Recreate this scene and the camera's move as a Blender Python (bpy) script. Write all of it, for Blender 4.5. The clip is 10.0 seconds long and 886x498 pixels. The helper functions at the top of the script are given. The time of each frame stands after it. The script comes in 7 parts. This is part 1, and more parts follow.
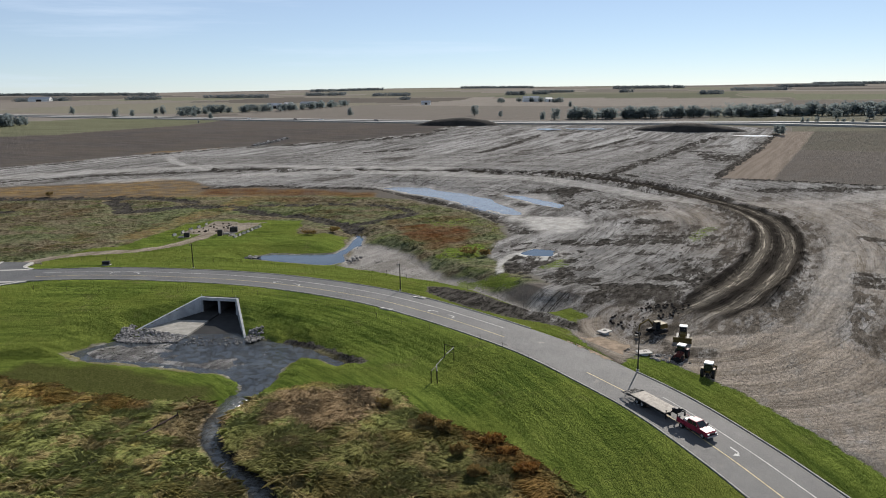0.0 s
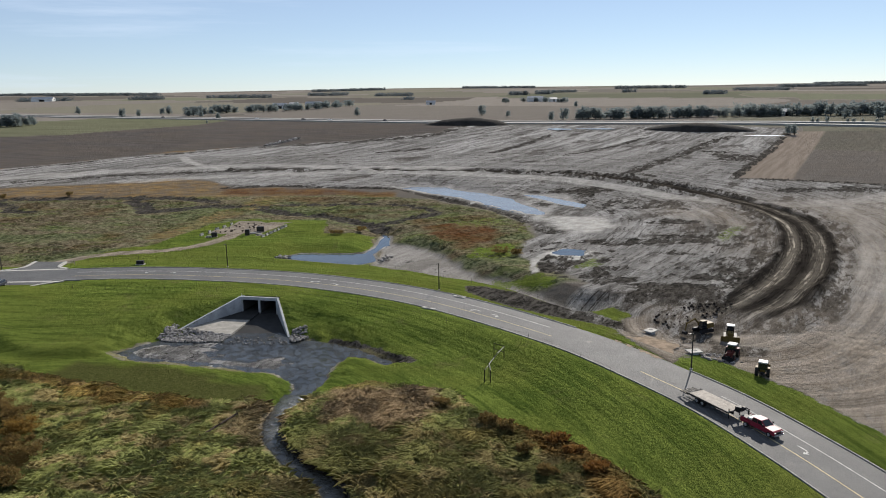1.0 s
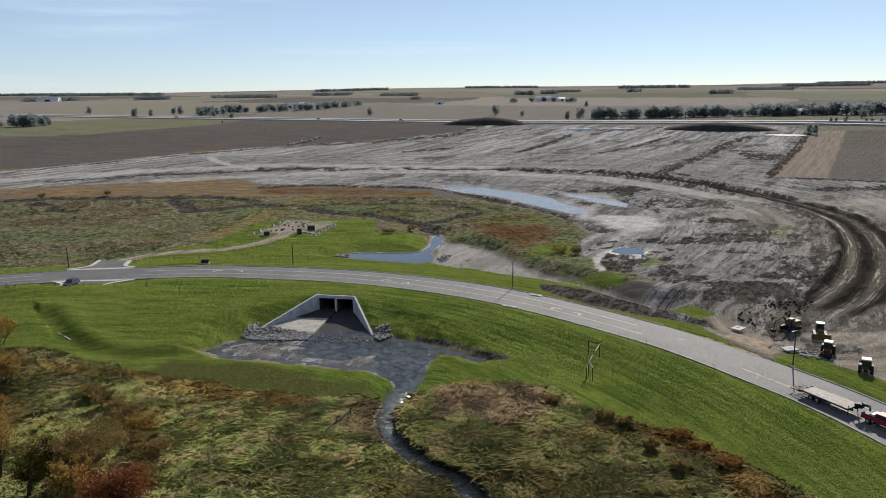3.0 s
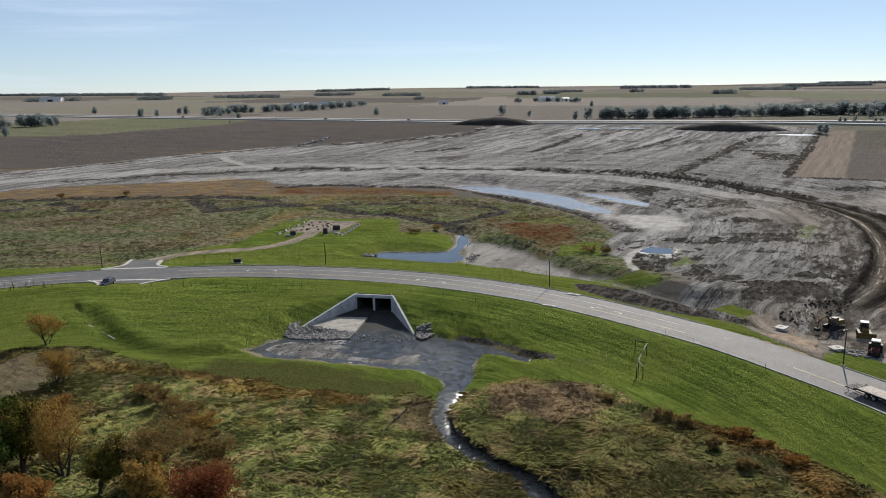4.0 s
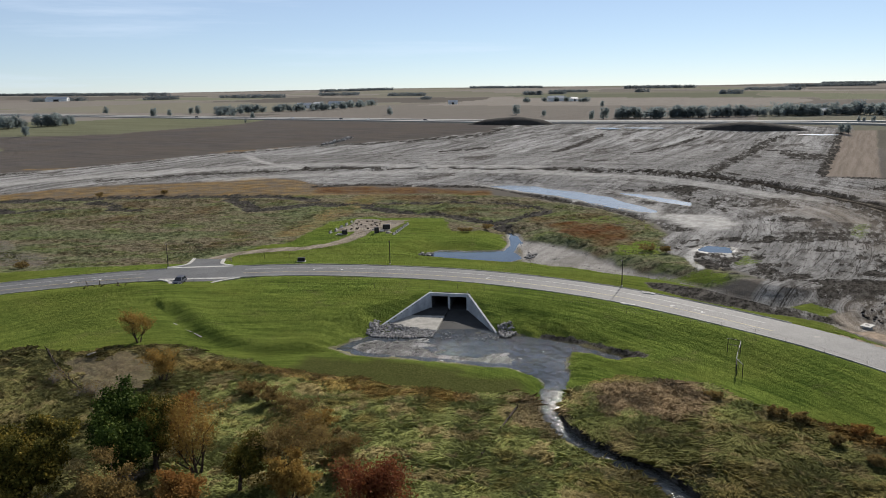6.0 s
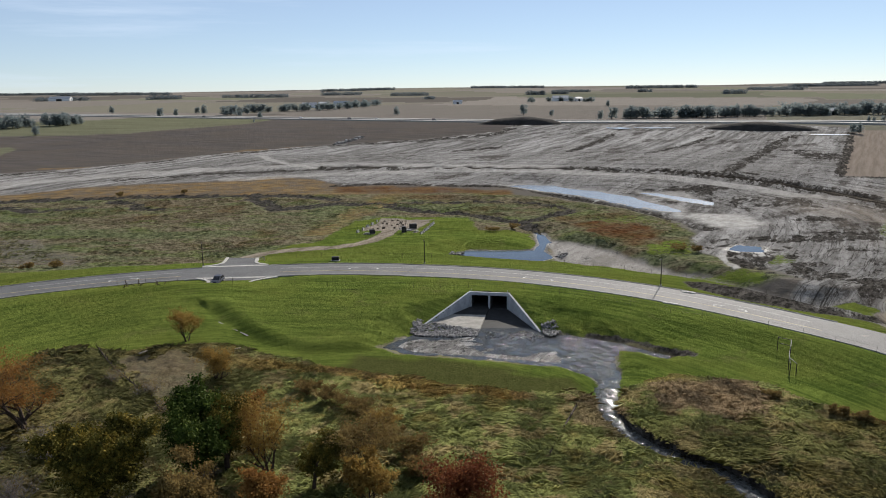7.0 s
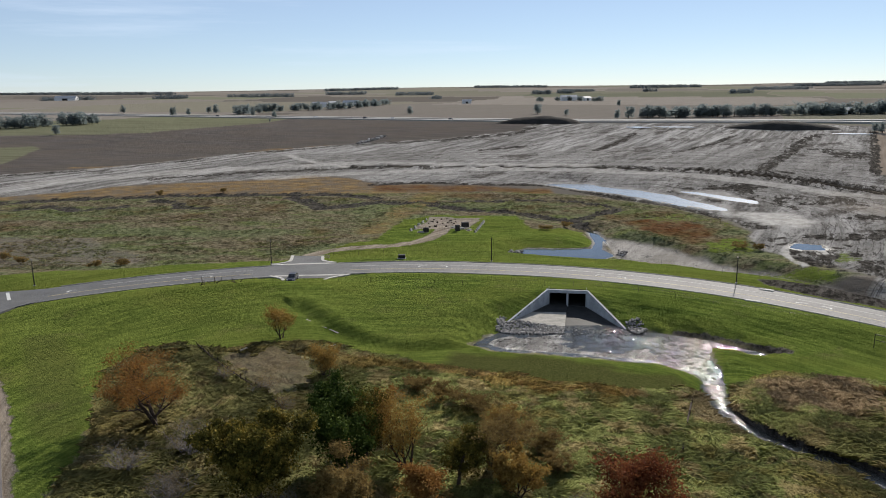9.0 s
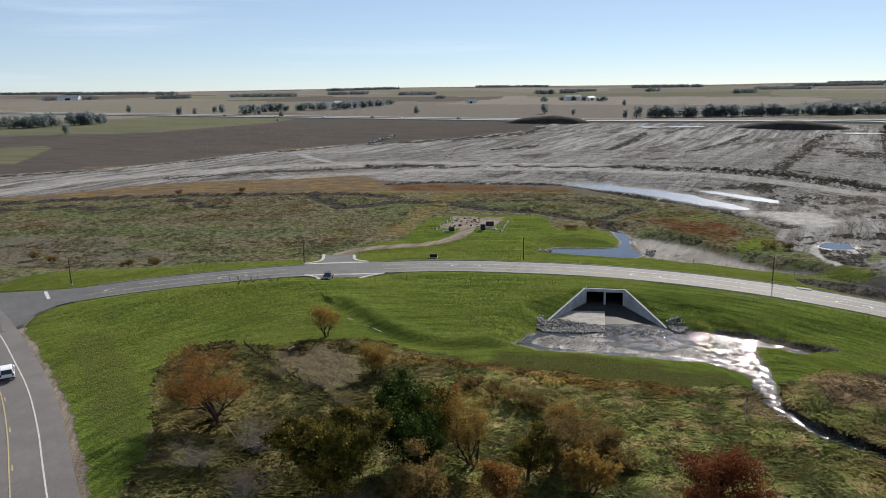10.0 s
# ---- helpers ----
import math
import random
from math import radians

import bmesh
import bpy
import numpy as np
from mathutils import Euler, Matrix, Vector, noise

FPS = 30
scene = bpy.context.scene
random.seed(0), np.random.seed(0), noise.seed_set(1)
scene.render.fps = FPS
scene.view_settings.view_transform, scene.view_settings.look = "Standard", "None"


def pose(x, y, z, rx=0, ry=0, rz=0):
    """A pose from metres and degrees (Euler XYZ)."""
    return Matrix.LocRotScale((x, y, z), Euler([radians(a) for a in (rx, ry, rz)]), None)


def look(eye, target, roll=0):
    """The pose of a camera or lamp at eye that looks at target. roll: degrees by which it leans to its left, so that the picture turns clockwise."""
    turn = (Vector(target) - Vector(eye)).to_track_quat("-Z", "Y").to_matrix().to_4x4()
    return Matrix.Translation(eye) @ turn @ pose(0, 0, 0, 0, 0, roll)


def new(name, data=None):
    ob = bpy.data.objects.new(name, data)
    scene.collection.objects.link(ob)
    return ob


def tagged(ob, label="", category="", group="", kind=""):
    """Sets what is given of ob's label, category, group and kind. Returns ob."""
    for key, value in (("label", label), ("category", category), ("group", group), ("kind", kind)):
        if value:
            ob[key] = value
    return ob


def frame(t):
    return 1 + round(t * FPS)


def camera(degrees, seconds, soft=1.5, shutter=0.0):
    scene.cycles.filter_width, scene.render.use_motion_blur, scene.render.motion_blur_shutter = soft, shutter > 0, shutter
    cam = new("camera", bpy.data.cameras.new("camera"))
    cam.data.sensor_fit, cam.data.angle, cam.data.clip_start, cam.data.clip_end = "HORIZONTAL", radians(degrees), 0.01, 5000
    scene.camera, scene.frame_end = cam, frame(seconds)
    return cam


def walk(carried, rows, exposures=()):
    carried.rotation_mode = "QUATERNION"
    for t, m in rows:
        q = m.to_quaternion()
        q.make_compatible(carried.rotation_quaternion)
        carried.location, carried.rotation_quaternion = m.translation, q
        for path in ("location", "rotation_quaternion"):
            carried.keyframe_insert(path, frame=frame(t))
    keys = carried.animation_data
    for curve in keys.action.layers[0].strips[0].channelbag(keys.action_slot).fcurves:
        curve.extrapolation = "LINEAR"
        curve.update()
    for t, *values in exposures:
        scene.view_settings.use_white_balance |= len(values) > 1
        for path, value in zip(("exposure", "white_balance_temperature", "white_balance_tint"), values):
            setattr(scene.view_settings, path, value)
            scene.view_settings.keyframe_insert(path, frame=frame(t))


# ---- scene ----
cam = camera(62.0, 10.0, soft=1.0)
METRES, EYE, TILT, LEAN, TURN = 77.0, 42.0, -12.3, 0.73, 0.0
ROWS = [
    (0.0, 0.0, 0.0, 0.0, 0.0, 0.0, -0.0),
    (0.5, -0.0516, -0.0009, -0.0006, 0.01, 0.0, 0.0),
    (1.0, -0.1028, -0.0018, -0.0015, 0.02, 0.0, 0.01),
    (1.5, -0.1494, -0.0027, -0.0025, 0.03, -0.0, 0.02),
    (2.0, -0.2002, -0.0038, -0.0034, 0.03, -0.01, 0.03),
    (2.5, -0.2506, -0.005, -0.0044, 0.03, -0.01, 0.03),
    (4.0, -0.3987, -0.0095, -0.0071, 0.03, -0.0, 0.04),
    (4.5, -0.4482, -0.0106, -0.0083, 0.04, -0.0, 0.05),
    (5.0, -0.4984, -0.0116, -0.009, 0.05, -0.0, 0.03),
    (5.5, -0.5443, -0.0127, -0.0096, 0.06, -0.0, 0.03),
    (7.0, -0.6982, -0.0138, -0.0127, 0.06, -0.01, -0.01),
    (7.5, -0.7497, -0.0143, -0.0137, 0.06, -0.02, -0.0),
    (8.0, -0.8005, -0.0147, -0.0151, 0.07, -0.02, -0.01),
    (8.5, -0.8514, -0.0154, -0.0165, 0.07, -0.03, -0.02),
    (9.0, -0.9023, -0.0159, -0.0177, 0.07, -0.04, -0.02),
    (9.5, -0.9487, -0.0164, -0.0188, 0.08, -0.05, -0.02),
    (10.0, -0.9996, -0.0172, -0.0202, 0.08, -0.05, -0.03),
]
walk(cam, [(t, pose(0, 0, EYE, TILT, LEAN, TURN) @ pose(METRES * x, METRES * y, METRES * z, 90 + pitch, roll, yaw)) for t, x, y, z, yaw, pitch, roll in ROWS], exposures=[(0.0, 0.5, 6650, 10), (10.0, 0.5, 6650, 10)])

# ---------------------------------------------------------------- light
SUN_AZ, SUN_EL = 24.0, 29.0          # degrees right of +y, above the horizon
sun_dir = Vector((math.sin(radians(SUN_AZ)) * math.cos(radians(SUN_EL)), math.cos(radians(SUN_AZ)) * math.cos(radians(SUN_EL)), math.sin(radians(SUN_EL))))
sun_data = bpy.data.lights.new("sun", "SUN")
sun_data.energy, sun_data.angle, sun_data.color = 5.0, radians(0.55), (1.0, 0.945, 0.87)
sun = new("sun", sun_data)
sun.matrix_world = look((0, 0, 300), Vector((0, 0, 300)) - sun_dir)
world = bpy.data.worlds.new("sky")
scene.world = world
world.use_nodes = True
wn, wl = world.node_tree.nodes, world.node_tree.links
wn.clear()
sky = wn.new("ShaderNodeTexSky")
sky.sky_type, sky.sun_disc = "NISHITA", False
sky.sun_elevation, sky.sun_rotation = radians(SUN_EL), radians(SUN_AZ)
sky.altitude, sky.air_density, sky.dust_density, sky.ozone_density = 1500, 0.8, 0.08, 3.5
wco = wn.new("ShaderNodeTexCoord")
wmap = wn.new("ShaderNodeMapping")
wmap.inputs["Scale"].default_value = (1.0, 2.2, 17.0)
wmap.inputs["Rotation"].default_value = (0.0, radians(4.0), 0.0)
wnoise = wn.new("ShaderNodeTexNoise")
wnoise.inputs["Scale"].default_value, wnoise.inputs["Detail"].default_value, wnoise.inputs["Roughness"].default_value = 1.6, 6.0, 0.62
wramp = wn.new("ShaderNodeMapRange")
wramp.inputs["From Min"].default_value, wramp.inputs["From Max"].default_value = 0.56, 0.78
wramp.inputs["To Min"].default_value, wramp.inputs["To Max"].default_value = 0.3, 0.6
wmix = wn.new("ShaderNodeMix")
wmix.data_type = "RGBA"
wmix.inputs[7].default_value = (9.2, 10.8, 13.2, 1)
wbg = wn.new("ShaderNodeBackground")
wbg.inputs["Strength"].default_value = 0.06
wout = wn.new("ShaderNodeOutputWorld")
wl.new(wco.outputs["Generated"], wmap.inputs["Vector"])
wl.new(wmap.outputs["Vector"], wnoise.inputs["Vector"])
wl.new(wnoise.outputs["Fac"], wramp.inputs["Value"])
wl.new(wramp.outputs["Result"], wmix.inputs[0])
wl.new(sky.outputs["Color"], wmix.inputs[6])
wl.new(wmix.outputs[2], wbg.inputs["Color"])
wl.new(wbg.outputs["Background"], wout.inputs["Surface"])


# ---------------------------------------------------------------- node helpers
class Mat:
    """A node material with short calls for noise, mixing and relief."""

    def __init__(self, name, rough=0.8, metal=0.0, spec=0.3):
        self.m = bpy.data.materials.new(name)
        self.m.use_nodes = True
        self.t = self.m.node_tree
        self.b = self.t.nodes["Principled BSDF"]
        self.b.inputs["Roughness"].default_value = rough
        self.b.inputs["Metallic"].default_value = metal
        self.b.inputs["Specular IOR Level"].default_value = spec
        self.co = None

    def node(self, kind, **k):
        n = self.t.nodes.new(kind)
        for key, v in k.items():
            n.inputs[key].default_value = v
        return n

    def link(self, a, b):
        self.t.links.new(a, b)

    def obj(self):
        if self.co is None:
            self.co = self.t.nodes.new("ShaderNodeTexCoord")
        return self.co.outputs["Object"]

    def pos(self):
        n = self.t.nodes.new("ShaderNodeNewGeometry")
        return n.outputs["Position"]

    def attr(self, name):
        n = self.t.nodes.new("ShaderNodeAttribute")
        n.attribute_name = name
        return n

    def split(self, colour):
        n = self.t.nodes.new("ShaderNodeSeparateColor")
        self.link(colour, n.inputs[0])
        return n.outputs

    def mapped(self, vec, scale=(1, 1, 1), rot=0.0):
        """Turned by rot degrees about z, then scaled."""
        for key, v in (("Rotation", (0, 0, radians(rot))), ("Scale", scale)):
            n = self.t.nodes.new("ShaderNodeMapping")
            n.inputs[key].default_value = v
            self.link(vec, n.inputs["Vector"])
            vec = n.outputs["Vector"]
        return vec

    def noise(self, vec, scale, detail=4.0, rough=0.6, lo=0.3, hi=0.7, to=(0.0, 1.0), warp=0.0):
        n = self.node("ShaderNodeTexNoise", Scale=scale, Detail=detail, Roughness=rough, Distortion=warp)
        self.link(vec, n.inputs["Vector"])
        return self.range(n.outputs["Fac"], lo, hi, *to)

    def range(self, v, lo, hi, a=0.0, b=1.0):
        n = self.node("ShaderNodeMapRange")
        n.interpolation_type = "SMOOTHSTEP"
        for key, val in (("From Min", lo), ("From Max", hi), ("To Min", a), ("To Max", b)):
            n.inputs[key].default_value = val
        self.link(v, n.inputs["Value"])
        return n.outputs["Result"]

    def math(self, op, a, b=0.0, clamp=False):
        n = self.t.nodes.new("ShaderNodeMath")
        n.operation = op
        n.use_clamp = clamp
        for i, v in enumerate((a, b)):
            if isinstance(v, (int, float)):
                n.inputs[i].default_value = v
            else:
                self.link(v, n.inputs[i])
        return n.outputs[0]

    def mix(self, fac, a, b):
        n = self.t.nodes.new("ShaderNodeMix")
        n.data_type = "RGBA"
        for v, s in ((fac, 0), (a, 6), (b, 7)):
            if isinstance(v, (int, float)):
                n.inputs[s].default_value = v
            elif isinstance(v, tuple):
                n.inputs[s].default_value = (*v, 1)
            else:
                self.link(v, n.inputs[s])
        return n.outputs[2]

    def ramp(self, v, stops):
        n = self.t.nodes.new("ShaderNodeValToRGB")
        e = n.color_ramp.elements
        while len(e) < len(stops):
            e.new(0.5)
        for el, (p, c) in zip(e, stops):
            el.position, el.color = p, (*c, 1)
        self.link(v, n.inputs[0])
        return n.outputs[0]

    def colour(self, c):
        if isinstance(c, tuple):
            self.b.inputs["Base Color"].default_value = (*c, 1)
        else:
            self.link(c, self.b.inputs["Base Color"])
        return self

    def bump(self, h, dist=0.1, strength=1.0):
        n = self.node("ShaderNodeBump", Strength=strength, Distance=dist)
        self.link(h, n.inputs["Height"])
        self.link(n.outputs["Normal"], self.b.inputs["Normal"])
        return self

    def random(self):
        return self.t.nodes.new("ShaderNodeObjectInfo").outputs["Random"]

    def island(self):
        return self.t.nodes.new("ShaderNodeNewGeometry").outputs["Random Per Island"]


def plain(name, col, rough=0.6, metal=0.0, vary=0.25, scale=3.0, bump=0.0, spec=0.15):
    """A simple surface with blotches at two scales."""
    m = Mat(name, rough, metal, spec)
    v = m.obj()
    d = tuple(c * (1 - vary) for c in col)
    l = tuple(min(1.0, c * (1 + vary * 0.6)) for c in col)
    c = m.mix(m.noise(v, scale, 5), d, l)
    c = m.mix(m.noise(v, scale * 9, 3, to=(0.0, 0.35)), c, d)
    m.colour(c)
    if bump:
        m.bump(m.noise(v, scale * 8, 4), bump)
    return m.m


def leafy(name, lo, mid, hi, through_light=0.33):
    """Leaves and blades: colour varied clump by clump, with light through them."""
    m = Mat(name, 0.75, 0, 0.05)
    r = m.island()
    clump = m.noise(m.obj(), 0.7, 5, 0.65)
    c = m.ramp(m.math("ADD", m.math("MULTIPLY", r, 0.25), m.math("MULTIPLY", clump, 0.75)), [(0.0, lo), (0.5, mid), (1.0, hi)])
    c = m.mix(m.noise(m.obj(), 0.35, 3, to=(0.0, 0.6)), c, m.mix(0.5, c, lo))
    m.colour(c)
    tr = m.node("ShaderNodeBsdfTranslucent")
    m.link(c, tr.inputs["Color"])
    mx = m.node("ShaderNodeMixShader", Fac=through_light)
    out = m.t.nodes["Material Output"]
    m.link(m.b.outputs[0], mx.inputs[1])
    m.link(tr.outputs[0], mx.inputs[2])
    m.link(mx.outputs[0], out.inputs["Surface"])
    return m.m


# ---------------------------------------------------------------- mesh helpers
class Build:
    """Collects vertices and faces for one mesh."""

    def __init__(self):
        self.v, self.f = [], []

    def quad(self, a, b, c, d):
        n = len(self.v)
        self.v += [a, b, c, d]
        self.f.append((n, n + 1, n + 2, n + 3))

    def box(self, x, y, z, sx, sy, sz, taper=1.0, bev=0.0, m=None):
        """A box on its base centre, narrowed by taper at its top, with its upright edges cut by bev."""
        n = len(self.v)
        ring = []
        if bev:
            for cx, cy, pts in ((1, 1, ((0, -1), (-1, 0))), (-1, 1, ((1, 0), (0, -1))), (-1, -1, ((0, 1), (1, 0))), (1, -1, ((-1, 0), (0, 1)))):
                for px, py in pts:
                    ring.append((cx * sx / 2 + px * bev, cy * sy / 2 + py * bev))
        else:
            ring = [(sx / 2, sy / 2), (-sx / 2, sy / 2), (-sx / 2, -sy / 2), (sx / 2, -sy / 2)]
        k = len(ring)
        new_v = [(x + px, y + py, z) for px, py in ring] + [(x + px * taper, y + py * taper, z + sz) for px, py in ring]
        if m is not None:
            new_v = [tuple(m @ Vector(p)) for p in new_v]
        self.v += new_v
        self.f.append(tuple(n + i for i in reversed(range(k))))
        self.f.append(tuple(n + k + i for i in range(k)))
        for i in range(k):
            j = (i + 1) % k
            self.f.append((n + i, n + j, n + k + j, n + k + i))

    def tube(self, pts, rads, sides=6, caps=True):
        """A tapered tube through points."""
        n = len(self.v)
        pts = [Vector(p) for p in pts]
        for i, p in enumerate(pts):
            d = (pts[min(i + 1, len(pts) - 1)] - pts[max(i - 1, 0)]).normalized()
            a = d.orthogonal().normalized() if abs(d.z) < 0.99 else Vector((1, 0, 0))
            b = d.cross(a).normalized()
            a = b.cross(d)
            for k in range(sides):
                w = 2 * math.pi * k / sides
                self.v.append(tuple(p + rads[i] * (math.cos(w) * a + math.sin(w) * b)))
        for i in range(len(pts) - 1):
            for k in range(sides):
                q = (k + 1) % sides
                o = n + i * sides
                self.f.append((o + k, o + q, o + sides + q, o + sides + k))
        if caps:
            self.f.append(tuple(n + k for k in reversed(range(sides))))
            self.f.append(tuple(n + (len(pts) - 1) * sides + k for k in range(sides)))

    def lathe(self, prof, m, sides=18):
        """A profile of (radius, height) turned round z, then placed by m."""
        n = len(self.v)
        for r, h in prof:
            for k in range(sides):
                w = 2 * math.pi * k / sides
                self.v.append(tuple(m @ Vector((r * math.cos(w), r * math.sin(w), h))))
        for i in range(len(prof) - 1):
            for k in range(sides):
                q = (k + 1) % sides
                o = n + i * sides
                self.f.append((o + k, o + q, o + sides + q, o + sides + k))
        self.f.append(tuple(n + k for k in reversed(range(sides))))
        self.f.append(tuple(n + (len(prof) - 1) * sides + k for k in range(sides)))

    def side_shape(self, outline, half, m=None, top_in=0.0, zref=None):
        """A profile in (x, z) pulled across y to both sides; above zref it leans in by top_in."""
        n = len(self.v)
        k = len(outline)
        for s in (-1, 1):
            for px, pz in outline:
                h = half - (top_in if zref is not None and pz > zref else 0.0)
                p = Vector((px, s * h, pz))
                self.v.append(tuple(m @ p if m is not None else p))
        self.f.append(tuple(n + i for i in range(k)))
        self.f.append(tuple(n + k + i for i in reversed(range(k))))
        for i in range(k):
            j = (i + 1) % k
            self.f.append((n + j, n + i, n + k + i, n + k + j))

    def mesh(self, name, mat, smooth=False):
        me = bpy.data.meshes.new(name)
        me.from_pydata(self.v, [], self.f)
        me.materials.append(mat)
        if smooth:
            me.polygons.foreach_set("use_smooth", [True] * len(me.polygons))
        me.update()
        return me


def part(name, built, material, parent=None, label="", smooth=False, bevel=0.0):
    ob = new(name, built.mesh(name, material, smooth) if isinstance(built, Build) else built)
    if parent is not None:
        ob.parent = parent
    if label:
        tagged(ob, label)
    if bevel:
        b = ob.modifiers.new("bevel", "BEVEL")
        b.width, b.segments, b.limit_method = bevel, 2, "ANGLE"
    return ob


def empty(name, m, label, category, group=""):
    ob = new(name)
    ob.empty_display_size = 0.2
    ob.matrix_world = m
    return tagged(ob, label, category, group)


# ---------------------------------------------------------------- plan curves and regions
def sstep(a, b, v):
    u = np.clip((v - a) / (b - a), 0, 1)
    return u * u * (3 - 2 * u)


def spline(pts, step=2.0):
    """A smooth line through plan points, in about even steps."""
    p = np.array(pts, float)
    p = np.vstack([2 * p[0] - p[1], p, 2 * p[-1] - p[-2]])
    out = []
    for i in range(1, len(p) - 2):
        n = max(2, int(np.linalg.norm(p[i + 1] - p[i]) / step))
        for k in range(n):
            t = k / n
            out.append(0.5 * (2 * p[i] + (p[i + 1] - p[i - 1]) * t + (2 * p[i - 1] - 5 * p[i] + 4 * p[i + 1] - p[i + 2]) * t * t + (3 * p[i] - p[i - 1] - 3 * p[i + 1] + p[i + 2]) * t ** 3))
    out.append(p[-2])
    return np.array(out)


def along(line, X, Y, reach=70.0):
    """Signed distance (left of the way positive) and distance run for plan points within reach."""
    if X.size <= 64:
        a, e = line[:-1, :2], line[1:, :2]
        seg = np.linalg.norm(e - a, axis=1)
        u = (e - a) / seg[:, None]
        r = np.stack([X.ravel(), Y.ravel()], 1)[:, None] - a[None]
        t = np.clip((r * u).sum(2), 0, seg)
        off = r - t[..., None] * u
        d = np.hypot(off[..., 0], off[..., 1])
        k = d.argmin(1)
        i = np.arange(len(k))
        side = (u[:, 0] * r[..., 1] - u[:, 1] * r[..., 0])[i, k]
        acc = np.concatenate([[0], np.cumsum(seg)])
        return (d[i, k] * np.where(side < 0, -1, 1)).reshape(X.shape), (acc[k] + t[i, k]).reshape(X.shape)
    lo, hi = line[:, :2].min(0) - reach, line[:, :2].max(0) + reach
    pick = (X > lo[0]) & (X < hi[0]) & (Y > lo[1]) & (Y < hi[1])
    px, py = X[pick], Y[pick]
    best, sign, way = np.full(px.shape, 1e9), np.zeros(px.shape), np.zeros(px.shape)
    seg = np.linalg.norm(np.diff(line[:, :2], axis=0), axis=1)
    acc = np.concatenate([[0], np.cumsum(seg)])
    for i in range(len(seg)):
        ax, ay = line[i, :2]
        dx, dy = (line[i + 1, :2] - line[i, :2]) / seg[i]
        rx, ry = px - ax, py - ay
        t = np.clip(rx * dx + ry * dy, 0, seg[i])
        d = (rx - t * dx) ** 2 + (ry - t * dy) ** 2
        m = d < best
        best[m] = d[m]
        sign[m] = (dx * ry - dy * rx)[m]
        way[m] = acc[i] + t[m]
    dist, run = np.full(X.shape, 1e3), np.zeros(X.shape)
    dist[pick] = np.sqrt(best) * np.where(sign < 0, -1, 1)
    run[pick] = way
    return dist, run


def region(poly, X, Y, reach=45.0):
    """Signed distance to a closed plan outline, positive inside."""
    p = np.array(poly, float)
    q = np.roll(p, -1, axis=0)
    if X.size <= 64:
        r = np.stack([X.ravel(), Y.ravel()], 1)[:, None] - p[None]
        v = q - p
        t = np.clip((r * v).sum(2) / (v * v).sum(1), 0, 1)
        d = np.linalg.norm(r - t[..., None] * v, axis=2).min(1)
        yy, xx = Y.ravel()[:, None], X.ravel()[:, None]
        vy = np.where(v[:, 1] == 0, 1e-9, v[:, 1])
        cross = ((p[:, 1] > yy) != (q[:, 1] > yy)) & (xx < v[:, 0] * (yy - p[:, 1]) / vy + p[:, 0])
        return np.where(cross.sum(1) % 2 == 1, d, -d).reshape(X.shape)
    lo, hi = p.min(0) - reach, p.max(0) + reach
    pick = (X > lo[0]) & (X < hi[0]) & (Y > lo[1]) & (Y < hi[1])
    px, py = X[pick], Y[pick]
    d = np.full(px.shape, 1e9)
    inside = np.zeros(px.shape, bool)
    for (ax, ay), (bx, by) in zip(p, q):
        vx, vy = bx - ax, by - ay
        t = np.clip(((px - ax) * vx + (py - ay) * vy) / (vx * vx + vy * vy), 0, 1)
        d = np.minimum(d, (px - ax - t * vx) ** 2 + (py - ay - t * vy) ** 2)
        if ay != by:
            inside ^= ((ay > py) != (by > py)) & (px < (bx - ax) * (py - ay) / (by - ay) + ax)
    out = np.full(X.shape, -1e3)
    out[pick] = np.sqrt(d) * np.where(inside, 1, -1)
    return out


def lattice(X, Y, seed):
    """Smooth value noise from 0 to 1 on unit cells."""
    xi, yi = np.floor(X).astype(np.int64), np.floor(Y).astype(np.int64)
    fx, fy = X - xi, Y - yi
    fx, fy = fx * fx * (3 - 2 * fx), fy * fy * (3 - 2 * fy)

    def h(a, b):
        n = (a * 374761393 + b * 668265263 + seed * 1274126177) & 0xFFFFFFFF
        n = ((n ^ (n >> 13)) * 1274126177) & 0xFFFFFFFF
        return ((n ^ (n >> 16)) & 0xFFFF) / 65535.0

    return (h(xi, yi) * (1 - fx) + h(xi + 1, yi) * fx) * (1 - fy) + (h(xi, yi + 1) * (1 - fx) + h(xi + 1, yi + 1) * fx) * fy


def fbm(X, Y, size, seed=1, octaves=4):
    s, a, tot = 0.0, 1.0, 0.0
    for o in range(octaves):
        k = 2.0 ** o / size
        s, tot = s + a * lattice(X * k + o * 17.3, Y * k - o * 9.1, seed + o), tot + a
        a *= 0.55
    return s / tot


ROAD = spline([(47, 30), (39.5, 54), (35.8, 68), (33.0, 78), (28.8, 90), (23.7, 100), (16.2, 112.5), (7.6, 122.8), (-2.2, 132.8), (-13.1, 142), (-25.3, 149.5), (-38.4, 155.4), (-51.9, 159.3), (-65.5, 161.2), (-78, 161.4), (-88, 160.3), (-100, 158.6), (-113, 155.6), (-125, 151.5), (-135, 147), (-144.5, 141.5), (-152, 136)], 1.5)
HIGHWAY_NEAR = spline([(-60, -40), (-97, 26), (-120, 64), (-127.5, 76.5), (-135, 88), (-143, 98.8), (-152, 110.5), (-164, 124.5), (-190, 150), (-240, 190), (-330, 250)], 2.5)
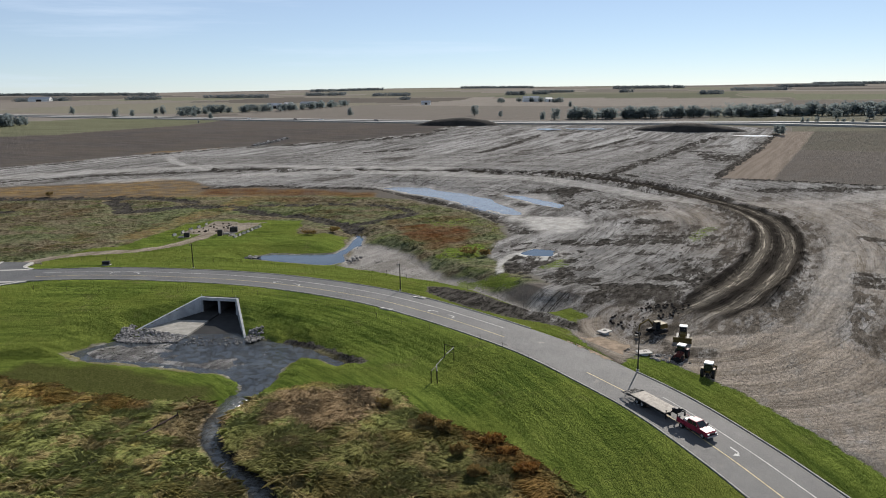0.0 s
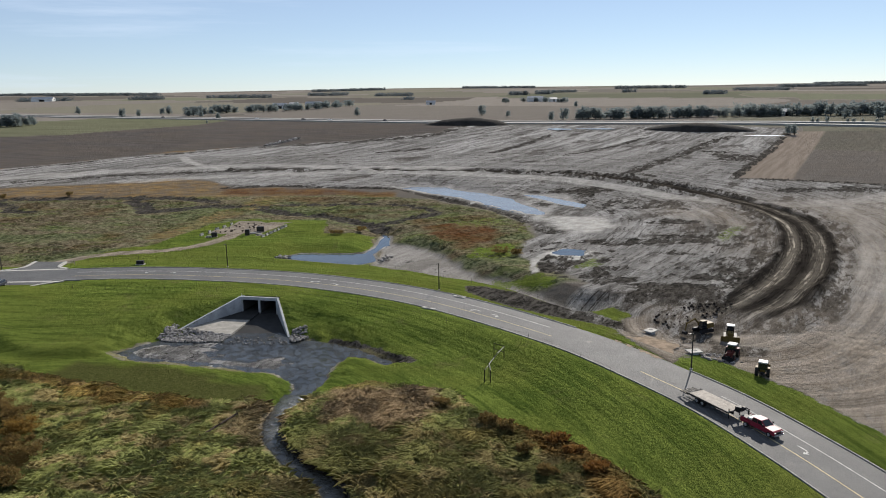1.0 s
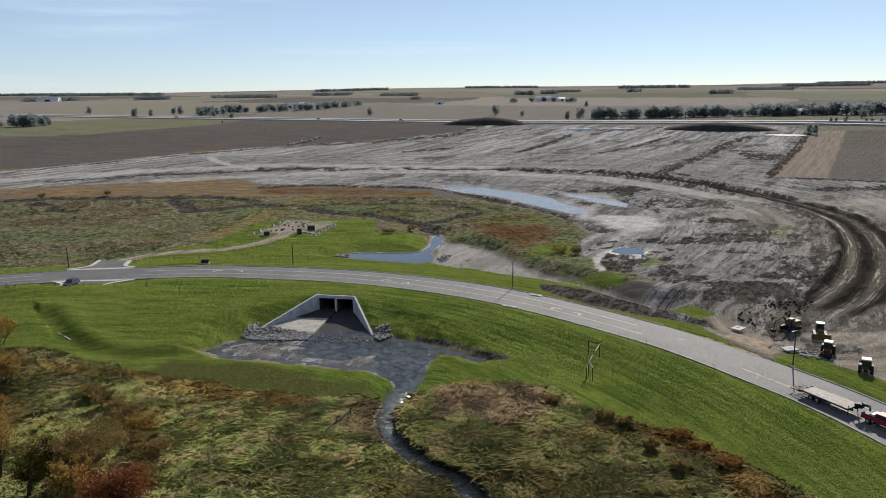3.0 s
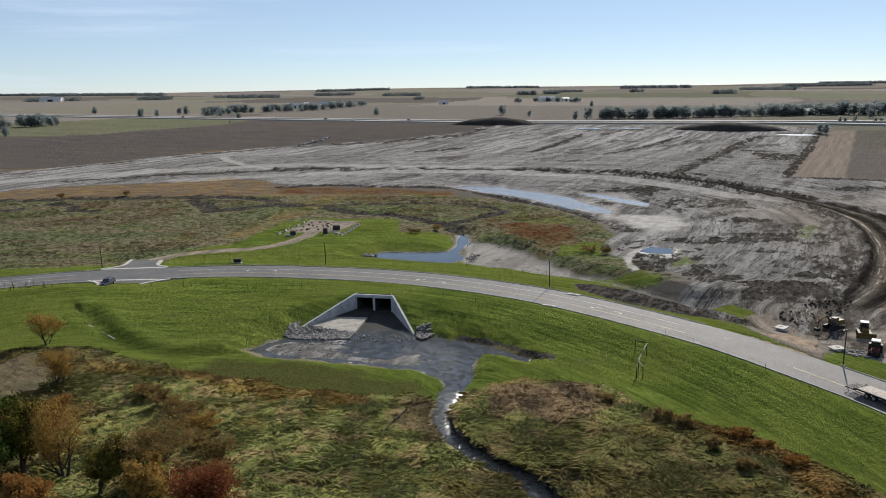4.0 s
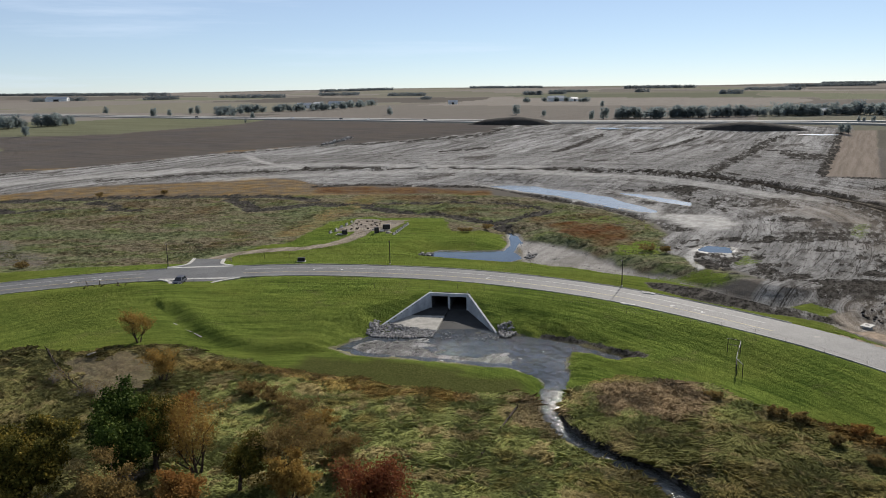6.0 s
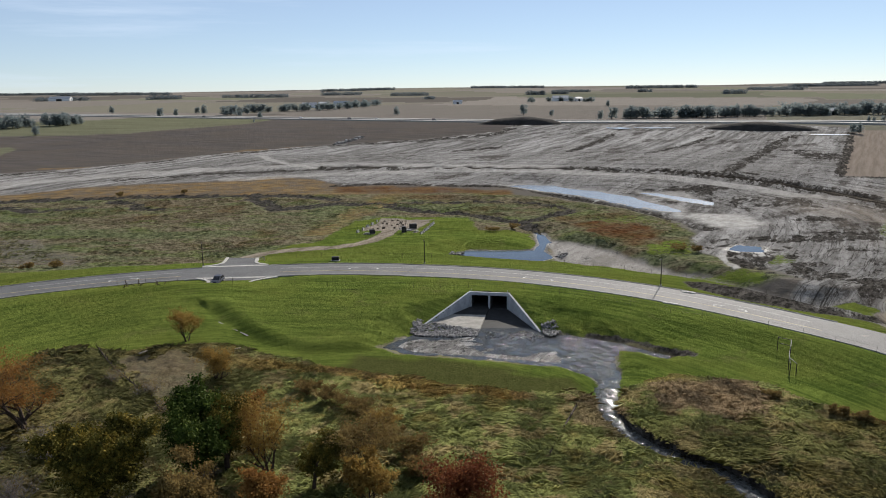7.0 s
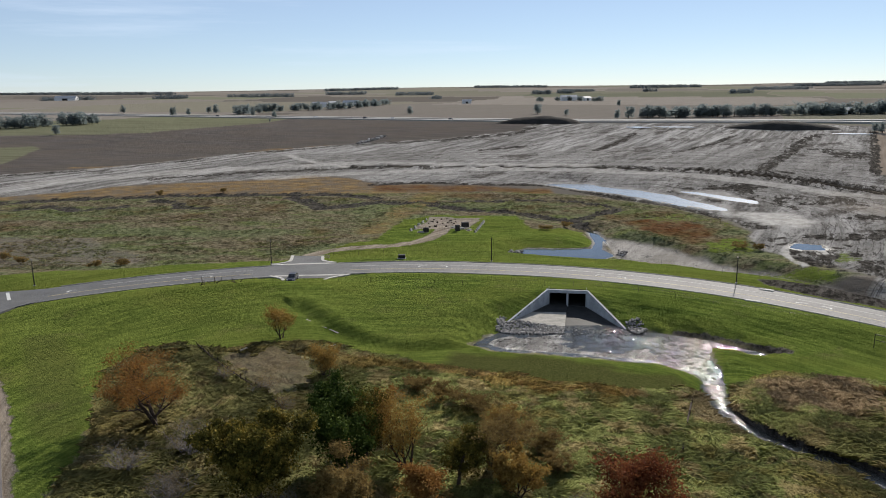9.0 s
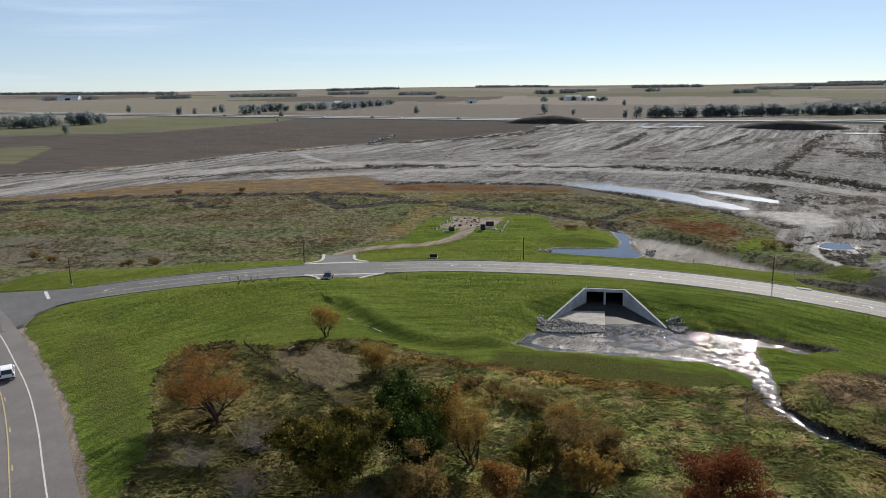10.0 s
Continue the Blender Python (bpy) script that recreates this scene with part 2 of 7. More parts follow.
TRACK = spline([(40, 123.5), (46, 129), (57.5, 140), (75, 166), (89, 193), (98.5, 220), (100.5, 245), (97, 270), (86, 297), (70, 320), (48, 341), (23, 350), (-4, 356), (-32, 361), (-60, 367), (-110, 374)], 2.5)
HAUL = spline([(-310, 250), (-258, 306), (-247, 324), (-233, 338), (-204, 357), (-178, 369), (-148, 380), (-122, 387), (-92, 385), (-61, 377), (-33, 371), (0, 366)], 3)
HAUL_LOW = spline([(-150, 332), (-134, 338), (-111, 346), (-85, 350), (-59, 355), (-31, 353), (-4, 346), (21, 334), (45, 320), (62, 300), (86, 269), (111, 256), (140, 262), (166, 276), (220, 300)], 3)
LOOP = spline([(40, 117), (52.5, 116), (62, 120), (72, 133), (81, 149), (96, 175), (110, 200), (121, 225), (124, 241), (135, 258), (149, 270)], 2.5)
STREAM = spline([(-29.6, 101), (-30.6, 97), (-31.3, 93), (-31.1, 90.3), (-30.2, 87.3), (-28.7, 84.6), (-26.7, 82), (-24.7, 79.6), (-22.3, 78), (-20.7, 75.2), (-19.7, 72), (-17, 66), (-10, 55), (0, 35), (5, 0)], 1.2)
CHANNEL = np.array([[-39, 134], [-36.5, 125], [-31, 119], [-28.5, 112], [-29.3, 104], [-30.4, 97]], float)
PAD_PATH = spline([(-103, 164), (-103.5, 176), (-103, 183), (-98, 188.5), (-88, 191.5), (-78, 197), (-72.5, 206), (-70, 217)], 1.5)

JUNCTION = [(-145.5, 145.6), (-141, 141.5), (-142.5, 138.0), (-147, 134.6), (-149.6, 130), (-150.5, 124), (-149, 118.0), (-150, 112), (-160, 122), (-178, 139), (-164, 138.5), (-154, 142)]
POOL = [(-64.5, 120.2), (-62.5, 124.4), (-59.6, 126.6), (-56, 128.3), (-47.5, 128.9), (-37.0, 127.6), (-33.5, 126.3), (-28.6, 123.6), (-24.2, 121.3), (-20.4, 118.4), (-16.4, 114.2), (-17.6, 113.2), (-21.2, 116.2), (-24.8, 117.6), (-26, 114), (-26.5, 110), (-26.5, 106.5), (-27.9, 102), (-29.4, 98.5), (-30.2, 94.8), (-32.4, 93.6), (-32.7, 97), (-31.7, 100.8), (-31.3, 104), (-32.5, 107.2), (-35.5, 109.9), (-40.5, 111.5), (-46, 113.2), (-54, 115.4), (-60, 116.8)]
POND = [(-52, 190), (-47.3, 195), (-38, 194), (-30, 194), (-27.5, 202), (-26.3, 219), (-24.3, 216), (-24, 207), (-27.2, 193), (-25.9, 185), (-29.6, 181), (-42, 185.4)]
MUDFLAT = [(-25.4, 207), (-18.8, 205), (-12.3, 197), (-7.6, 188), (-3.5, 175.5), (0.2, 167), (6.3, 161.5), (11.5, 152), (15.9, 143), (20.4, 138), (19, 136.5), (15, 141.5), (10, 149.6), (3.4, 156.6), (-3.9, 161.8), (-11.7, 167.3), (-20, 173.2), (-25.8, 177), (-26, 184)]
FAR_POND = [(-26, 315), (-19.4, 319), (-7, 315.7), (-4.8, 307), (6.6, 297.6), (16.6, 279.7), (24.5, 256.5), (26.4, 242), (19.3, 245.4), (10.8, 260), (-0.6, 284.6), (-14, 297)]
LONG_PUDDLE = [(24, 288.5), (30.2, 285.5), (42.5, 263), (40.4, 256.6), (35.5, 262.5), (29, 276)]
SMALL_POND = [(19.2, 184.8), (23.7, 189.5), (28.4, 187), (26.8, 181.2), (21, 181.8)]
BOG = [(13.6, 175), (19, 184), (24, 190.5), (29.5, 188), (29, 180), (26, 174), (21.5, 168), (19, 160), (14, 160.5), (12, 164)]
ROUGH = [(-77, 110), (-64, 104.6), (-53, 99.4), (-43, 96.8), (-33, 97), (-25.3, 100), (-19.3, 103), (-7.3, 99.5), (-3.9, 92.5), (0.6, 88), (7.4, 82), (12.8, 73), (25, 45), (30, -60), (-60, -60), (-106, 40), (-109, 64), (-110, 74), (-115, 88), (-119, 100), (-117, 109), (-110, 109.5), (-104, 108), (-100, 112), (-94, 115), (-87, 114)]
WETLAND = [(-420, 275), (-245, 285), (-200, 290), (-157, 292), (-112, 292), (-91, 290), (-50, 290), (-29, 286), (-12, 275), (8, 252), (18, 228), (17, 205), (11, 180), (22, 152), (0, 150), (-40, 160), (-110, 165), (-160, 140), (-420, 120)]
SITE = [(22, 118), (27, 107), (28.5, 109), (33.2, 105), (39.3, 94), (42.5, 85), (48, 74), (75, 30), (95, -60), (520, -60), (520, 240), (172, 296), (119, 317), (119, 322), (240, 540), (258, 562), (216, 590), (148, 604), (46, 640), (7, 644), (-11, 569), (-73, 521), (-143, 490), (-201, 443), (-223, 410), (-245, 384), (-281, 360), (-420, 320), (-420, 282), (-250, 291), (-228, 300), (-212, 314), (-190, 322), (-166, 325), (-143, 334), (-130, 343), (-112, 331), (-98, 313), (-76, 312), (-52, 307), (-28, 305), (-16, 291), (-7, 278), (10, 254), (20, 230), (17, 206), (11, 181), (22, 151), (12, 131)]
ORANGE = [(-250, 289), (-228, 298), (-212, 312), (-190, 320), (-166, 323), (-143, 332), (-130, 340), (-114, 328), (-100, 310), (-76, 308), (-51, 301), (-30, 292), (-29, 285), (-50, 289), (-73, 292), (-93, 288), (-112, 290), (-157, 291), (-201, 289), (-245, 283), (-420, 270), (-420, 280)]
PLOUGH = [(-281, 360), (-245, 384), (-223, 410), (-201, 443), (-143, 490), (-73, 521), (-11, 569), (7, 648), (-60, 695), (-150, 745), (-234, 795), (-242, 704), (-303, 588), (-344, 577), (-760, 560), (-900, 300), (-420, 322)]
CROP = [(-760, 566), (-344, 580), (-303, 590), (-242, 706), (-236, 796), (-393, 960), (-450, 836), (-900, 760)]
FIELD_TAN = [(120, 320), (140, 313), (271, 545), (242, 540)]
FIELD_BROWN = [(140, 313), (172, 299), (330, 222), (560, 400), (337, 548), (271, 545)]
LAWN_PAD = [(-101, 190), (-89, 203), (-83, 232), (-73, 239), (-46, 237), (-44.5, 214), (-29, 214), (-28, 196), (-52, 188), (-44, 182), (-20, 170), (-60, 165), (-110, 166)]
PAD = [(-79, 216), (-74, 236), (-57.4, 234), (-63, 215)]
WEEDS = [(67.4, 202), (77, 216.6), (82.5, 217.7), (75, 205), (67.5, 195.7)]

Y_BASE = [-60, 56, 94, 111, 120, 130, 140, 150, 188, 273, 325, 452, 527, 600, 705, 940, 1410, 2350, 4900]
Z_BASE = [-0.5, -0.6, -0.8, -1.0, -0.8, 0.5, 1.5, 1.3, 0.4, 0.6, 2.6, 4.2, 7, 10.5, 11, 12, 14.5, 21, 41]
WATER_Z, POND_Z, FAR_POND_Z, SMALL_POND_Z, PUDDLE_Z = -2.0, -1.4, 0.35, 0.3, 0.4


FAR_PUDDLES = [([(cx + rx * math.cos(k * 0.52), cy + ry * math.sin(k * 0.52) - 0.3 * rx * math.cos(k * 0.52)) for k in range(12)], float(np.interp(cy, Y_BASE, Z_BASE)) - 0.1) for cx, cy, rx, ry in ((82, 585, 8, 14), (110, 583, 15, 9), (216, 522, 12, 7))]


def road_z(x):
    return np.interp(x, [-152, -110, -80, -59, -10, 20, 36, 50], [2.9, 2.6, 2.2, 1.7, 1.3, 0.8, 0.65, 0.6])


def road_half(x):
    return np.interp(x, [-150, -60, -10, 30, 50], [5.1, 5.3, 5.1, 4.8, 4.8])


def stream_z(run):
    return np.interp(run, [0, 8, 22, 34, 60, 120], [-2.0, -2.05, -2.3, -2.55, -2.75, -3.0])


def ground_z(X, Y, fine=True):
    """Height of the ground sheet."""
    X, Y = np.asarray(X, float), np.asarray(Y, float)
    z = np.interp(Y, Y_BASE, Z_BASE)
    z = z + sstep(-72, -112, X) * 3.2 * (1 - sstep(142, 180, Y))
    z = z + 1.2 * sstep(5, 40, X) * sstep(56, 70, Y) * (1 - sstep(118, 160, Y))
    far = sstep(900, 2500, Y)
    z = z + far * 14 * (fbm(X, Y, 900, 5, 3) - 0.5)
    site = sstep(-3, 6, region(SITE, X, Y))
    if fine:
        z = z + site * 0.9 * (fbm(X, Y, 14, 21, 4) - 0.5)
        rough = sstep(-1, 2, region(ROUGH, X, Y))
        z = z + rough * (0.8 * (fbm(X, Y, 3.5, 31, 4) - 0.5) + 0.65 * (fbm(X, Y, 1.5, 33, 2) - 0.5))
        wet = sstep(-1, 4, region(WETLAND, X, Y))
        z = z + wet * 0.9 * (fbm(X, Y, 5.0, 41, 4) - 0.5)
        z = z + 0.22 * (fbm(X, Y, 9, 51, 3) - 0.5) * (1 - site)
    # berm by the haul road
    s, run = along(TRACK, X, Y)
    if fine:
        ruts = np.abs(s) < 9
        prof = sstep(10, 28, run) * 1.15 * np.exp(-((np.abs(s) - 6.3) / 1.1) ** 2) * (0.4 + fbm(run, s, 6, 71, 3)) - 0.25 * np.exp(-(s / 4.5) ** 2)
        z = z + np.where(ruts, prof, 0)
    # road banks
    d, run = along(ROAD, X, Y)
    idx_x = np.interp(run, np.concatenate([[0], np.cumsum(np.linalg.norm(np.diff(ROAD, axis=0), axis=1))]), ROAD[:, 0])
    zr, hw = road_z(idx_x), road_half(idx_x)
    ad = np.abs(d)
    w = sstep(0, 1, (ad - hw - 1.5) / 11.0)
    lip = np.where((idx_x > -111) & (idx_x < -88), -0.1, np.interp(ad - hw, [0.1, 0.5], [-0.1, 0.1]))
    z = (zr + lip) * (1 - w) + z * w
    d2 = np.abs(along(HIGHWAY_NEAR, X, Y)[0])
    w = sstep(7.5, 20, d2)
    z = 3.15 * (1 - w) + z * w
    sw = along(np.array([[-97, 129], [-90, 121.5], [-84, 117.5], [-76, 115.5], [-66, 117]], float), X, Y)[0]
    z = z + 0.55 * np.exp(-((sw - 3.5) / 2.2) ** 2) - 0.5 * np.exp(-(sw / 2.0) ** 2)
    # water hollows
    for poly, level, slope in ((POOL, WATER_Z, 0.35), (POND, POND_Z, 0.25), (MUDFLAT, POND_Z + 0.25, 0.45), (FAR_POND, FAR_POND_Z, 0.16), (SMALL_POND, SMALL_POND_Z, 0.15), (LONG_PUDDLE, PUDDLE_Z, 0.08), *((ring, level, 0.12) for ring, level in FAR_PUDDLES)):
        r = -region(poly, X, Y) + (2.4 if poly is POOL else 0.9) * (fbm(X, Y, 2.6, 81, 3) - 0.5) + (4.0 * (fbm(X, Y, 9, 83, 3) - 0.5) if poly in (FAR_POND, LONG_PUDDLE) else 0.0)
        z = np.minimum(z, level + np.where(r > 0, r * slope, np.maximum(-0.45, r * 0.3)))
    s, run = along(STREAM, X, Y)
    lv = stream_z(run)
    r = np.abs(s + 0.15) - 0.9 - 0.15 * sstep(16, 26, run) + 0.7 * (fbm(X, Y, 2.0, 91, 3) - 0.5)
    steep = sstep(0.2, 0.9, s) * sstep(8, 14, run)
    slope = np.minimum(r * 0.5, 0.15 + r * 0.28) * (1 - steep) + np.minimum(r * 3.2, 0.8 + r * 0.22) * steep
    z = np.minimum(z + 0.25 * steep * np.exp(-((s - 3.0) / 1.6) ** 2), lv + np.where(r > 0, slope, np.maximum(-0.4, r * 0.5)))
    # silt bars in the pool, with a deeper channel
    if fine:
        inside = sstep(0.3, 2.5, region(POOL, X, Y))
        ch = np.abs(along(CHANNEL, X, Y)[0])
        silt = WATER_Z - 0.13 + 0.42 * (fbm(X * 0.6, Y * 1.4, 3.2, 95, 4) - 0.5) + 0.2 * sstep(-43, -54, X) - 0.06 * sstep(-60, -64, X) + 0.3 * sstep(-27, -23, X) + 0.12 * sstep(2.5, 0.8, region(POOL, X, Y)) - 0.3 * sstep(4.2, 1.6, ch) - 0.12 * sstep(123.5, 127, Y)
        for bx, by, br in ((-34.2, 119.5, 2.2), (-32.0, 116.2, 2.0), (-37.5, 114.5, 2.4)):
            silt = silt + 0.28 * np.exp(-(((X - bx) / br) ** 2 + ((Y - by) / (br * 0.7)) ** 2))
        silt = silt + 0.3 * sstep(6.0, 1.0, np.abs(along(np.array([[-66, 118], [-54, 114.6], [-44, 112], [-34.0, 107.5]], float), X, Y)[0]))
        z = z * (1 - inside) + silt * inside
    # fill over the barrels, level with the headwall
    fill = region([(-51, 142.4), (-39.8, 140.2), (-37.5, 150), (-51, 152.5)], X, Y)
    z = np.where((fill > -3) & (ad > hw + 0.4), np.maximum(z, 1.68 - 0.55 * np.maximum(0, -fill)), z)
    # bed of the junction's asphalt
    z = np.where(region(JUNCTION, X, Y) > -0.6, np.minimum(z, 2.75), z)
    # soil held below the wing walls' tops
    for a, c, drop in (((-49.0, 141.9), (-57.8, 131.5), 3.35), ((-41.4, 140.4), (-36.8, 127.7), 3.75)):
        ln = np.array([a, c], float)
        dist, run = along(ln, X, Y)
        top = 1.85 - drop * np.clip(run / np.linalg.norm(ln[1] - ln[0]), 0, 1)
        z = np.where(np.abs(dist) < 8, np.minimum(z, top - 0.14 + np.maximum(0, np.abs(dist) - 0.5) * 0.5), z)
    return z


def rough_zones(X, Y):
    """Straw, rust and brown parts of the rough grass."""
    n = fbm(X, Y, 4, 611, 3) - 0.5
    straw = sstep(1.15, 0.75, np.hypot((X + 16) / 9.5, (Y - 94.5) / 6.8) + 0.9 * n)
    straw = np.maximum(straw, 0.8 * sstep(1.2, 0.8, np.hypot((X + 33) / 4, (Y - 91) / 8) + 0.9 * n))
    rust = sstep(3.6, 1.4, np.abs(along(np.array([[1, 90], [4.5, 86], [7.5, 80.5], [9.5, 75.5], [11, 69], [14, 58]], float), X, Y)[0]) + 3.0 * n)
    rust = np.maximum(rust, 0.6 * sstep(3.0, 1.0, np.abs(along(np.array([[-88, 109], [-72, 106.5], [-58, 100], [-44, 96]], float), X, Y)[0]) + 4 * n))
    brown = np.maximum(sstep(-76, -90, X + 10 * n) * 0.65, 0.5 * sstep(-30, -24, X + 6 * n) * sstep(91, 85, Y + 6 * n))
    return straw, rust, brown


def gz(x, y):
    return float(ground_z(np.array([x]), np.array([y]), False)[0])


# ---------------------------------------------------------------- ground materials
def rough_colours(m, p):
    """Matted autumn grass: straw, rust and green in patches."""
    big = m.noise(p, 0.055, 4, 0.6, 0.36, 0.62)
    mid = m.noise(p, 0.22, 4, 0.65, 0.38, 0.6)
    fine = m.noise(m.mapped(p, (1.0, 0.55, 1.0), 25), 2.6, 5, 0.7, 0.34, 0.66)
    straw = m.mix(fine, (0.27, 0.22, 0.105), (0.5, 0.41, 0.21))
    green = m.mix(fine, (0.165, 0.185, 0.06), (0.35, 0.385, 0.14))
    rust = m.mix(fine, (0.16, 0.085, 0.028), (0.5, 0.29, 0.095))
    c = m.mix(m.range(mid, 0.0, 0.45), straw, green)
    c = m.mix(m.math("MULTIPLY", m.range(big, 0.65, 1.0), 0.45), c, rust)
    c = m.mix(0.15, c, (0.36, 0.38, 0.18))
    zone = m.split(m.attr("ze").outputs["Color"])
    c = m.mix(zone[0], c, m.mix(fine, (0.19, 0.14, 0.085), (0.42, 0.325, 0.21)))
    c = m.mix(zone[1], c, rust)
    c = m.mix(zone[2], c, m.mix(fine, (0.075, 0.066, 0.03), (0.22, 0.19, 0.09)))
    return c, fine


def marsh_colours(m, p):
    """Grey-green, brown and olive marsh meadow in uneven patches."""
    wf = m.noise(p, 0.7, 6, 0.78, 0.38, 0.62)
    w1 = m.mix(wf, (0.085, 0.07, 0.045), (0.29, 0.245, 0.165))
    w2 = m.mix(wf, (0.06, 0.075, 0.035), (0.235, 0.25, 0.135))
    c = m.mix(m.noise(m.mapped(p, (0.5, 1.5, 1)), 0.035, 6, 0.7, 0.42, 0.58), w1, w2)
    c = m.mix(m.math("MULTIPLY", m.noise(m.mapped(p, (0.7, 1.3, 1)), 0.1, 5, 0.7, 0.52, 0.64), 0.6), c, m.mix(wf, (0.07, 0.1, 0.025), (0.2, 0.24, 0.075)))
    c = m.mix(m.math("MULTIPLY", m.noise(p, 0.02, 4, 0.65, 0.52, 0.64), 0.75), c, m.mix(wf, (0.08, 0.048, 0.024), (0.22, 0.14, 0.07)))
    return c, wf


def ground_material():
    m = Mat("ground", 1.0, 0, 0.0)
    p = m.pos()
    za, zb_, zc, zd = (m.split(m.attr(k).outputs["Color"]) for k in ("za", "zb", "zc", "zd"))
    alpha = [m.attr(k).outputs["Alpha"] for k in ("za", "zb", "zc", "zd")]
    n1 = m.noise(p, 0.03, 4)
    n2 = m.noise(p, 0.35, 5, 0.65)
    n3 = m.noise(p, 3.0, 4, 0.7)
    # far farmland: stubble, ploughed and green fields
    c = m.ramp(alpha[2], [(0.0, (0.15, 0.137, 0.122)), (0.25, (0.31, 0.283, 0.25)), (0.45, (0.2, 0.183, 0.163)), (0.6, (0.34, 0.308, 0.275)), (0.75, (0.165, 0.175, 0.125)), (0.88, (0.28, 0.25, 0.212)), (1.0, (0.21, 0.22, 0.155))])
    rows = m.noise(m.mapped(p, (1.0, 0.06, 1.0), 38), 0.22, 4, 0.6, 0.35, 0.65)
    c = m.mix(m.math("MULTIPLY", rows, 0.25), c, (0.17, 0.14, 0.11))
    # ploughed field
    pl_rows = m.noise(m.mapped(p, (0.05, 1.0, 1.0), 24), 0.5, 4, 0.6, 0.3, 0.7)
    pl = m.mix(pl_rows, (0.1, 0.09, 0.084), (0.145, 0.131, 0.123))
    pl = m.mix(m.math("MULTIPLY", n1, 0.45), pl, (0.15, 0.125, 0.1))
    c = m.mix(zc[0], c, pl)
    cr = m.mix(m.noise(m.mapped(p, (0.08, 1.0, 1.0), 10), 0.2, 4), (0.145, 0.148, 0.095), (0.205, 0.205, 0.135))
    c = m.mix(zc[1], c, cr)
    ft = m.mix(m.noise(m.mapped(p, (0.05, 1.0, 1.0), -60), 0.5, 4), (0.24, 0.2, 0.165), (0.32, 0.27, 0.225))
    c = m.mix(zc[2], c, ft)
    # marsh meadow behind the road
    wc, wf = marsh_colours(m, p)
    c = m.mix(za[2], c, wc)
    og = m.mix(m.noise(m.mapped(p, (0.25, 1.0, 1)), 0.5, 5, 0.7), (0.12, 0.075, 0.03), (0.42, 0.28, 0.12))
    c = m.mix(m.math("MULTIPLY", alpha[0], m.noise(p, 0.12, 6, 0.75, to=(0.15, 0.95))), c, og)
    c = m.mix(m.math("MULTIPLY", alpha[3], m.noise(p, 0.1, 6, 0.75, to=(0.4, 1.0))), c, m.mix(wf, (0.07, 0.028, 0.013), (0.165, 0.076, 0.033)))
    # stripped soil of the building site
    ru = m.node("ShaderNodeCombineXYZ")
    m.link(zd[1], ru.inputs[0])
    m.link(zd[2], ru.inputs[1])
    sweep = m.noise(m.mapped(p, (1.0, 0.05, 1.0), 30), 0.22, 8, 0.72, 0.4, 0.6, warp=0.2)
    bands = m.noise(m.mapped(p, (1.0, 0.03, 1.0), 31), 0.05, 4, 0.6, 0.4, 0.6)
    swirl = m.noise(m.mapped(ru.outputs[0], (1.0, 0.06, 1.0)), 0.4, 8, 0.75, 0.4, 0.62)
    near_track = m.range(zd[1], 70.0, 45.0)
    sweep = m.mix(m.math("MULTIPLY", near_track, 0.65), sweep, swirl)
    def hairs(v, scale, thin):
        """Thin wandering lines where a noise crosses its middle."""
        h_ = m.noise(v, scale, 4, 0.55, 0.0, 1.0)
        return m.range(m.math("ABSOLUTE", m.math("SUBTRACT", h_, 0.5)), thin, thin * 0.25)

    d = m.mix(sweep, (0.24, 0.231, 0.222), (0.62, 0.607, 0.585))
    d = m.mix(m.math("MULTIPLY", bands, 0.7), d, m.mix(sweep, (0.17, 0.165, 0.157), (0.42, 0.41, 0.395)))
    d = m.mix(m.math("MULTIPLY", n2, 0.25), d, (0.33, 0.3, 0.265))
    dark = m.noise(m.mapped(p, (1.0, 0.4, 1), 35), 0.075, 8, 0.78, 0.54, 0.6)
    d = m.mix(m.math("MULTIPLY", dark, 0.7), d, m.mix(n3, (0.04, 0.034, 0.029), (0.1, 0.085, 0.07)))
    fine_dark = m.noise(m.mapped(p, (1.0, 0.25, 1), 20), 0.4, 7, 0.8, 0.55, 0.62)
    d = m.mix(m.math("MULTIPLY", fine_dark, 0.6), d, (0.07, 0.062, 0.054))
    d = m.mix(m.math("MULTIPLY", hairs(m.mapped(p, (1.0, 0.1, 1.0), 32), 0.3, 0.02), 0.5), d, (0.05, 0.044, 0.038))
    d = m.mix(m.math("MULTIPLY", hairs(m.mapped(p, (1.0, 0.16, 1.0), 55), 0.17, 0.012), 0.4), d, (0.06, 0.052, 0.045))
    d = m.mix(m.math("MULTIPLY", hairs(m.mapped(ru.outputs[0], (1.0, 0.04, 1.0)), 0.3, 0.02), m.math("MULTIPLY", near_track, 0.8)), d, (0.05, 0.044, 0.038))
    d = m.mix(m.math("MULTIPLY", hairs(m.mapped(p, (1.0, 0.12, 1.0), 15), 0.4, 0.016), 0.3), d, (0.56, 0.53, 0.49))
    d = m.mix(m.math("MULTIPLY", n3, 0.35), d, m.mix(0.55, d, (0.0, 0.0, 0.0)))
    lumps = m.noise(m.mapped(p, (1.0, 0.5, 1.0), 30), 0.55, 6, 0.8, 0.46, 0.62)
    d = m.mix(m.math("MULTIPLY", lumps, 0.35), d, m.mix(0.6, d, (0.0, 0.0, 0.0)))
    c = m.mix(zb_[0], c, d)
    ragged = m.noise(m.mapped(p, (1.0, 0.3, 1.0), 28), 0.3, 9, 0.8, 0.36, 0.64)
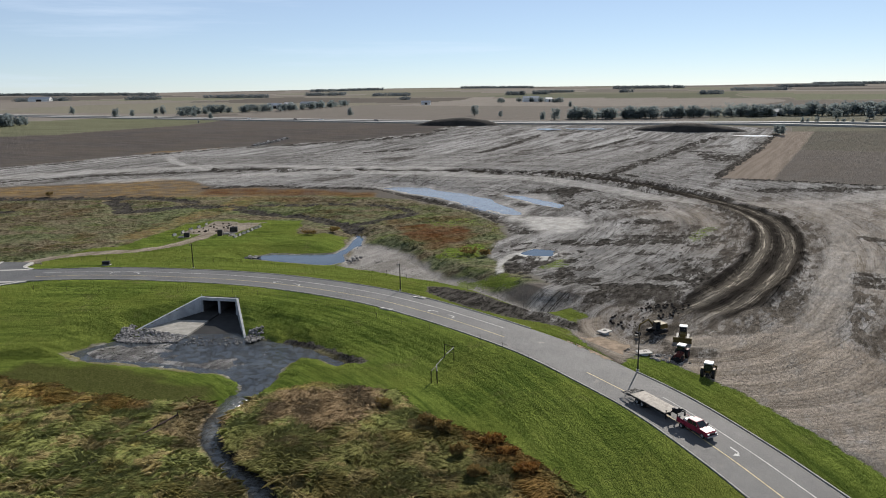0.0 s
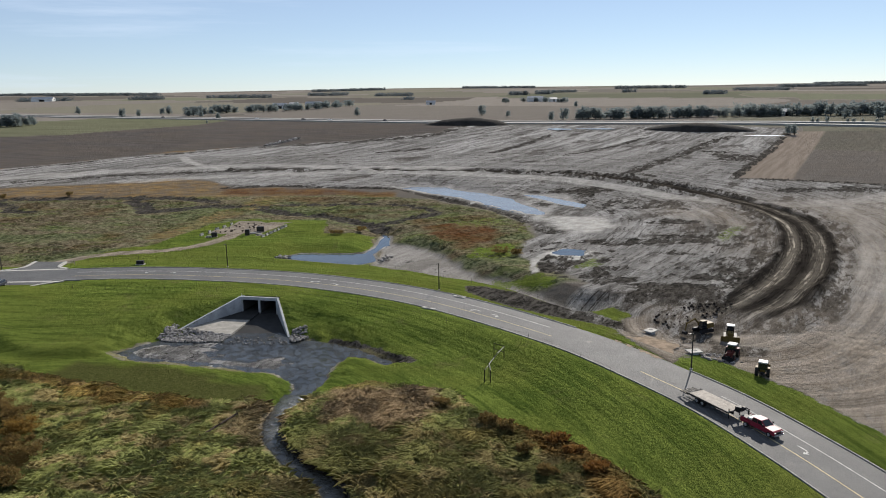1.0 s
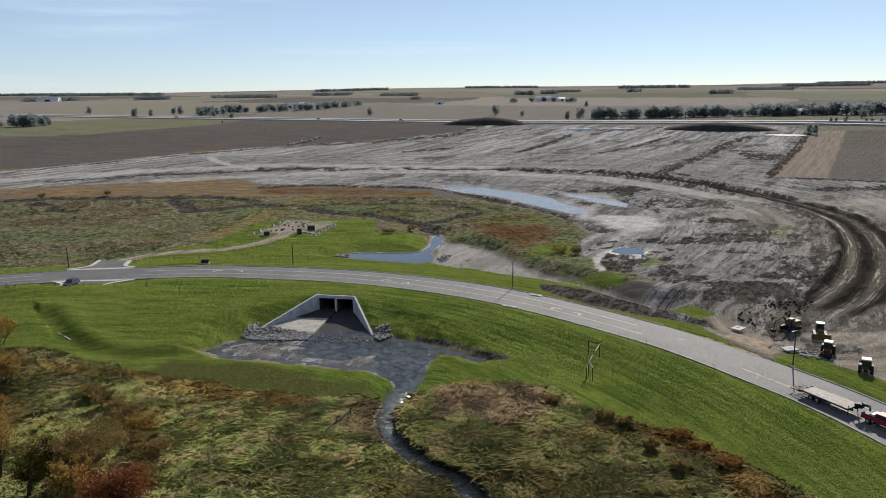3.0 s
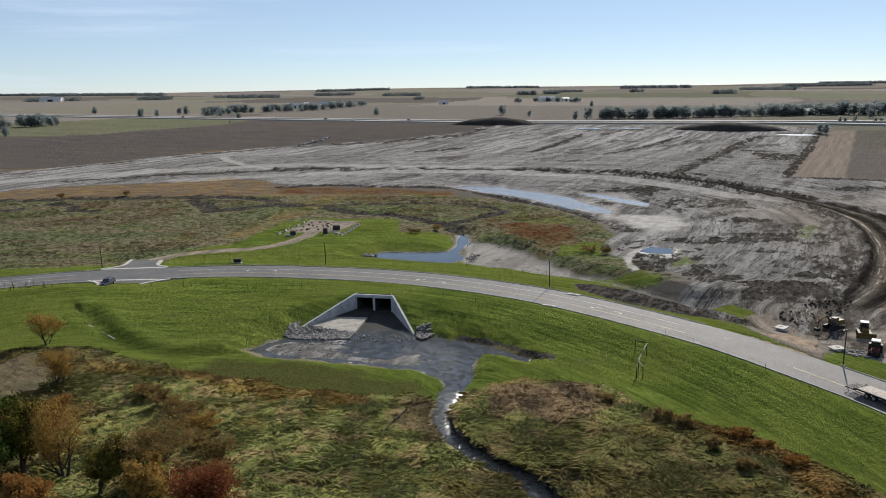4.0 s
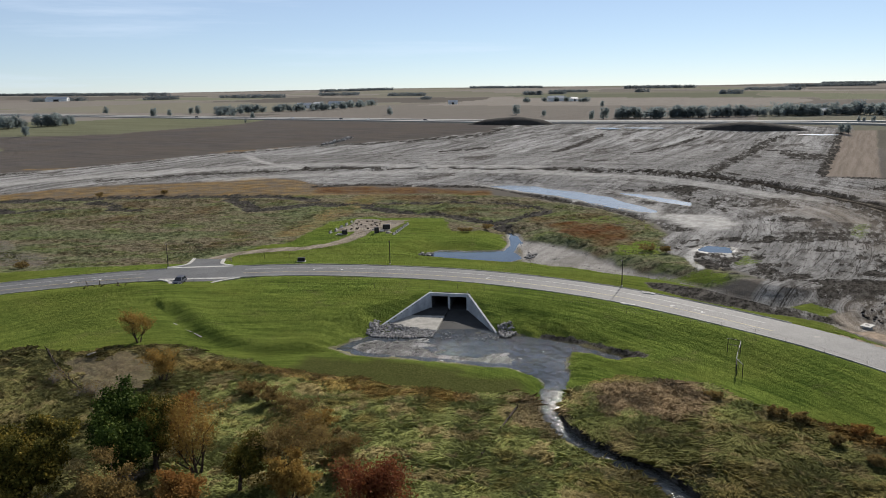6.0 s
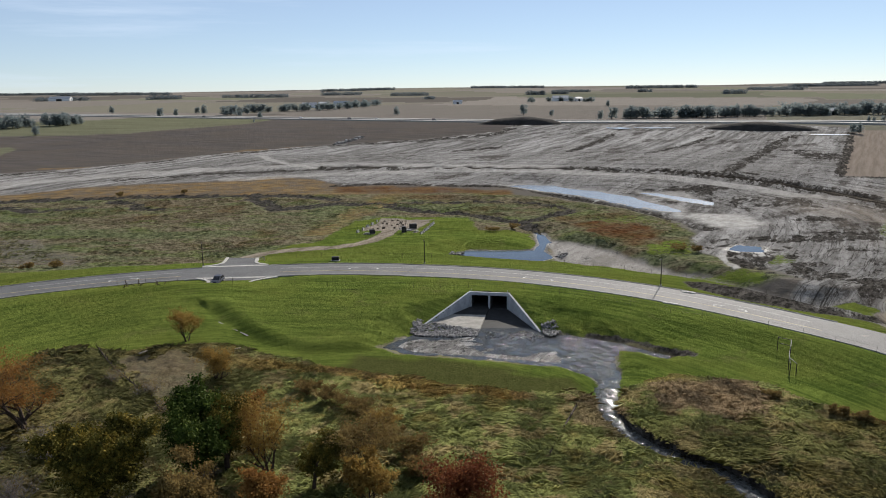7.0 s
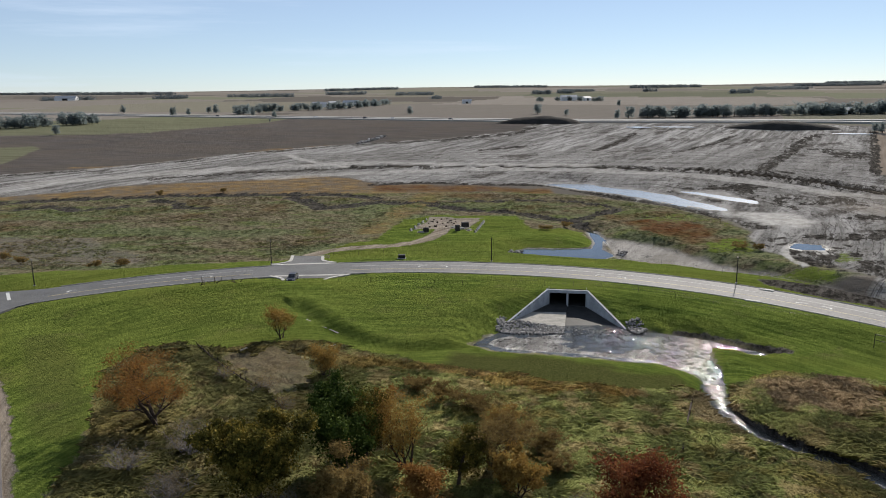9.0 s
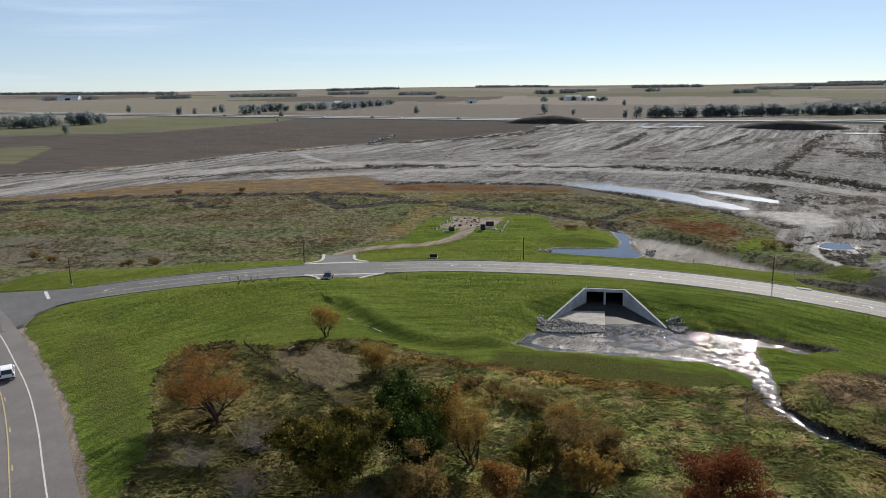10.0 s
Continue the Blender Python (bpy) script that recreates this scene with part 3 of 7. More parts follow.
    mud = m.mix(m.noise(m.mapped(p, (1.0, 0.4, 1.0), 28), 0.9, 7, 0.8, 0.4, 0.62), (0.026, 0.024, 0.021), (0.12, 0.11, 0.098))
    mud_at = m.range(m.math("ADD", zb_[1], m.math("MULTIPLY", m.math("SUBTRACT", ragged, 0.55), 1.1)), 0.42, 0.66)
    c = m.mix(mud_at, c, mud)
    crust_at = m.math("MULTIPLY", zb_[2], m.math("ADD", m.math("MULTIPLY", ragged, 1.0), 0.5), True)
    c = m.mix(crust_at, c, m.mix(n2, (0.45, 0.43, 0.4), (0.68, 0.66, 0.62)))
    gravel = m.mix(m.noise(m.mapped(ru.outputs[0], (1.0, 0.06, 1.0)), 0.38, 9, 0.72, 0.4, 0.6, warp=0.1), (0.23, 0.19, 0.15), (0.46, 0.395, 0.32))
    gravel = m.mix(m.math("MULTIPLY", n2, 0.3), gravel, (0.27, 0.22, 0.17))
    c = m.mix(m.math("MULTIPLY", alpha[1], m.noise(m.mapped(p, (1.0, 0.5, 1.0), 20), 0.25, 7, 0.75, 0.34, 0.5, (0.55, 1.0))), c, gravel)
    # ruts along the haul road
    rv = m.mapped(ru.outputs[0], (1.0, 0.035, 1.0))
    streak = m.noise(rv, 1.1, 7, 0.75, 0.49, 0.57, warp=0.12)
    tone = m.attr("tone").outputs["Fac"]
    rc = m.mix(m.math("MULTIPLY", m.math("MULTIPLY", m.math("ADD", m.math("MULTIPLY", streak, 0.75), 0.25), tone), m.noise(p, 0.4, 6, 0.75, 0.35, 0.55, (0.4, 1.0))), (0.022, 0.019, 0.017), (0.56, 0.5, 0.41))
    c = m.mix(zd[0], c, rc)
    # rough grass
    rg, rf = rough_colours(m, p)
    c = m.mix(za[1], c, rg)
    bank_at = m.attr("bank").outputs["Fac"]
    c = m.mix(m.math("MULTIPLY", bank_at, m.noise(p, 0.8, 5, 0.7, 0.3, 0.6, (0.5, 1.0))), c, m.mix(n3, (0.15, 0.14, 0.065), (0.28, 0.255, 0.125)))
    # lawn
    mow = m.noise(m.mapped(ru.outputs[0], (1.0, 0.07, 1.0)), 0.9, 6, 0.75, 0.4, 0.6)
    lw = m.mix(mow, (0.102, 0.15, 0.031), (0.225, 0.287, 0.06))
    lw = m.mix(m.math("MULTIPLY", m.noise(p, 0.045, 4, 0.6, 0.45, 0.66), 0.6), lw, (0.205, 0.225, 0.05))
    lw = m.mix(m.math("MULTIPLY", m.noise(p, 0.12, 6, 0.75, 0.55, 0.72), 0.6), lw, (0.2, 0.17, 0.08))
    lw = m.mix(m.math("MULTIPLY", m.noise(m.mapped(p, (0.5, 1.2, 1)), 0.018, 4, 0.6, 0.42, 0.62), 0.45), lw, (0.19, 0.212, 0.05))
    lw = m.mix(m.math("MULTIPLY", m.noise(m.mapped(ru.outputs[0], (1.0, 0.3, 1.0)), 1.7, 6, 0.8, 0.5, 0.7), 0.5), lw, (0.035, 0.058, 0.011))
    lw = m.mix(m.math("MULTIPLY", n3, 0.3), lw, (0.06, 0.09, 0.018))
    lw = m.mix(m.math("MULTIPLY", m.noise(m.mapped(ru.outputs[0], (1.0, 0.3, 1.0)), 0.1, 5, 0.65, 0.5, 0.64), 0.4), lw, m.mix(mow, (0.035, 0.062, 0.012), (0.085, 0.125, 0.022)))
    tuft = m.noise(p, 1.1, 6, 0.8, 0.52, 0.68)
    lw = m.mix(m.math("MULTIPLY", tuft, 0.55), lw, (0.055, 0.09, 0.016))
    lw = m.mix(m.math("MULTIPLY", m.attr("olive").outputs["Fac"], 0.9), lw, m.mix(n3, (0.06, 0.066, 0.02), (0.135, 0.135, 0.05)))
    frayed = m.range(m.math("ADD", za[0], m.math("MULTIPLY", m.math("SUBTRACT", m.noise(p, 1.0, 6, 0.75, 0.3, 0.7), 0.5), 0.7)), 0.3, 0.7)
    c = m.mix(frayed, c, lw)
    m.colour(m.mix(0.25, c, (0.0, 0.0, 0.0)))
    wetness = m.attr("wetness").outputs["Fac"]
    m.link(m.math("MULTIPLY", wetness, 0.16), m.b.inputs["Specular IOR Level"])
    m.link(m.math("SUBTRACT", 1.0, m.math("MULTIPLY", wetness, m.noise(p, 0.9, 4, to=(0.5, 0.8)))), m.b.inputs["Roughness"])
    # relief
    soft = m.math("ADD", m.math("MULTIPLY", m.noise(p, 1.6, 6, 0.8), 0.5), m.math("MULTIPLY", m.math("MULTIPLY", n2, zb_[0]), 0.6))
    lawn_h = m.math("MULTIPLY", m.noise(m.mapped(ru.outputs[0], (1.0, 0.55, 1.0)), 1.7, 6, 0.78), 0.75)
    h = m.mix(za[0], soft, lawn_h)
    h = m.mix(zd[0], h, streak)
    m.bump(h, 0.5, 0.8)
    return m.m


# ---------------------------------------------------------------- ground sheet
RED_SEDGE = [(-15, 220), (-9, 203), (-3, 193), (5, 198), (10, 209.5), (6.4, 223), (-5.7, 230.6)]
MARSH_CUTS = [([(-240, 264), (-231, 262), (-215, 268), (-208, 264), (-203, 260), (-196, 263), (-188, 268)], 2.4), ([(-181, 279), (-177, 277), (-170, 273), (-165, 263), (-158, 262)], 2.4), ([(-130, 282), (-126, 280), (-120, 272), (-113.5, 259), (-104, 263), (-96, 270), (-86, 268)], 2.8), ([(-250, 274), (-240, 278), (-221, 283.6), (-200, 287), (-179, 289.4), (-157, 290), (-134, 290), (-111, 287), (-97, 280)], 2.8), ([(-74, 262), (-60, 250), (-46, 243), (-38, 234), (-31, 228), (-27, 221)], 2.4), ([(-31, 228), (-24, 233), (-17, 241), (-11, 247), (-13, 254), (-26, 268), (-52, 270), (-84, 268)], 1.8), ([(-100, 311), (-78, 314), (-52, 308), (-28, 304), (-16, 290), (-7, 277), (10, 254), (19, 231)], 2.2)]
STRAW_PATCHES = [(-206, 401, 26, 7), (-193, 426, 22, 8), (-170, 462, 20, 12), (-146, 480, 18, 9), (-104, 416, 22, 8), (-67, 409, 9, 5), (-240, 384, 26, 6), (-70, 488, 14, 10)]


def build_ground():
    ys = [-900, -300, -120, -40, 0, 25, 40, 50, 56]
    y = 60.0
    while y < 4900:
        ys.append(y)
        y += max(0.3, y * y / (31000 if y < 140 else 44000))
    ys.append(4960.0)
    ys = np.array(ys)
    s = np.concatenate([[-6, -3.5, -2.2, -1.6, -1.3, -1.12], np.linspace(-1, 1, 820), [1.12, 1.3, 1.6, 2.2, 3.5, 6]])
    Y, S = np.meshgrid(ys, s, indexing="ij")
    X = -38.5 + S * (62 + 0.64 * np.maximum(Y, 40))
    Z = ground_z(X, Y)
    rows, cols = X.shape
    near = Y < 900

    def edge(poly, soft, jag, size, seed):
        r = region(poly, X, Y) + jag * 2 * (fbm(X, Y, size, seed, 4) - 0.5)
        return sstep(-soft, soft, r)

    d, run = along(ROAD, X, Y, 400)
    d2s = along(HIGHWAY_NEAR, X, Y, 300)[0]
    d2 = np.abs(d2s)
    site = edge(SITE, 1.2, 2.5, 9, 101)
    wet = edge(WETLAND, 1.5, 3, 12, 111)
    wet *= 1 - site
    near_side = (d > 0) & (Y < 165)                 # the culvert's side of the road
    lawn = np.where(near_side, 1.0, 0.0)
    verge = (d <= 0) & (X < 26) & (Y < 200)
    lawn = np.maximum(lawn, np.where(verge, 1 - sstep(17.5, 19.5, -d + 2.0 * (fbm(X, Y, 7, 121, 3) - 0.5)), 0))
    strip_dark = edge([(-4, 150.1), (0.5, 149), (7.1, 143.6), (13.1, 138.2), (19.3, 130.6), (23.4, 125.5), (23.7, 120.8), (19, 124), (13.6, 127.5), (8.9, 131), (4.1, 135.5), (0, 139.5), (-3.8, 144.9)], 0.6, 0.8, 4, 281)
    lawn = lawn * (1 - strip_dark * 0.95)
    right_verge = (d <= 0) & (X >= 26) & (Y < 112)
    lawn = np.maximum(lawn, np.where(right_verge, 1 - sstep(11.5, 13.0, -d + 2.4 * (fbm(X, Y, 5, 131, 3) - 0.5)), 0))
    lawn = np.maximum(lawn, edge(LAWN_PAD, 1.0, 1.5, 6, 141))
    lawn = lawn * sstep(6.2, 7.3, d2 + 1.6 * (fbm(X, Y, 3, 137, 3) - 0.5))
    entrance = sstep(-1, 1.5, region([(21, 119), (26, 104), (29.5, 108.5), (36, 118), (30, 130), (24, 128)], X, Y) + 1.6 * (fbm(X, Y, 3, 151, 3) - 0.5))
    lawn *= 1 - entrance
    rough = edge(ROUGH, 0.8, 1.6, 4, 161) * (d > 0)
    olive = edge([(-68, 114), (-54, 111), (-42, 105.5), (-33.5, 101.5), (-33, 97), (-43, 98), (-57, 102), (-71, 107)], 1.5, 2.0, 4, 163)
    lawn = np.where((d2s > 0) & (d2 > 14 + 6 * fbm(X, Y, 8, 155, 3)), 0, lawn) * (1 - rough)
    bare = sstep(-0.4, 0.8, region(POOL, X, Y) + 0.5 * sstep(104, 110, Y) + 2.1 * sstep(-31, -36, X) * sstep(124, 117, Y) * sstep(107, 111, Y) + 1.5 * (fbm(X, Y, 3, 171, 3) - 0.5))
    flat = edge(MUDFLAT, 1.0, 1.2, 5, 181)
    pondrim = sstep(-0.5, 0.8, region(POND, X, Y) + 0.8)
    smallrim = sstep(-0.5, 1.0, region(SMALL_POND, X, Y) + 2.2 + 2 * (fbm(X, Y, 3, 191, 3) - 0.5))
    worn = np.clip(bare - sstep(-0.3, 0.5, region(POOL, X, Y)), 0, 1)
    lawn *= (1 - bare) * (1 - flat) * (1 - pondrim)
    wet *= (1 - flat) * (1 - pondrim)
    wet_silt = np.maximum(sstep(0.0, 1.0, region(POOL, X, Y)), flat * 0.35)
    tilled = edge([(-106, 105), (-100, 110), (-95.5, 112.5), (-89, 106), (-87.5, 97), (-93.5, 91)], 1.2, 4.5, 4, 157)
    rough *= 1 - 0.6 * tilled
    brownland = edge([(-260, 168), (-168, 166), (-142, 172), (-150, 186), (-176, 206), (-260, 222)], 3, 6, 9, 153) * 0.6
    wet = wet * (1 - brownland)
    band = (1 - sstep(2.0, 4.5, np.abs(along(spline([(-135, 112), (-128.5, 102), (-121, 89), (-115.5, 79)], 3.0), X, Y)[0]) + 2.5 * (fbm(X, Y, 5, 159, 3) - 0.5)))
    olive = np.maximum(olive, np.clip(band, 0, 1) * 0.5)
    pad = edge(PAD, 0.6, 1.2, 4, 201)
    path = 1 - sstep(1.9, 2.6, np.abs(along(PAD_PATH, X, Y)[0]) + 0.8 * (fbm(X, Y, 2.5, 211, 3) - 0.5))
    lawn *= (1 - pad) * (1 - path)
    weeds = edge(WEEDS, 1.0, 1.5, 4, 215)
    lawn = np.maximum(lawn, weeds * 0.45)
    bog = edge(BOG, 0.8, 1.6, 3, 219)
    for patch, amount in (([(-1, 191), (9.4, 198), (11, 188), (4, 177), (-2.5, 181)], 0.85), ([(2.5, 163.5), (11.3, 162), (17, 157), (14.4, 151), (9, 157), (3, 160)], 0.8), ([(20, 167), (27, 177), (32, 179), (29, 170), (22, 162)], 0.6), ([(-6, 224), (10, 222), (16, 208), (18, 222), (8, 236), (-8, 238)], 0.45)):
        lawn = np.maximum(lawn, edge(patch, 1.5, 3, 4, 217) * amount * (1 - bog))
    shoulder = (1 - sstep(6.8, 8.0, d2 + 2.0 * (fbm(X, Y, 4, 221, 3) - 0.5))) * (Y < 400)
    # haul roads over the site
    h1 = np.maximum(*(1 - sstep(w_, w_ * 1.5, np.abs(along(ln_, X, Y)[0]) + 3 * (fbm(X, Y, 10, 231, 3) - 0.5)) for ln_, w_ in ((HAUL, 6.5), (HAUL_LOW, 4.5))))
    h2 = 1 - sstep(2.0, 4.0, np.abs(along(LOOP, X, Y)[0]) + 2 * (fbm(X, Y, 8, 241, 3) - 0.5))
    gravel = np.clip(np.maximum.reduce([pad * 0.9, tilled * 0.12, path, shoulder, entrance * 0.8, 0.8 * site * sstep(24, 36, X) * sstep(150, 122, Y + 12 * (fbm(X, Y, 10, 245, 4) - 0.5)), 0.5 * site * sstep(52, 84, X + 14 * (fbm(X, Y, 16, 243, 4) - 0.5)) * sstep(300, 230, Y)]), 0, 1)
    fork = 1 - sstep(1.5, 3.5, np.abs(along(spline([(-120, 372), (-138, 395), (-150, 412), (-163, 440)], 4.0), X, Y)[0]))
    ts, trun = along(TRACK, X, Y)
    width = np.interp(trun, [0, 20, 60, 130, 170, 230, 330], [4.5, 7.5, 8, 6.8, 5.2, 4.5, 3.8])
    rut = 1 - sstep(width * 0.75, width, np.abs(ts) + 2.5 * (fbm(X, Y, 5, 251, 3) - 0.5))
    rut = rut * sstep(0, 14, trun)
    blot = fbm(X, Y, 26, 261, 5)
    mud = site * sstep(0.57, 0.66, blot) * sstep(330, 240, Y) * sstep(95, 72, X) * 0.68
    mud = np.maximum(mud, site * (1 - sstep(4, 9, np.abs(np.abs(ts) - width) + 6 * (fbm(X, Y, 6, 271, 4) - 0.5))) * 0.6)
    mud = np.maximum(mud, flat * 0.3 * sstep(0.5, 0.65, fbm(X * 0.6 + Y * 0.4, Y, 5, 273, 3)))
    mud = np.maximum(mud, np.maximum(bog * 0.95, sstep(-12, -2, region(BOG, X, Y)) * sstep(0.46, 0.55, fbm(X, Y, 6, 344, 4)) * 0.85 * (X > 14)))
    mud = np.maximum(mud, strip_dark * 0.9)
    for ex, ey, rx, ry in ((45, 197, 24, 6), (66, 203, 16, 4), (52, 293, 24, 9), (33, 263, 13, 4), (24, 215, 9, 8), (145, 288, 26, 8), (117, 190, 4, 13), (40, 138, 15, 8), (60, 330, 30, 6), (20, 345, 40, 5), (150, 400, 14, 30), (64, 226, 10, 5), (30, 165, 8, 4), (36.5, 121, 8, 6), (38, 111.5, 6, 3), (62, 152, 5, 12), (90, 150, 6, 10)):
        q = np.hypot((X - ex) / rx, (Y - ey) / ry) + 1.1 * (fbm(X, Y, 7, 283, 4) - 0.5) + 0.5 * (fbm(X, Y, 1.8, 287, 2) - 0.5)
        mud = np.maximum(mud, site * (1 - sstep(0.65, 1.05, q)) * 0.86)
    for line, w in (([(-202, 336), (-188, 343), (-169, 351), (-149, 358), (-133, 363), (-100, 369)], 4.5), ([(-127, 537), (-100, 521), (-68, 517), (-35, 575)], 7.0), ([(-100, 500), (-60, 520), (-20, 548), (0, 590)], 5.0), ([(74, 335), (100, 376), (127, 419), (159, 474), (192, 517)], 4.0), ([(60, 420), (100, 470), (135, 520)], 2.5), ([(-45, 452), (-36, 458), (-20, 470)], 5.0), ([(20, 440), (52, 500), (70, 545)], 3.0)):
        mud = np.maximum(mud, site * (1 - sstep(w * 0.6, w * 1.3, np.abs(along(spline(line, 5.0), X, Y)[0]) + 4 * (fbm(X, Y, 6, 289, 4) - 0.5))) * 0.85)
    mud = np.maximum(mud, edge([(22, 152), (30, 134), (44, 126), (60, 132), (52, 146), (38, 150), (28, 165)], 2.5, 6, 9, 291) * sstep(0.32, 0.44, fbm(X, Y, 7, 293, 4)) * 0.95)
    ditch = 1 - sstep(1.6, 3.4, np.abs(along(np.array([[118, 320], [180, 429], [240, 537]], float), X, Y)[0]) + 2 * (fbm(X, Y, 8, 301, 3) - 0.5))
    ditch2 = 1 - sstep(1.5, 3.5, np.abs(along(np.array([[118, 318], [140, 311], [172, 297], [330, 216]], float), X, Y)[0]) + 2 * (fbm(X, Y, 8, 303, 3) - 0.5))
    mud = np.maximum(mud, np.maximum(ditch, ditch2) * 0.9)
    mud = np.maximum(mud, site * (1 - sstep(0, 6, np.abs(region(PLOUGH, X, Y) + 6) + 10 * (fbm(X, Y, 20, 321, 3) - 0.55))) * 0.8)
    bank = sstep(2.2, 1.3, np.abs(along(STREAM, X, Y)[0]) + 0.9 * (fbm(X, Y, 2.0, 91, 3) - 0.5))
    mud = np.maximum(mud, bank)
    mud = np.maximum(mud, (bare - worn) * 0.7)
    rough *= 1 - bank
    drain = 1 - sstep(0.6, 1.6, np.abs(along(spline([(-28.3, 124.3), (-23.6, 121.6), (-18.3, 117.3), (-14, 112.8)], 2.0), X, Y)[0]) + 1.2 * (fbm(X, Y, 2.5, 324, 3) - 0.5))
    mud = np.maximum(mud, drain)
    lawn = lawn * (1 - drain)
    for line, w in MARSH_CUTS:
        g_ = 1 - sstep(w * 0.8, w * 1.9, np.abs(along(spline(line, 3.0), X, Y)[0]) + 1.6 * (fbm(X, Y, 5, 323, 3) - 0.5))
        mud = np.maximum(mud, g_)
        Z = Z - 0.4 * g_
    # pale crust; its whiteness also puts the wet soil's sheen into the colour
    crust = np.maximum(edge([(23.4, 292), (38, 286), (42, 267), (31.3, 264)], 1.5, 6, 9, 331) * 0.5, edge([(24, 238), (30, 240), (39, 238), (45, 222), (35, 211), (27, 216)], 2.0, 5, 7, 341) * 1.0)
    specks = bog * sstep(0.56, 0.62, fbm(X * 0.7, Y * 0.35, 1.1, 343, 3)) * sstep(172, 178, Y + 4 * (fbm(X, Y, 4, 347, 2) - 0.5))
    ridge = 1 - sstep(0.5, 1.1, np.abs(along(spline([(12.4, 162), (12.6, 167), (14.3, 176), (17.4, 182.5), (20.8, 186)], 1.0), X, Y)[0]) + 0.8 * (fbm(X, Y, 2, 349, 2) - 0.5))
    crust = np.maximum.reduce([crust, specks * 0.8, ridge * 0.9])
    mud = mud * (1 - np.maximum(specks, ridge))
    crust = np.maximum(crust, edge([(27, 272), (34, 276), (43, 260), (37, 259)], 1.5, 3, 5, 333) * 0.7)
    crust = np.maximum(crust, edge([(18, 262), (30, 236), (42, 238), (44, 222), (36, 211), (27, 214), (20, 236)], 3, 5, 6, 335) * 0.6)
    crust = np.maximum(crust, (1 - sstep(0.5, 6, np.abs(region(FAR_POND, X, Y) - 1) + 3 * (fbm(X, Y, 5, 345, 3) - 0.5))) * 0.5)
    crust = np.maximum.reduce([crust, flat * 0.08, h1 * 0.45, h2 * 0.4, fork * 0.6])
    mud = mud * (1 - 0.8 * np.maximum(h1, h2))
    dirt = np.maximum.reduce([site, bare, flat * 0.4, pondrim, pad])
    plough = edge(PLOUGH, 1.5, 2.0, 25, 351)
    brown = edge(FIELD_BROWN, 1.0, 1.0, 20, 361)
    crop = np.maximum(edge(CROP, 1.5, 2.0, 25, 371), edge([(-371, 502), (-350, 505), (-339, 492), (-325, 440), (-314, 405), (-420, 420)], 1.5, 2.0, 12, 373))
    tan = edge(FIELD_TAN, 1.0, 1.0, 20, 381)
    orange = edge(ORANGE, 2.0, 5, 14, 391)
    orange = np.maximum(orange, (1 - sstep(2, 7, np.abs(along(np.array([[-92, 213], [-86, 240], [-80, 262], [-75, 285]], float), X, Y)[0]) + 6 * (fbm(X, Y, 8, 395, 3) - 0.5))) * wet * 0.8)
    for ox, oy, rx, ry in STRAW_PATCHES:
        orange = np.maximum(orange, 0.85 * sstep(1.1, 0.7, np.hypot((X - ox) / rx, (Y - oy) / ry) + 0.9 * (fbm(X, Y, 8, 397, 3) - 0.5)))
    red = np.maximum.reduce([edge(RED_SEDGE, 2.0, 4, 6, 401), tilled * 0.5, pad * 0.3])
    red = np.maximum(red, edge([(-100, 311), (-76, 308), (-51, 301), (-30, 293), (-29, 285), (-50, 289), (-73, 292), (-96, 294)], 2, 4, 9, 403) * 0.8)
    # far fields: long blocks, each of one crop
    U, V = X * 0.9 - Y * 0.42, X * 0.42 + Y * 0.9
    fu, fv = np.floor(U / 620 + 0.4 * lattice(U * 0 + V / 700, V / 700, 7)), np.floor(V / 480 + 0.3 * np.floor(U / 620))
    far_field = np.clip((lattice(fu * 1.0 + 0.001, fv * 1.0 + 0.001, 17) - 0.5) * 1.5 + 0.5, 0, 1)
    sets = {
        "za": (lawn, rough, wet, orange * (1 - lawn)),
        "zb": (dirt, mud * (1 - lawn), crust * (1 - lawn), gravel * (1 - lawn) * (1 - 0.9 * np.clip(mud, 0, 1) * site)),
        "zc": (np.maximum.reduce([plough, brownland, brown * 0.55, tilled]), crop, tan, far_field),
        "zd": (rut * (1 - lawn), np.where(lawn > 0.3, np.hypot(X + 72, Y - 60), ts), np.where(lawn > 0.3, 95 * np.arctan2(X + 72, Y - 60), trun), red * (1 - lawn)),
    }
    me = bpy.data.meshes.new("ground")
    idx = np.arange(rows * cols).reshape(rows, cols)
    quads = np.stack([idx[:-1, :-1], idx[:-1, 1:], idx[1:, 1:], idx[1:, :-1]], -1).reshape(-1, 4)
    cx, cy = X.ravel()[quads].mean(1), Y.ravel()[quads].mean(1)
    quads = quads[region(APRON_HOLE, cx, cy) < 0]
    co = np.stack([X, Y, Z], -1).reshape(-1, 3)
    me.vertices.add(len(co))
    me.vertices.foreach_set("co", co.ravel())
    me.loops.add(quads.size)
    me.loops.foreach_set("vertex_index", quads.ravel())
    me.polygons.add(len(quads))
    me.polygons.foreach_set("loop_start", np.arange(len(quads)) * 4)
    me.polygons.foreach_set("use_smooth", np.ones(len(quads), bool))
    for name, chans in sets.items():
        a = me.attributes.new(name, "FLOAT_COLOR", "POINT")
        a.data.foreach_set("color", np.stack(chans, -1).astype(np.float32).ravel())
    a = me.attributes.new("olive", "FLOAT", "POINT")
    a.data.foreach_set("value", olive.astype(np.float32).ravel())
    a = me.attributes.new("bank", "FLOAT", "POINT")
    a.data.foreach_set("value", (worn * (1 - bank)).astype(np.float32).ravel())
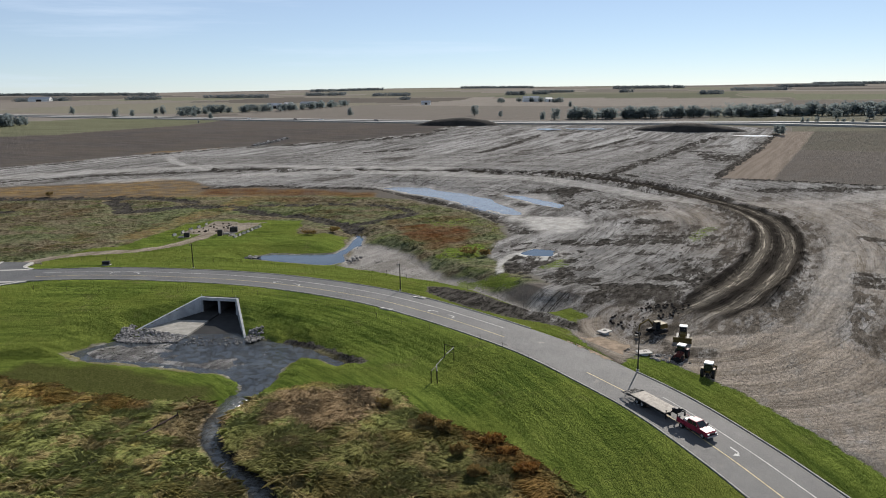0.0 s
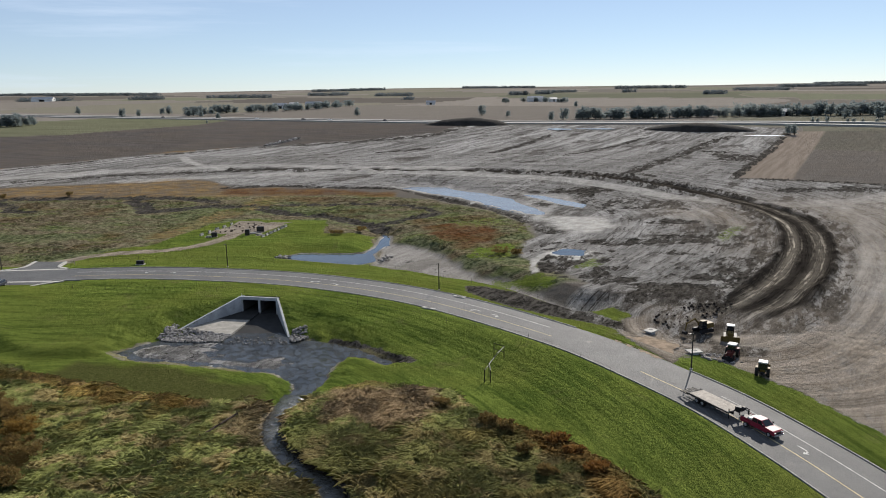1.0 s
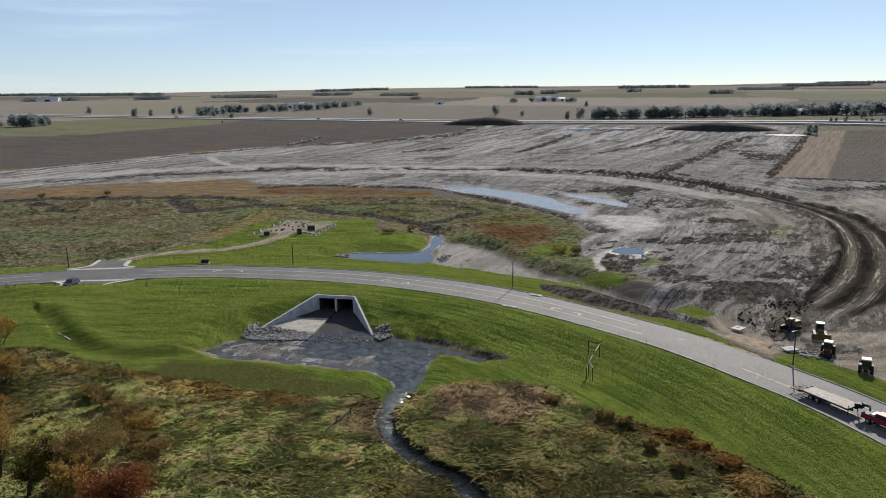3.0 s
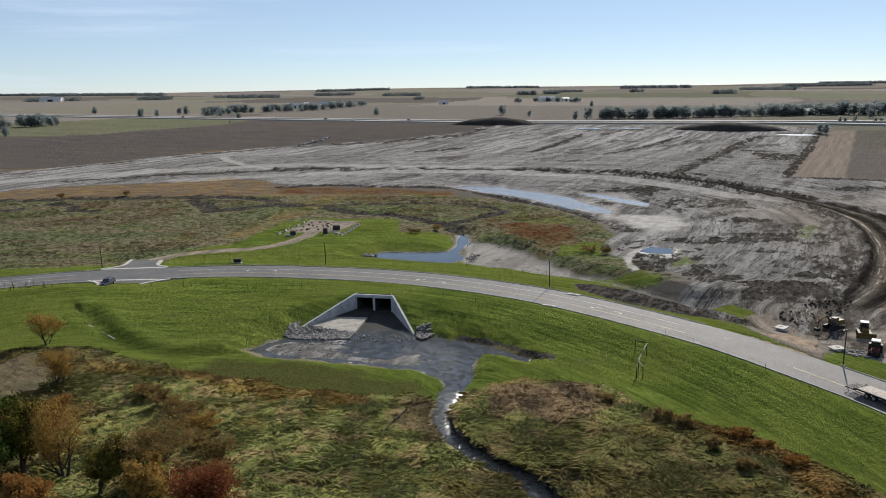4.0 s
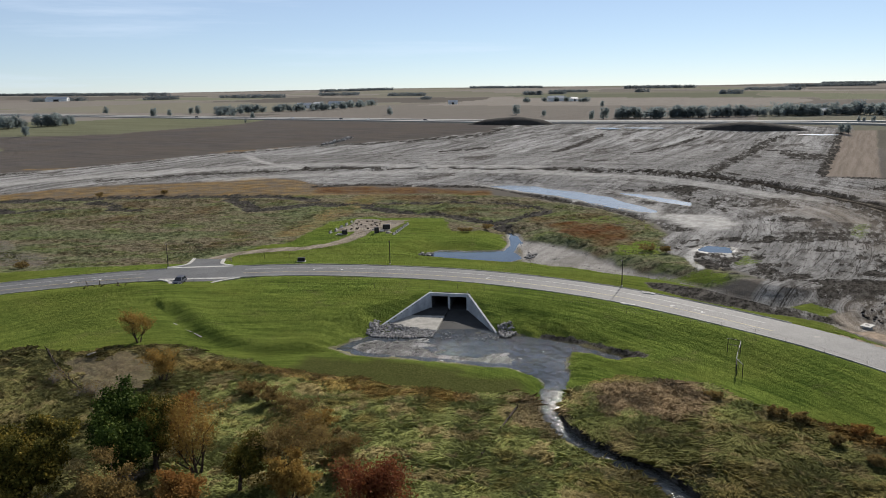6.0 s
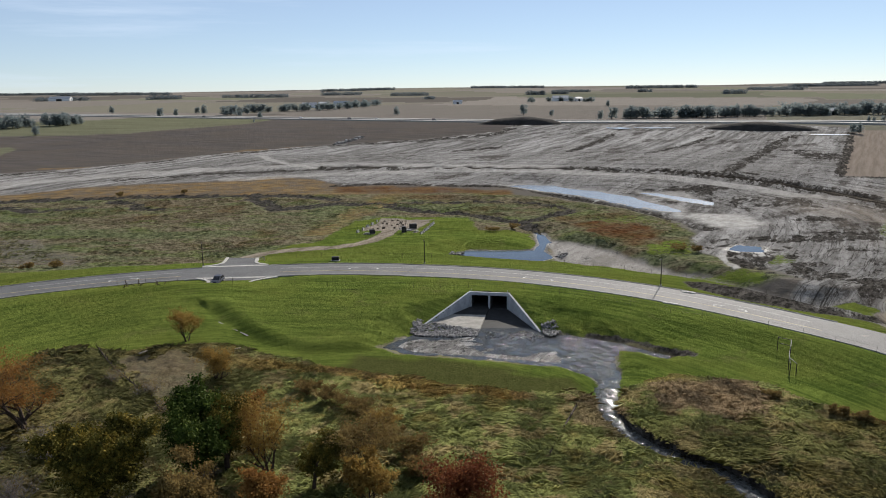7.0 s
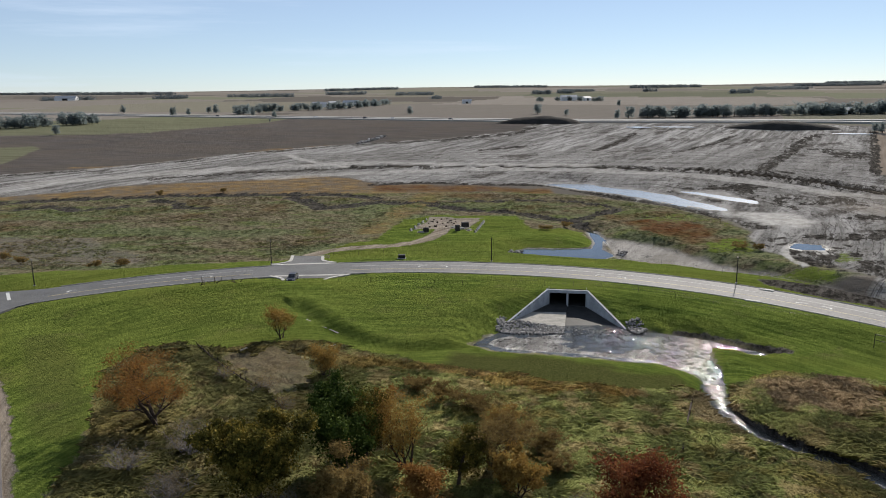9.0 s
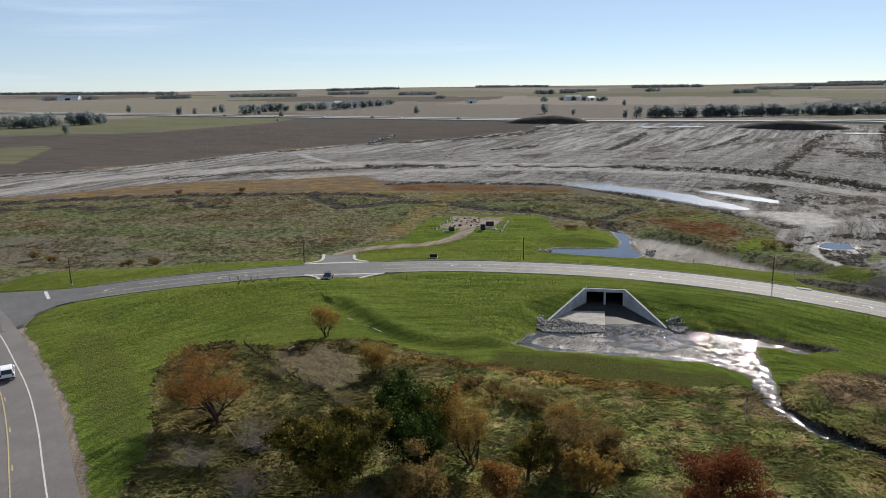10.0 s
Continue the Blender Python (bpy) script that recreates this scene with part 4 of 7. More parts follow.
    a = me.attributes.new("wetness", "FLOAT", "POINT")
    a.data.foreach_set("value", np.clip(np.maximum(wet_silt, smallrim * 0.6), 0, 1).astype(np.float32).ravel())
    u_ = ts / width
    tone = 0.06 + 1.0 * np.exp(-((u_ - 0.42) / 0.17) ** 2) + 0.7 * np.exp(-((u_ + 0.38) / 0.2) ** 2)
    tone = np.clip(tone * (0.3 + 0.7 * sstep(300, 235, Y)) + 0.25 * (fbm(X, Y, 4, 255, 3) - 0.5), 0, 1)
    a = me.attributes.new("tone", "FLOAT", "POINT")
    a.data.foreach_set("value", tone.astype(np.float32).ravel())
    a = me.attributes.new("ze", "FLOAT_COLOR", "POINT")
    a.data.foreach_set("color", np.stack([*rough_zones(X, Y), np.ones(X.shape)], -1).astype(np.float32).ravel())
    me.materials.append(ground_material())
    me.update(calc_edges=True)
    return tagged(new("ground", me), "green verges, rough autumn grass and stripped bare soil under open farmland", "ground", kind="structure")


APRON_HOLE = [(-49.1, 143.4), (-41.0, 141.9), (-41.0, 140.2), (-36.7, 127.5), (-47.5, 128.5), (-57.8, 131.3), (-49.3, 141.7)]
build_ground()


# ---------------------------------------------------------------- roads
def asphalt(name, base, patch):
    m = Mat(name, 0.72, 0, 0.2)
    p = m.pos()
    c = m.mix(m.noise(p, 0.15, 5, 0.65), base, patch)
    c = m.mix(m.noise(p, 6.0, 3, 0.7, to=(0, 0.3)), c, tuple(v * 0.7 for v in base))
    c = m.mix(m.noise(p, 0.5, 5, 0.7, 0.62, 0.75, to=(0, 0.35)), c, (0.3, 0.26, 0.21))
    m.colour(c)
    m.bump(m.noise(p, 25, 2), 0.01)
    return m.m


MAT_ROAD = asphalt("road asphalt", (0.078, 0.078, 0.079), (0.112, 0.111, 0.11))
MAT_HIGHWAY = asphalt("old asphalt", (0.125, 0.115, 0.11), (0.165, 0.15, 0.142))
MAT_CONCRETE = plain("pale concrete", (0.4, 0.385, 0.355), 0.85, vary=0.2, scale=0.8, bump=0.01)
MAT_WHITE = plain("white road paint", (0.5, 0.5, 0.48), 0.7, vary=0.25, scale=2)
MAT_KERB = plain("weathered kerb concrete", (0.3, 0.295, 0.275), 0.95, vary=0.35, scale=0.7, spec=0.03)
MAT_FADED = plain("worn pale road paint", (0.42, 0.41, 0.39), 0.8, vary=0.35, scale=1.5)
MAT_YELLOW = plain("yellow road paint", (0.42, 0.35, 0.19), 0.7, vary=0.3, scale=2)


def strip(line, left, right, z_of, lift=0.0, thick=0.25, cross=2):
    """A ribbon along a plan line between two offsets (left positive), with sides that go down by thick."""
    b = Build()
    tan = np.gradient(line, axis=0)
    tan /= np.linalg.norm(tan, axis=1)[:, None]
    nor = np.stack([-tan[:, 1], tan[:, 0]], 1)
    n = len(line)
    l = left if hasattr(left, "__len__") else np.full(n, left)
    r = right if hasattr(right, "__len__") else np.full(n, right)
    for i in range(n):
        z = z_of(i) + lift
        a, c = line[i] + nor[i] * l[i], line[i] + nor[i] * r[i]
        b.v += [(a[0], a[1], z - thick), (a[0], a[1], z), (c[0], c[1], z), (c[0], c[1], z - thick)]
    for i in range(n - 1):
        o = i * 4
        for k in range(3):
            b.f.append((o + k, o + 4 + k, o + 5 + k, o + 1 + k))
    return b


road_half_at = road_half(ROAD[:, 0])
road_top = road_z(ROAD[:, 0])
road = part("road", strip(ROAD, road_half_at, -road_half_at, lambda i: road_top[i], 0.02), MAT_ROAD)
tagged(road, "grey asphalt road curving past the culvert", "road", kind="structure")
for sgn in (1, -1):
    hwv = road_half_at * sgn
    keep = [i for i in range(len(ROAD)) if not (sgn == -1 and 100 < ROAD[i, 1] < 119 and ROAD[i, 0] > 10) and not (-108 < ROAD[i, 0] < -94) and ROAD[i, 0] > -146]
    runs, cur = [], [keep[0]]
    for a, c in zip(keep, keep[1:]):
        if c != a + 1:
            runs.append(cur)
            cur = []
        cur.append(c)
    runs.append(cur)
    for rr in runs:
        if len(rr) < 3:
            continue
        k = np.array(rr)
        ob = part("kerb", strip(ROAD[k], hwv[k] + (0.2 if sgn > 0 else 0.0), hwv[k] - (0.0 if sgn > 0 else 0.2), lambda i: road_top[k[i]], 0.13, 0.4), MAT_KERB)
        tagged(ob, "pale concrete kerb along the road", "kerb", "kerbs", "structure")


def line_mark(name, line, tops, off, width, mat, spans=None, lift=0.03, label=""):
    """Painted line at an offset; spans are (start, end) runs in metres, or the whole."""
    acc = np.concatenate([[0], np.cumsum(np.linalg.norm(np.diff(line, axis=0), axis=1))])
    for a, c in spans or [(0, acc[-1])]:
        s = np.arange(a, c + 0.01, min(1.5, c - a))
        pts = np.stack([np.interp(s, acc, line[:, 0]), np.interp(s, acc, line[:, 1])], 1)
        zz = np.interp(s, acc, tops)
        oo = np.interp(s, acc, off) if hasattr(off, "__len__") else np.full(len(s), off)
        if len(pts) < 2:
            continue
        ob = part(name, strip(pts, oo + width / 2, oo - width / 2, lambda i: zz[i], lift, 0.012), mat)
        tagged(ob, label or "worn painted line on the asphalt", "road marking", "road markings", "structure")


ROAD_LEN = float(np.sum(np.linalg.norm(np.diff(ROAD, axis=0), axis=1)))
# three lanes: yellow lines either side of the turning lane
line_mark("road_marking", ROAD, road_top, road_half_at * 0.30, 0.17, MAT_YELLOW, [(10, 78), (97, ROAD_LEN - 66), (ROAD_LEN - 45, ROAD_LEN - 4)], label="yellow line beside the turning lane")
line_mark("road_marking", ROAD, road_top, road_half_at * -0.36, 0.17, MAT_FADED, [(10, 66), (100, ROAD_LEN - 66), (ROAD_LEN - 45, ROAD_LEN - 14)], label="pale line beside the turning lane")
hw_top = np.full(len(HIGHWAY_NEAR), 3.4)
highway_near = part("road", strip(HIGHWAY_NEAR, 6.0, -5.7, lambda i: 3.4, 0.0), MAT_HIGHWAY)
tagged(highway_near, "older two-lane asphalt road with worn shoulders", "road", kind="structure")
line_mark("road_marking", HIGHWAY_NEAR, hw_top, -2.95, 0.17, MAT_WHITE, label="white edge line")
line_mark("road_marking", HIGHWAY_NEAR, hw_top, 3.55, 0.17, MAT_WHITE, label="white edge line")
line_mark("road_marking", HIGHWAY_NEAR, hw_top, 0.12, 0.13, MAT_YELLOW, label="solid yellow centre line")
line_mark("road_marking", HIGHWAY_NEAR, hw_top, -0.18, 0.13, MAT_YELLOW, [(k * 10.4, k * 10.4 + 2.9) for k in range(4, 34)], label="dashed yellow centre line")

# distant dual highway
def far_road(off):
    line = spline([(-1500, 1520), (-700, 1070), (-234, 805), (8, 672), (194, 614), (337, 566), (800, 380), (1500, 60)], 12)
    tan = np.gradient(line, axis=0)
    tan /= np.linalg.norm(tan, axis=1)[:, None]
    line = line + np.stack([-tan[:, 1], tan[:, 0]], 1) * off
    zz = np.interp(line[:, 1], Y_BASE, Z_BASE) + 1.2
    ob = part("road", strip(line, 5.5, -5.5, lambda i: zz[i], 0, 2.5), plain("highway concrete", (0.32, 0.31, 0.29), 0.9, vary=0.15, scale=0.05))
    tagged(ob, "distant pale concrete highway carriageway", "road", kind="structure")


far_road(0.0)
far_road(26.0)


# ---------------------------------------------------------------- water
def water_material(name, ripple, strength, murk=(0.02, 0.022, 0.02), rough=0.06, spec=0.5):
    m = Mat(name, rough, 0, spec)
    p = m.pos()
    m.colour(m.mix(m.noise(p, 0.2, 4), murk, tuple(v * 2.2 for v in murk)))
    a = m.noise(p, ripple, 4, 0.6)
    b = m.noise(m.mapped(p, (1, 0.5, 1), 30), ripple * 0.3, 3)
    n = m.node("ShaderNodeBump", Distance=0.09)
    m.link(m.math("ADD", a, m.math("MULTIPLY", b, 0.9)), n.inputs["Height"])
    m.link(m.noise(p, 0.9, 5, 0.7, 0.42, 0.62, (0.2 * strength, strength)), n.inputs["Strength"])
    m.link(n.outputs["Normal"], m.b.inputs["Normal"])
    return m.m


def water_sheet(name, poly, level, grow, mat, label, step=0.8, cut=None):
    p = np.array(poly)
    xs = np.arange(p[:, 0].min() - grow, p[:, 0].max() + grow, step)
    ys = np.arange(p[:, 1].min() - grow, p[:, 1].max() + grow, step)
    b = Build()
    idx = {}
    GX, GY = np.meshgrid(xs, ys, indexing="ij")
    ok = region(poly, GX, GY) > -grow
    if cut is not None:
        ok |= region(cut, GX, GY) > 0
    for i in range(len(xs) - 1):
        for j in range(len(ys) - 1):
            if ok[i, j] and ok[i + 1, j] and ok[i + 1, j + 1] and ok[i, j + 1]:
                f = []
                for a, c in ((i, j), (i + 1, j), (i + 1, j + 1), (i, j + 1)):
                    if (a, c) not in idx:
                        idx[(a, c)] = len(b.v)
                        b.v.append((xs[a], ys[c], level))
                    f.append(idx[(a, c)])
                b.f.append(tuple(f))
    return tagged(part(name, b, mat, smooth=True), label, "water", kind="structure")


MAT_POOL = water_material("shallow stream water", 4.6, 0.75, (0.022, 0.023, 0.022), 0.05, 0.42)
MAT_POND = water_material("pond water", 2.0, 0.07, (0.02, 0.025, 0.028), 0.04)
# pale silty base colour, also standing in for the sky's whitish reflection
MAT_PUDDLE = water_material("puddle water", 0.6, 0.05, (0.1, 0.098, 0.092), 0.17)
water_sheet("water", POOL, WATER_Z, 1.6, MAT_POOL, "shallow silty pool below the culvert outlet", 0.6, [(-45.1, 140.5), (-41.7, 139.8), (-37.1, 128.4), (-47.4, 129.2)])
water_sheet("water", POND, POND_Z, 1.2, MAT_POND, "still blue-grey pond beside the lawn")
water_sheet("water", FAR_POND, FAR_POND_Z, 2.5, MAT_PUDDLE, "long shallow pool on the stripped site", 1.5)
water_sheet("water", LONG_PUDDLE, PUDDLE_Z, 2.0, MAT_PUDDLE, "narrow bright puddle beside the long pool", 1.2)
water_sheet("water", SMALL_POND, SMALL_POND_Z, 1.0, MAT_POND, "small muddy pool with pale rims")
for ring, level in FAR_PUDDLES:
    water_sheet("water", ring, level, 3.0, MAT_PUDDLE, "thin bright puddle on the far site", 2.0)
srun = np.concatenate([[0], np.cumsum(np.linalg.norm(np.diff(STREAM, axis=0), axis=1))])
sz = stream_z(srun)
MAT_STREAM = water_material("running stream water", 3.6, 1.5, (0.045, 0.046, 0.043), 0.12)
stream = part("water", strip(STREAM, 2.0, -2.4, lambda i: sz[i], 0.16, 0.3), MAT_STREAM, smooth=True)
tagged(stream, "narrow stream in a cut grassy bank", "water", kind="structure")


# ---------------------------------------------------------------- culvert
MAT_CULVERT = plain("weathered culvert concrete", (0.42, 0.43, 0.44), 0.88, vary=0.28, scale=0.5, bump=0.02)
# dark tone puts the shade inside the barrels into their colour
MAT_BARREL_SHADE = plain("shade-dark barrel concrete", (0.09, 0.085, 0.078), 0.8, vary=0.3, scale=0.6)
MAT_SLAB = plain("dusty apron concrete", (0.3, 0.285, 0.255), 0.9, vary=0.3, scale=0.6, bump=0.01)
# wet tone, also darkened to paint the shade on barrel floors and apron
MAT_WETSHADE = plain("wet and shade-dark concrete", (0.038, 0.038, 0.038), 0.6, vary=0.3, scale=0.6, spec=0.06)


def prism(pts, z0, z1):
    """An upright prism; z1 may be one height or one for each corner."""
    b = Build()
    n = len(pts)
    tops = z1 if hasattr(z1, "__len__") else [z1] * n
    b.v = [(x, y, z0) for x, y in pts] + [(x, y, t) for (x, y), t in zip(pts, tops)]
    b.f = [tuple(reversed(range(n))), tuple(range(n, 2 * n))] + [(i, (i + 1) % n, n + (i + 1) % n, n + i) for i in range(n)]
    return b


def culvert():
    top = empty("box_culvert", pose(0, 0, 0), "twin-barrelled grey concrete box culvert with sloping wing walls", "culvert")
    ang = math.atan2(-1.5, 7.6)
    ux, uy = math.cos(ang), math.sin(ang)                # along the headwall
    vx, vy = -uy, ux                                     # into the bank

    def at(u, v):
        return (-49.0 + u * ux + v * vx, 141.9 + u * uy + v * vy)

    W, HT, FL = 7.75, 1.85, -1.25
    # headwall: lintel over the barrels, and the three uprights
    part("headwall", prism([at(-0.2, 0), at(W + 0.2, 0), at(W + 0.2, 0.45), at(-0.2, 0.45)], 1.2, HT), MAT_CULVERT, top, bevel=0.04)
    for u, w in ((-0.2, 0.5), (W / 2 - 0.2, 0.4), (W - 0.3, 0.5)):
        part("wall_end", prism([at(u, 0.02), at(u + w, 0.02), at(u + w, 0.4), at(u, 0.4)], FL - 0.5, 1.2), MAT_CULVERT, top)
        part("barrel_wall", prism([at(u, 0.4), at(u + w, 0.4), at(u + w, 22), at(u, 22)], FL - 0.5, 1.2), MAT_BARREL_SHADE, top, "barrel wall coloured dark for the shade inside")
    part("barrel_roof", prism([at(-0.2, 0.47), at(W + 0.2, 0.47), at(W + 0.2, 22), at(-0.2, 22)], 1.205, 1.4), MAT_BARREL_SHADE, top)
    # closing wall added to keep light from beneath the ground out of the barrels
    part("barrel_light_stop", prism([at(-0.2, 22), at(W + 0.2, 22), at(W + 0.2, 22.3), at(-0.2, 22.3)], FL - 0.5, 1.4), MAT_BARREL_SHADE, top)
    part("barrel_floor", prism([at(0.3, 0.0), at(W / 2 - 0.2, 0.0), at(W / 2 - 0.2, 22), at(0.3, 22)], FL - 0.6, FL), MAT_WETSHADE, top)
    part("barrel_floor", prism([at(W / 2 + 0.2, 0.0), at(W - 0.3, 0.0), at(W - 0.3, 22), at(W / 2 + 0.2, 22)], FL - 0.6, FL - 0.08), MAT_WETSHADE, top)
    # wing walls, falling towards the pool
    l0, l1 = at(0.05, 0.0), (-57.8, 131.5)
    r0, r1 = at(W - 0.05, 0.0), (-36.8, 127.7)
    for a, c, s, low in ((l0, l1, -1, -1.5), (r0, r1, 1, -1.9)):
        d = Vector((c[0] - a[0], c[1] - a[1])).normalized()
        n = Vector((-d.y, d.x)) * (0.42 if s < 0 else -0.42)
        n = -n if n.x * s < 0 else n
        part("wing_wall", prism([a, c, (c[0] + n.x, c[1] + n.y), (a[0] + n.x, a[1] + n.y)], -2.9, [HT - 0.002, low, low, HT - 0.002]), MAT_CULVERT, top, bevel=0.04)
    # apron slabs: the left one stands dry, its back coloured dark as headwall shadow
    mid_t, mid_f = at(W / 2, 0.0), (-47.6, 129.1)
    sl, sm = [(a[0] + (c[0] - a[0]) * k, a[1] + (c[1] - a[1]) * k) for a, c, k in ((l0, l1, 0.42), (mid_t, mid_f, 0.36))]
    zl, zm = FL - 0.47 * 0.42, FL - 0.47 * 0.36
    part("apron_slab", prism([sl, (-57.7, 131.55), (-52, 130.2), mid_f, sm], -2.9, [zl, -1.72, -1.72, -1.72, zm]), MAT_SLAB, top, "pale dry apron slab")
    part("apron_slab", prism([l0, sl, sm, mid_t], -2.9, [FL, zl, zm, FL]), MAT_WETSHADE, top, "apron slab before the barrel, coloured dark as the headwall's shadow")
    part("apron_slab", prism([(mid_t[0] + 0.02, mid_t[1]), (mid_f[0] + 0.02, mid_f[1]), (-36.9, 127.75), r0], -2.9, [FL - 0.25, -2.12, -2.15, FL - 0.25]), MAT_WETSHADE, top, "apron slab under shallow water")
    for u in (0.2, W - 0.2):
        b = Build()
        x, y = at(u, 0.25)
        b.tube([(x, y, HT - 0.05), (x, y, HT + 0.55)], [0.04, 0.04], 6)
        part("marker_post", b, MAT_WHITE, top, "short white marker post")


culvert()


# ---------------------------------------------------------------- stones
def stone_mesh(seed, mat):
    rnd = random.Random(seed)
    bm = bmesh.new()
    bmesh.ops.create_icosphere(bm, subdivisions=1, radius=0.5)
    sx, sy, sz = rnd.uniform(0.8, 1.25), rnd.uniform(0.6, 0.95), rnd.uniform(0.45, 0.75)
    for v in bm.verts:
        k = 1 + rnd.uniform(-0.16, 0.16)
        v.co = Vector((v.co.x * sx * k, v.co.y * sy * k, v.co.z * sz * k))
    me = bpy.data.meshes.new("stone")
    bm.to_mesh(me)
    bm.free()
    me.materials.append(mat)
    return me


def stone_material():
    m = Mat("quarry stone", 0.85, 0, 0.3)
    c = m.ramp(m.random(), [(0.0, (0.09, 0.085, 0.08)), (0.5, (0.2, 0.19, 0.18)), (1.0, (0.42, 0.4, 0.38))])
    m.colour(m.mix(m.noise(m.obj(), 3.0, 4, to=(0, 0.5)), c, (0.12, 0.11, 0.1)))
    m.bump(m.noise(m.obj(), 6, 3), 0.05)
    return m.m


MAT_STONE = stone_material()
MAT_GRAVELBED = Mat("mixed broken stone", 0.85, 0, 0.3)
MAT_GRAVELBED.colour(MAT_GRAVELBED.ramp(MAT_GRAVELBED.island(), [(0.0, (0.07, 0.065, 0.06)), (0.5, (0.17, 0.16, 0.15)), (1.0, (0.38, 0.36, 0.34))]))
MAT_GRAVELBED = MAT_GRAVELBED.m
MAT_CLOD = plain("dark soil clods", (0.06, 0.05, 0.042), 0.95, vary=0.4, scale=2, bump=0.05, spec=0.1)
STONES = [stone_mesh(k, MAT_STONE) for k in range(6)]
CLODS = [stone_mesh(k + 10, MAT_CLOD) for k in range(6)]


def stones(name, label, poly, count, lo, hi, seed, z_of=None, kinds=None):
    rnd = random.Random(seed)
    p = np.array(poly)
    top = empty(name, pose(0, 0, 0), label, "stones")
    made = 0
    while made < count:
        x, y = rnd.uniform(p[:, 0].min(), p[:, 0].max()), rnd.uniform(p[:, 1].min(), p[:, 1].max())
        if region(poly, np.array([x]), np.array([y]))[0] < 0:
            continue
        ob = new("stone", (kinds or STONES)[rnd.randrange(6)])
        ob.parent = top
        s = rnd.uniform(lo, hi)
        z = max(gz(x, y), z_of) if z_of is not None else gz(x, y)
        ob.matrix_world = pose(x, y, z + s * 0.12, rnd.uniform(-25, 25), rnd.uniform(-25, 25), rnd.uniform(0, 360)) @ Matrix.Scale(s, 4)
        made += 1


RIPRAP = [(-60.4, 127.3), (-60.0, 131.4), (-59.3, 132.9), (-58.3, 132.6), (-58.2, 131.6), (-52, 130.2), (-47.6, 129.1), (-48.3, 125.9), (-53, 125.5), (-58, 125.9)]
stones("riprap", "bank of broken grey stones round the culvert apron", RIPRAP, 300, 0.34, 0.72, 3, -1.95)


def stone_bed(poly, count, lo, hi, seed, low, parent):
    """Many more small stones of the same bed, in one mesh."""
    r = random.Random(seed)
    p = np.array(poly)
    b = Build()
    shapes = [([tuple(v.co) for v in me.vertices], [tuple(f.vertices) for f in me.polygons]) for me in STONES]
    made = 0
    while made < count:
        x, y = r.uniform(p[:, 0].min(), p[:, 0].max()), r.uniform(p[:, 1].min(), p[:, 1].max())
        if region(poly, np.array([x]), np.array([y]))[0] < 0:
            continue
        sv, sf = shapes[r.randrange(6)]
        s = r.uniform(lo, hi)
        m = pose(x, y, max(gz(x, y), low) + s * 0.1, r.uniform(-30, 30), r.uniform(-30, 30), r.uniform(0, 360)) @ Matrix.Scale(s, 4)
        n = len(b.v)
        b.v += [tuple(m @ Vector(q)) for q in sv]
        b.f += [tuple(n + i for i in f) for f in sf]
        made += 1
    ob = part("stone_bed", b, MAT_GRAVELBED, parent)
    ob["kind"] = "stuff"


stone_bed(RIPRAP, 900, 0.28, 0.6, 33, -1.98, bpy.data.objects["riprap"])
stones("riprap", "heap of grey stones at the wing wall's foot", [(-36.2, 129.8), (-33.6, 130), (-33.0, 126.5), (-35.0, 124), (-36.3, 126.4)], 120, 0.38, 0.75, 4, -1.8)
stones("scattered_stones", "loose grey stones in the shallow water", [(-46.5, 128.5), (-37, 126.5), (-36, 123.4), (-47, 124.2)], 60, 0.25, 0.6, 5, -2.0)
stones("scattered_stones", "broken stones on the pond's bank", [(-54.5, 188), (-52, 192), (-49, 191), (-51.5, 187.5)], 26, 0.5, 1.1, 6, -1.2)
stones("scattered_stones", "broken stones beside the pond's outlet", [(-25.4, 184), (-23.4, 190), (-21.8, 188), (-24, 182.6)], 26, 0.5, 1.0, 7, -1.1)


# ---------------------------------------------------------------- trees
MAT_BARK = plain("bark", (0.07, 0.05, 0.038), 0.9, vary=0.4, scale=2.5, bump=0.03)
MAT_TWIG = plain("grey twigs", (0.2, 0.175, 0.16), 0.9, vary=0.3, scale=2)
LEAF = {
    "russet": leafy("russet leaves", (0.12, 0.055, 0.018), (0.25, 0.125, 0.036), (0.37, 0.21, 0.062)),
    "orange": leafy("orange leaves", (0.14, 0.08, 0.022), (0.3, 0.185, 0.048), (0.4, 0.28, 0.085)),
    "brown": leafy("brown leaves", (0.1, 0.068, 0.025), (0.22, 0.15, 0.055), (0.31, 0.23, 0.085)),
    "green": leafy("green leaves", (0.016, 0.028, 0.006), (0.045, 0.07, 0.013), (0.16, 0.2, 0.04), 0.15),
    "gold": leafy("yellowing leaves", (0.02, 0.024, 0.006), (0.1, 0.088, 0.018), (0.4, 0.29, 0.06), 0.2),
    "red": leafy("dark red leaves", (0.085, 0.025, 0.013), (0.18, 0.06, 0.026), (0.28, 0.13, 0.045)),
    # pale bluish grey stands in for the haze over distant trees
    "far": leafy("haze-tinted far leaves", (0.13, 0.16, 0.165), (0.18, 0.215, 0.215), (0.24, 0.26, 0.24), 0.6),
}


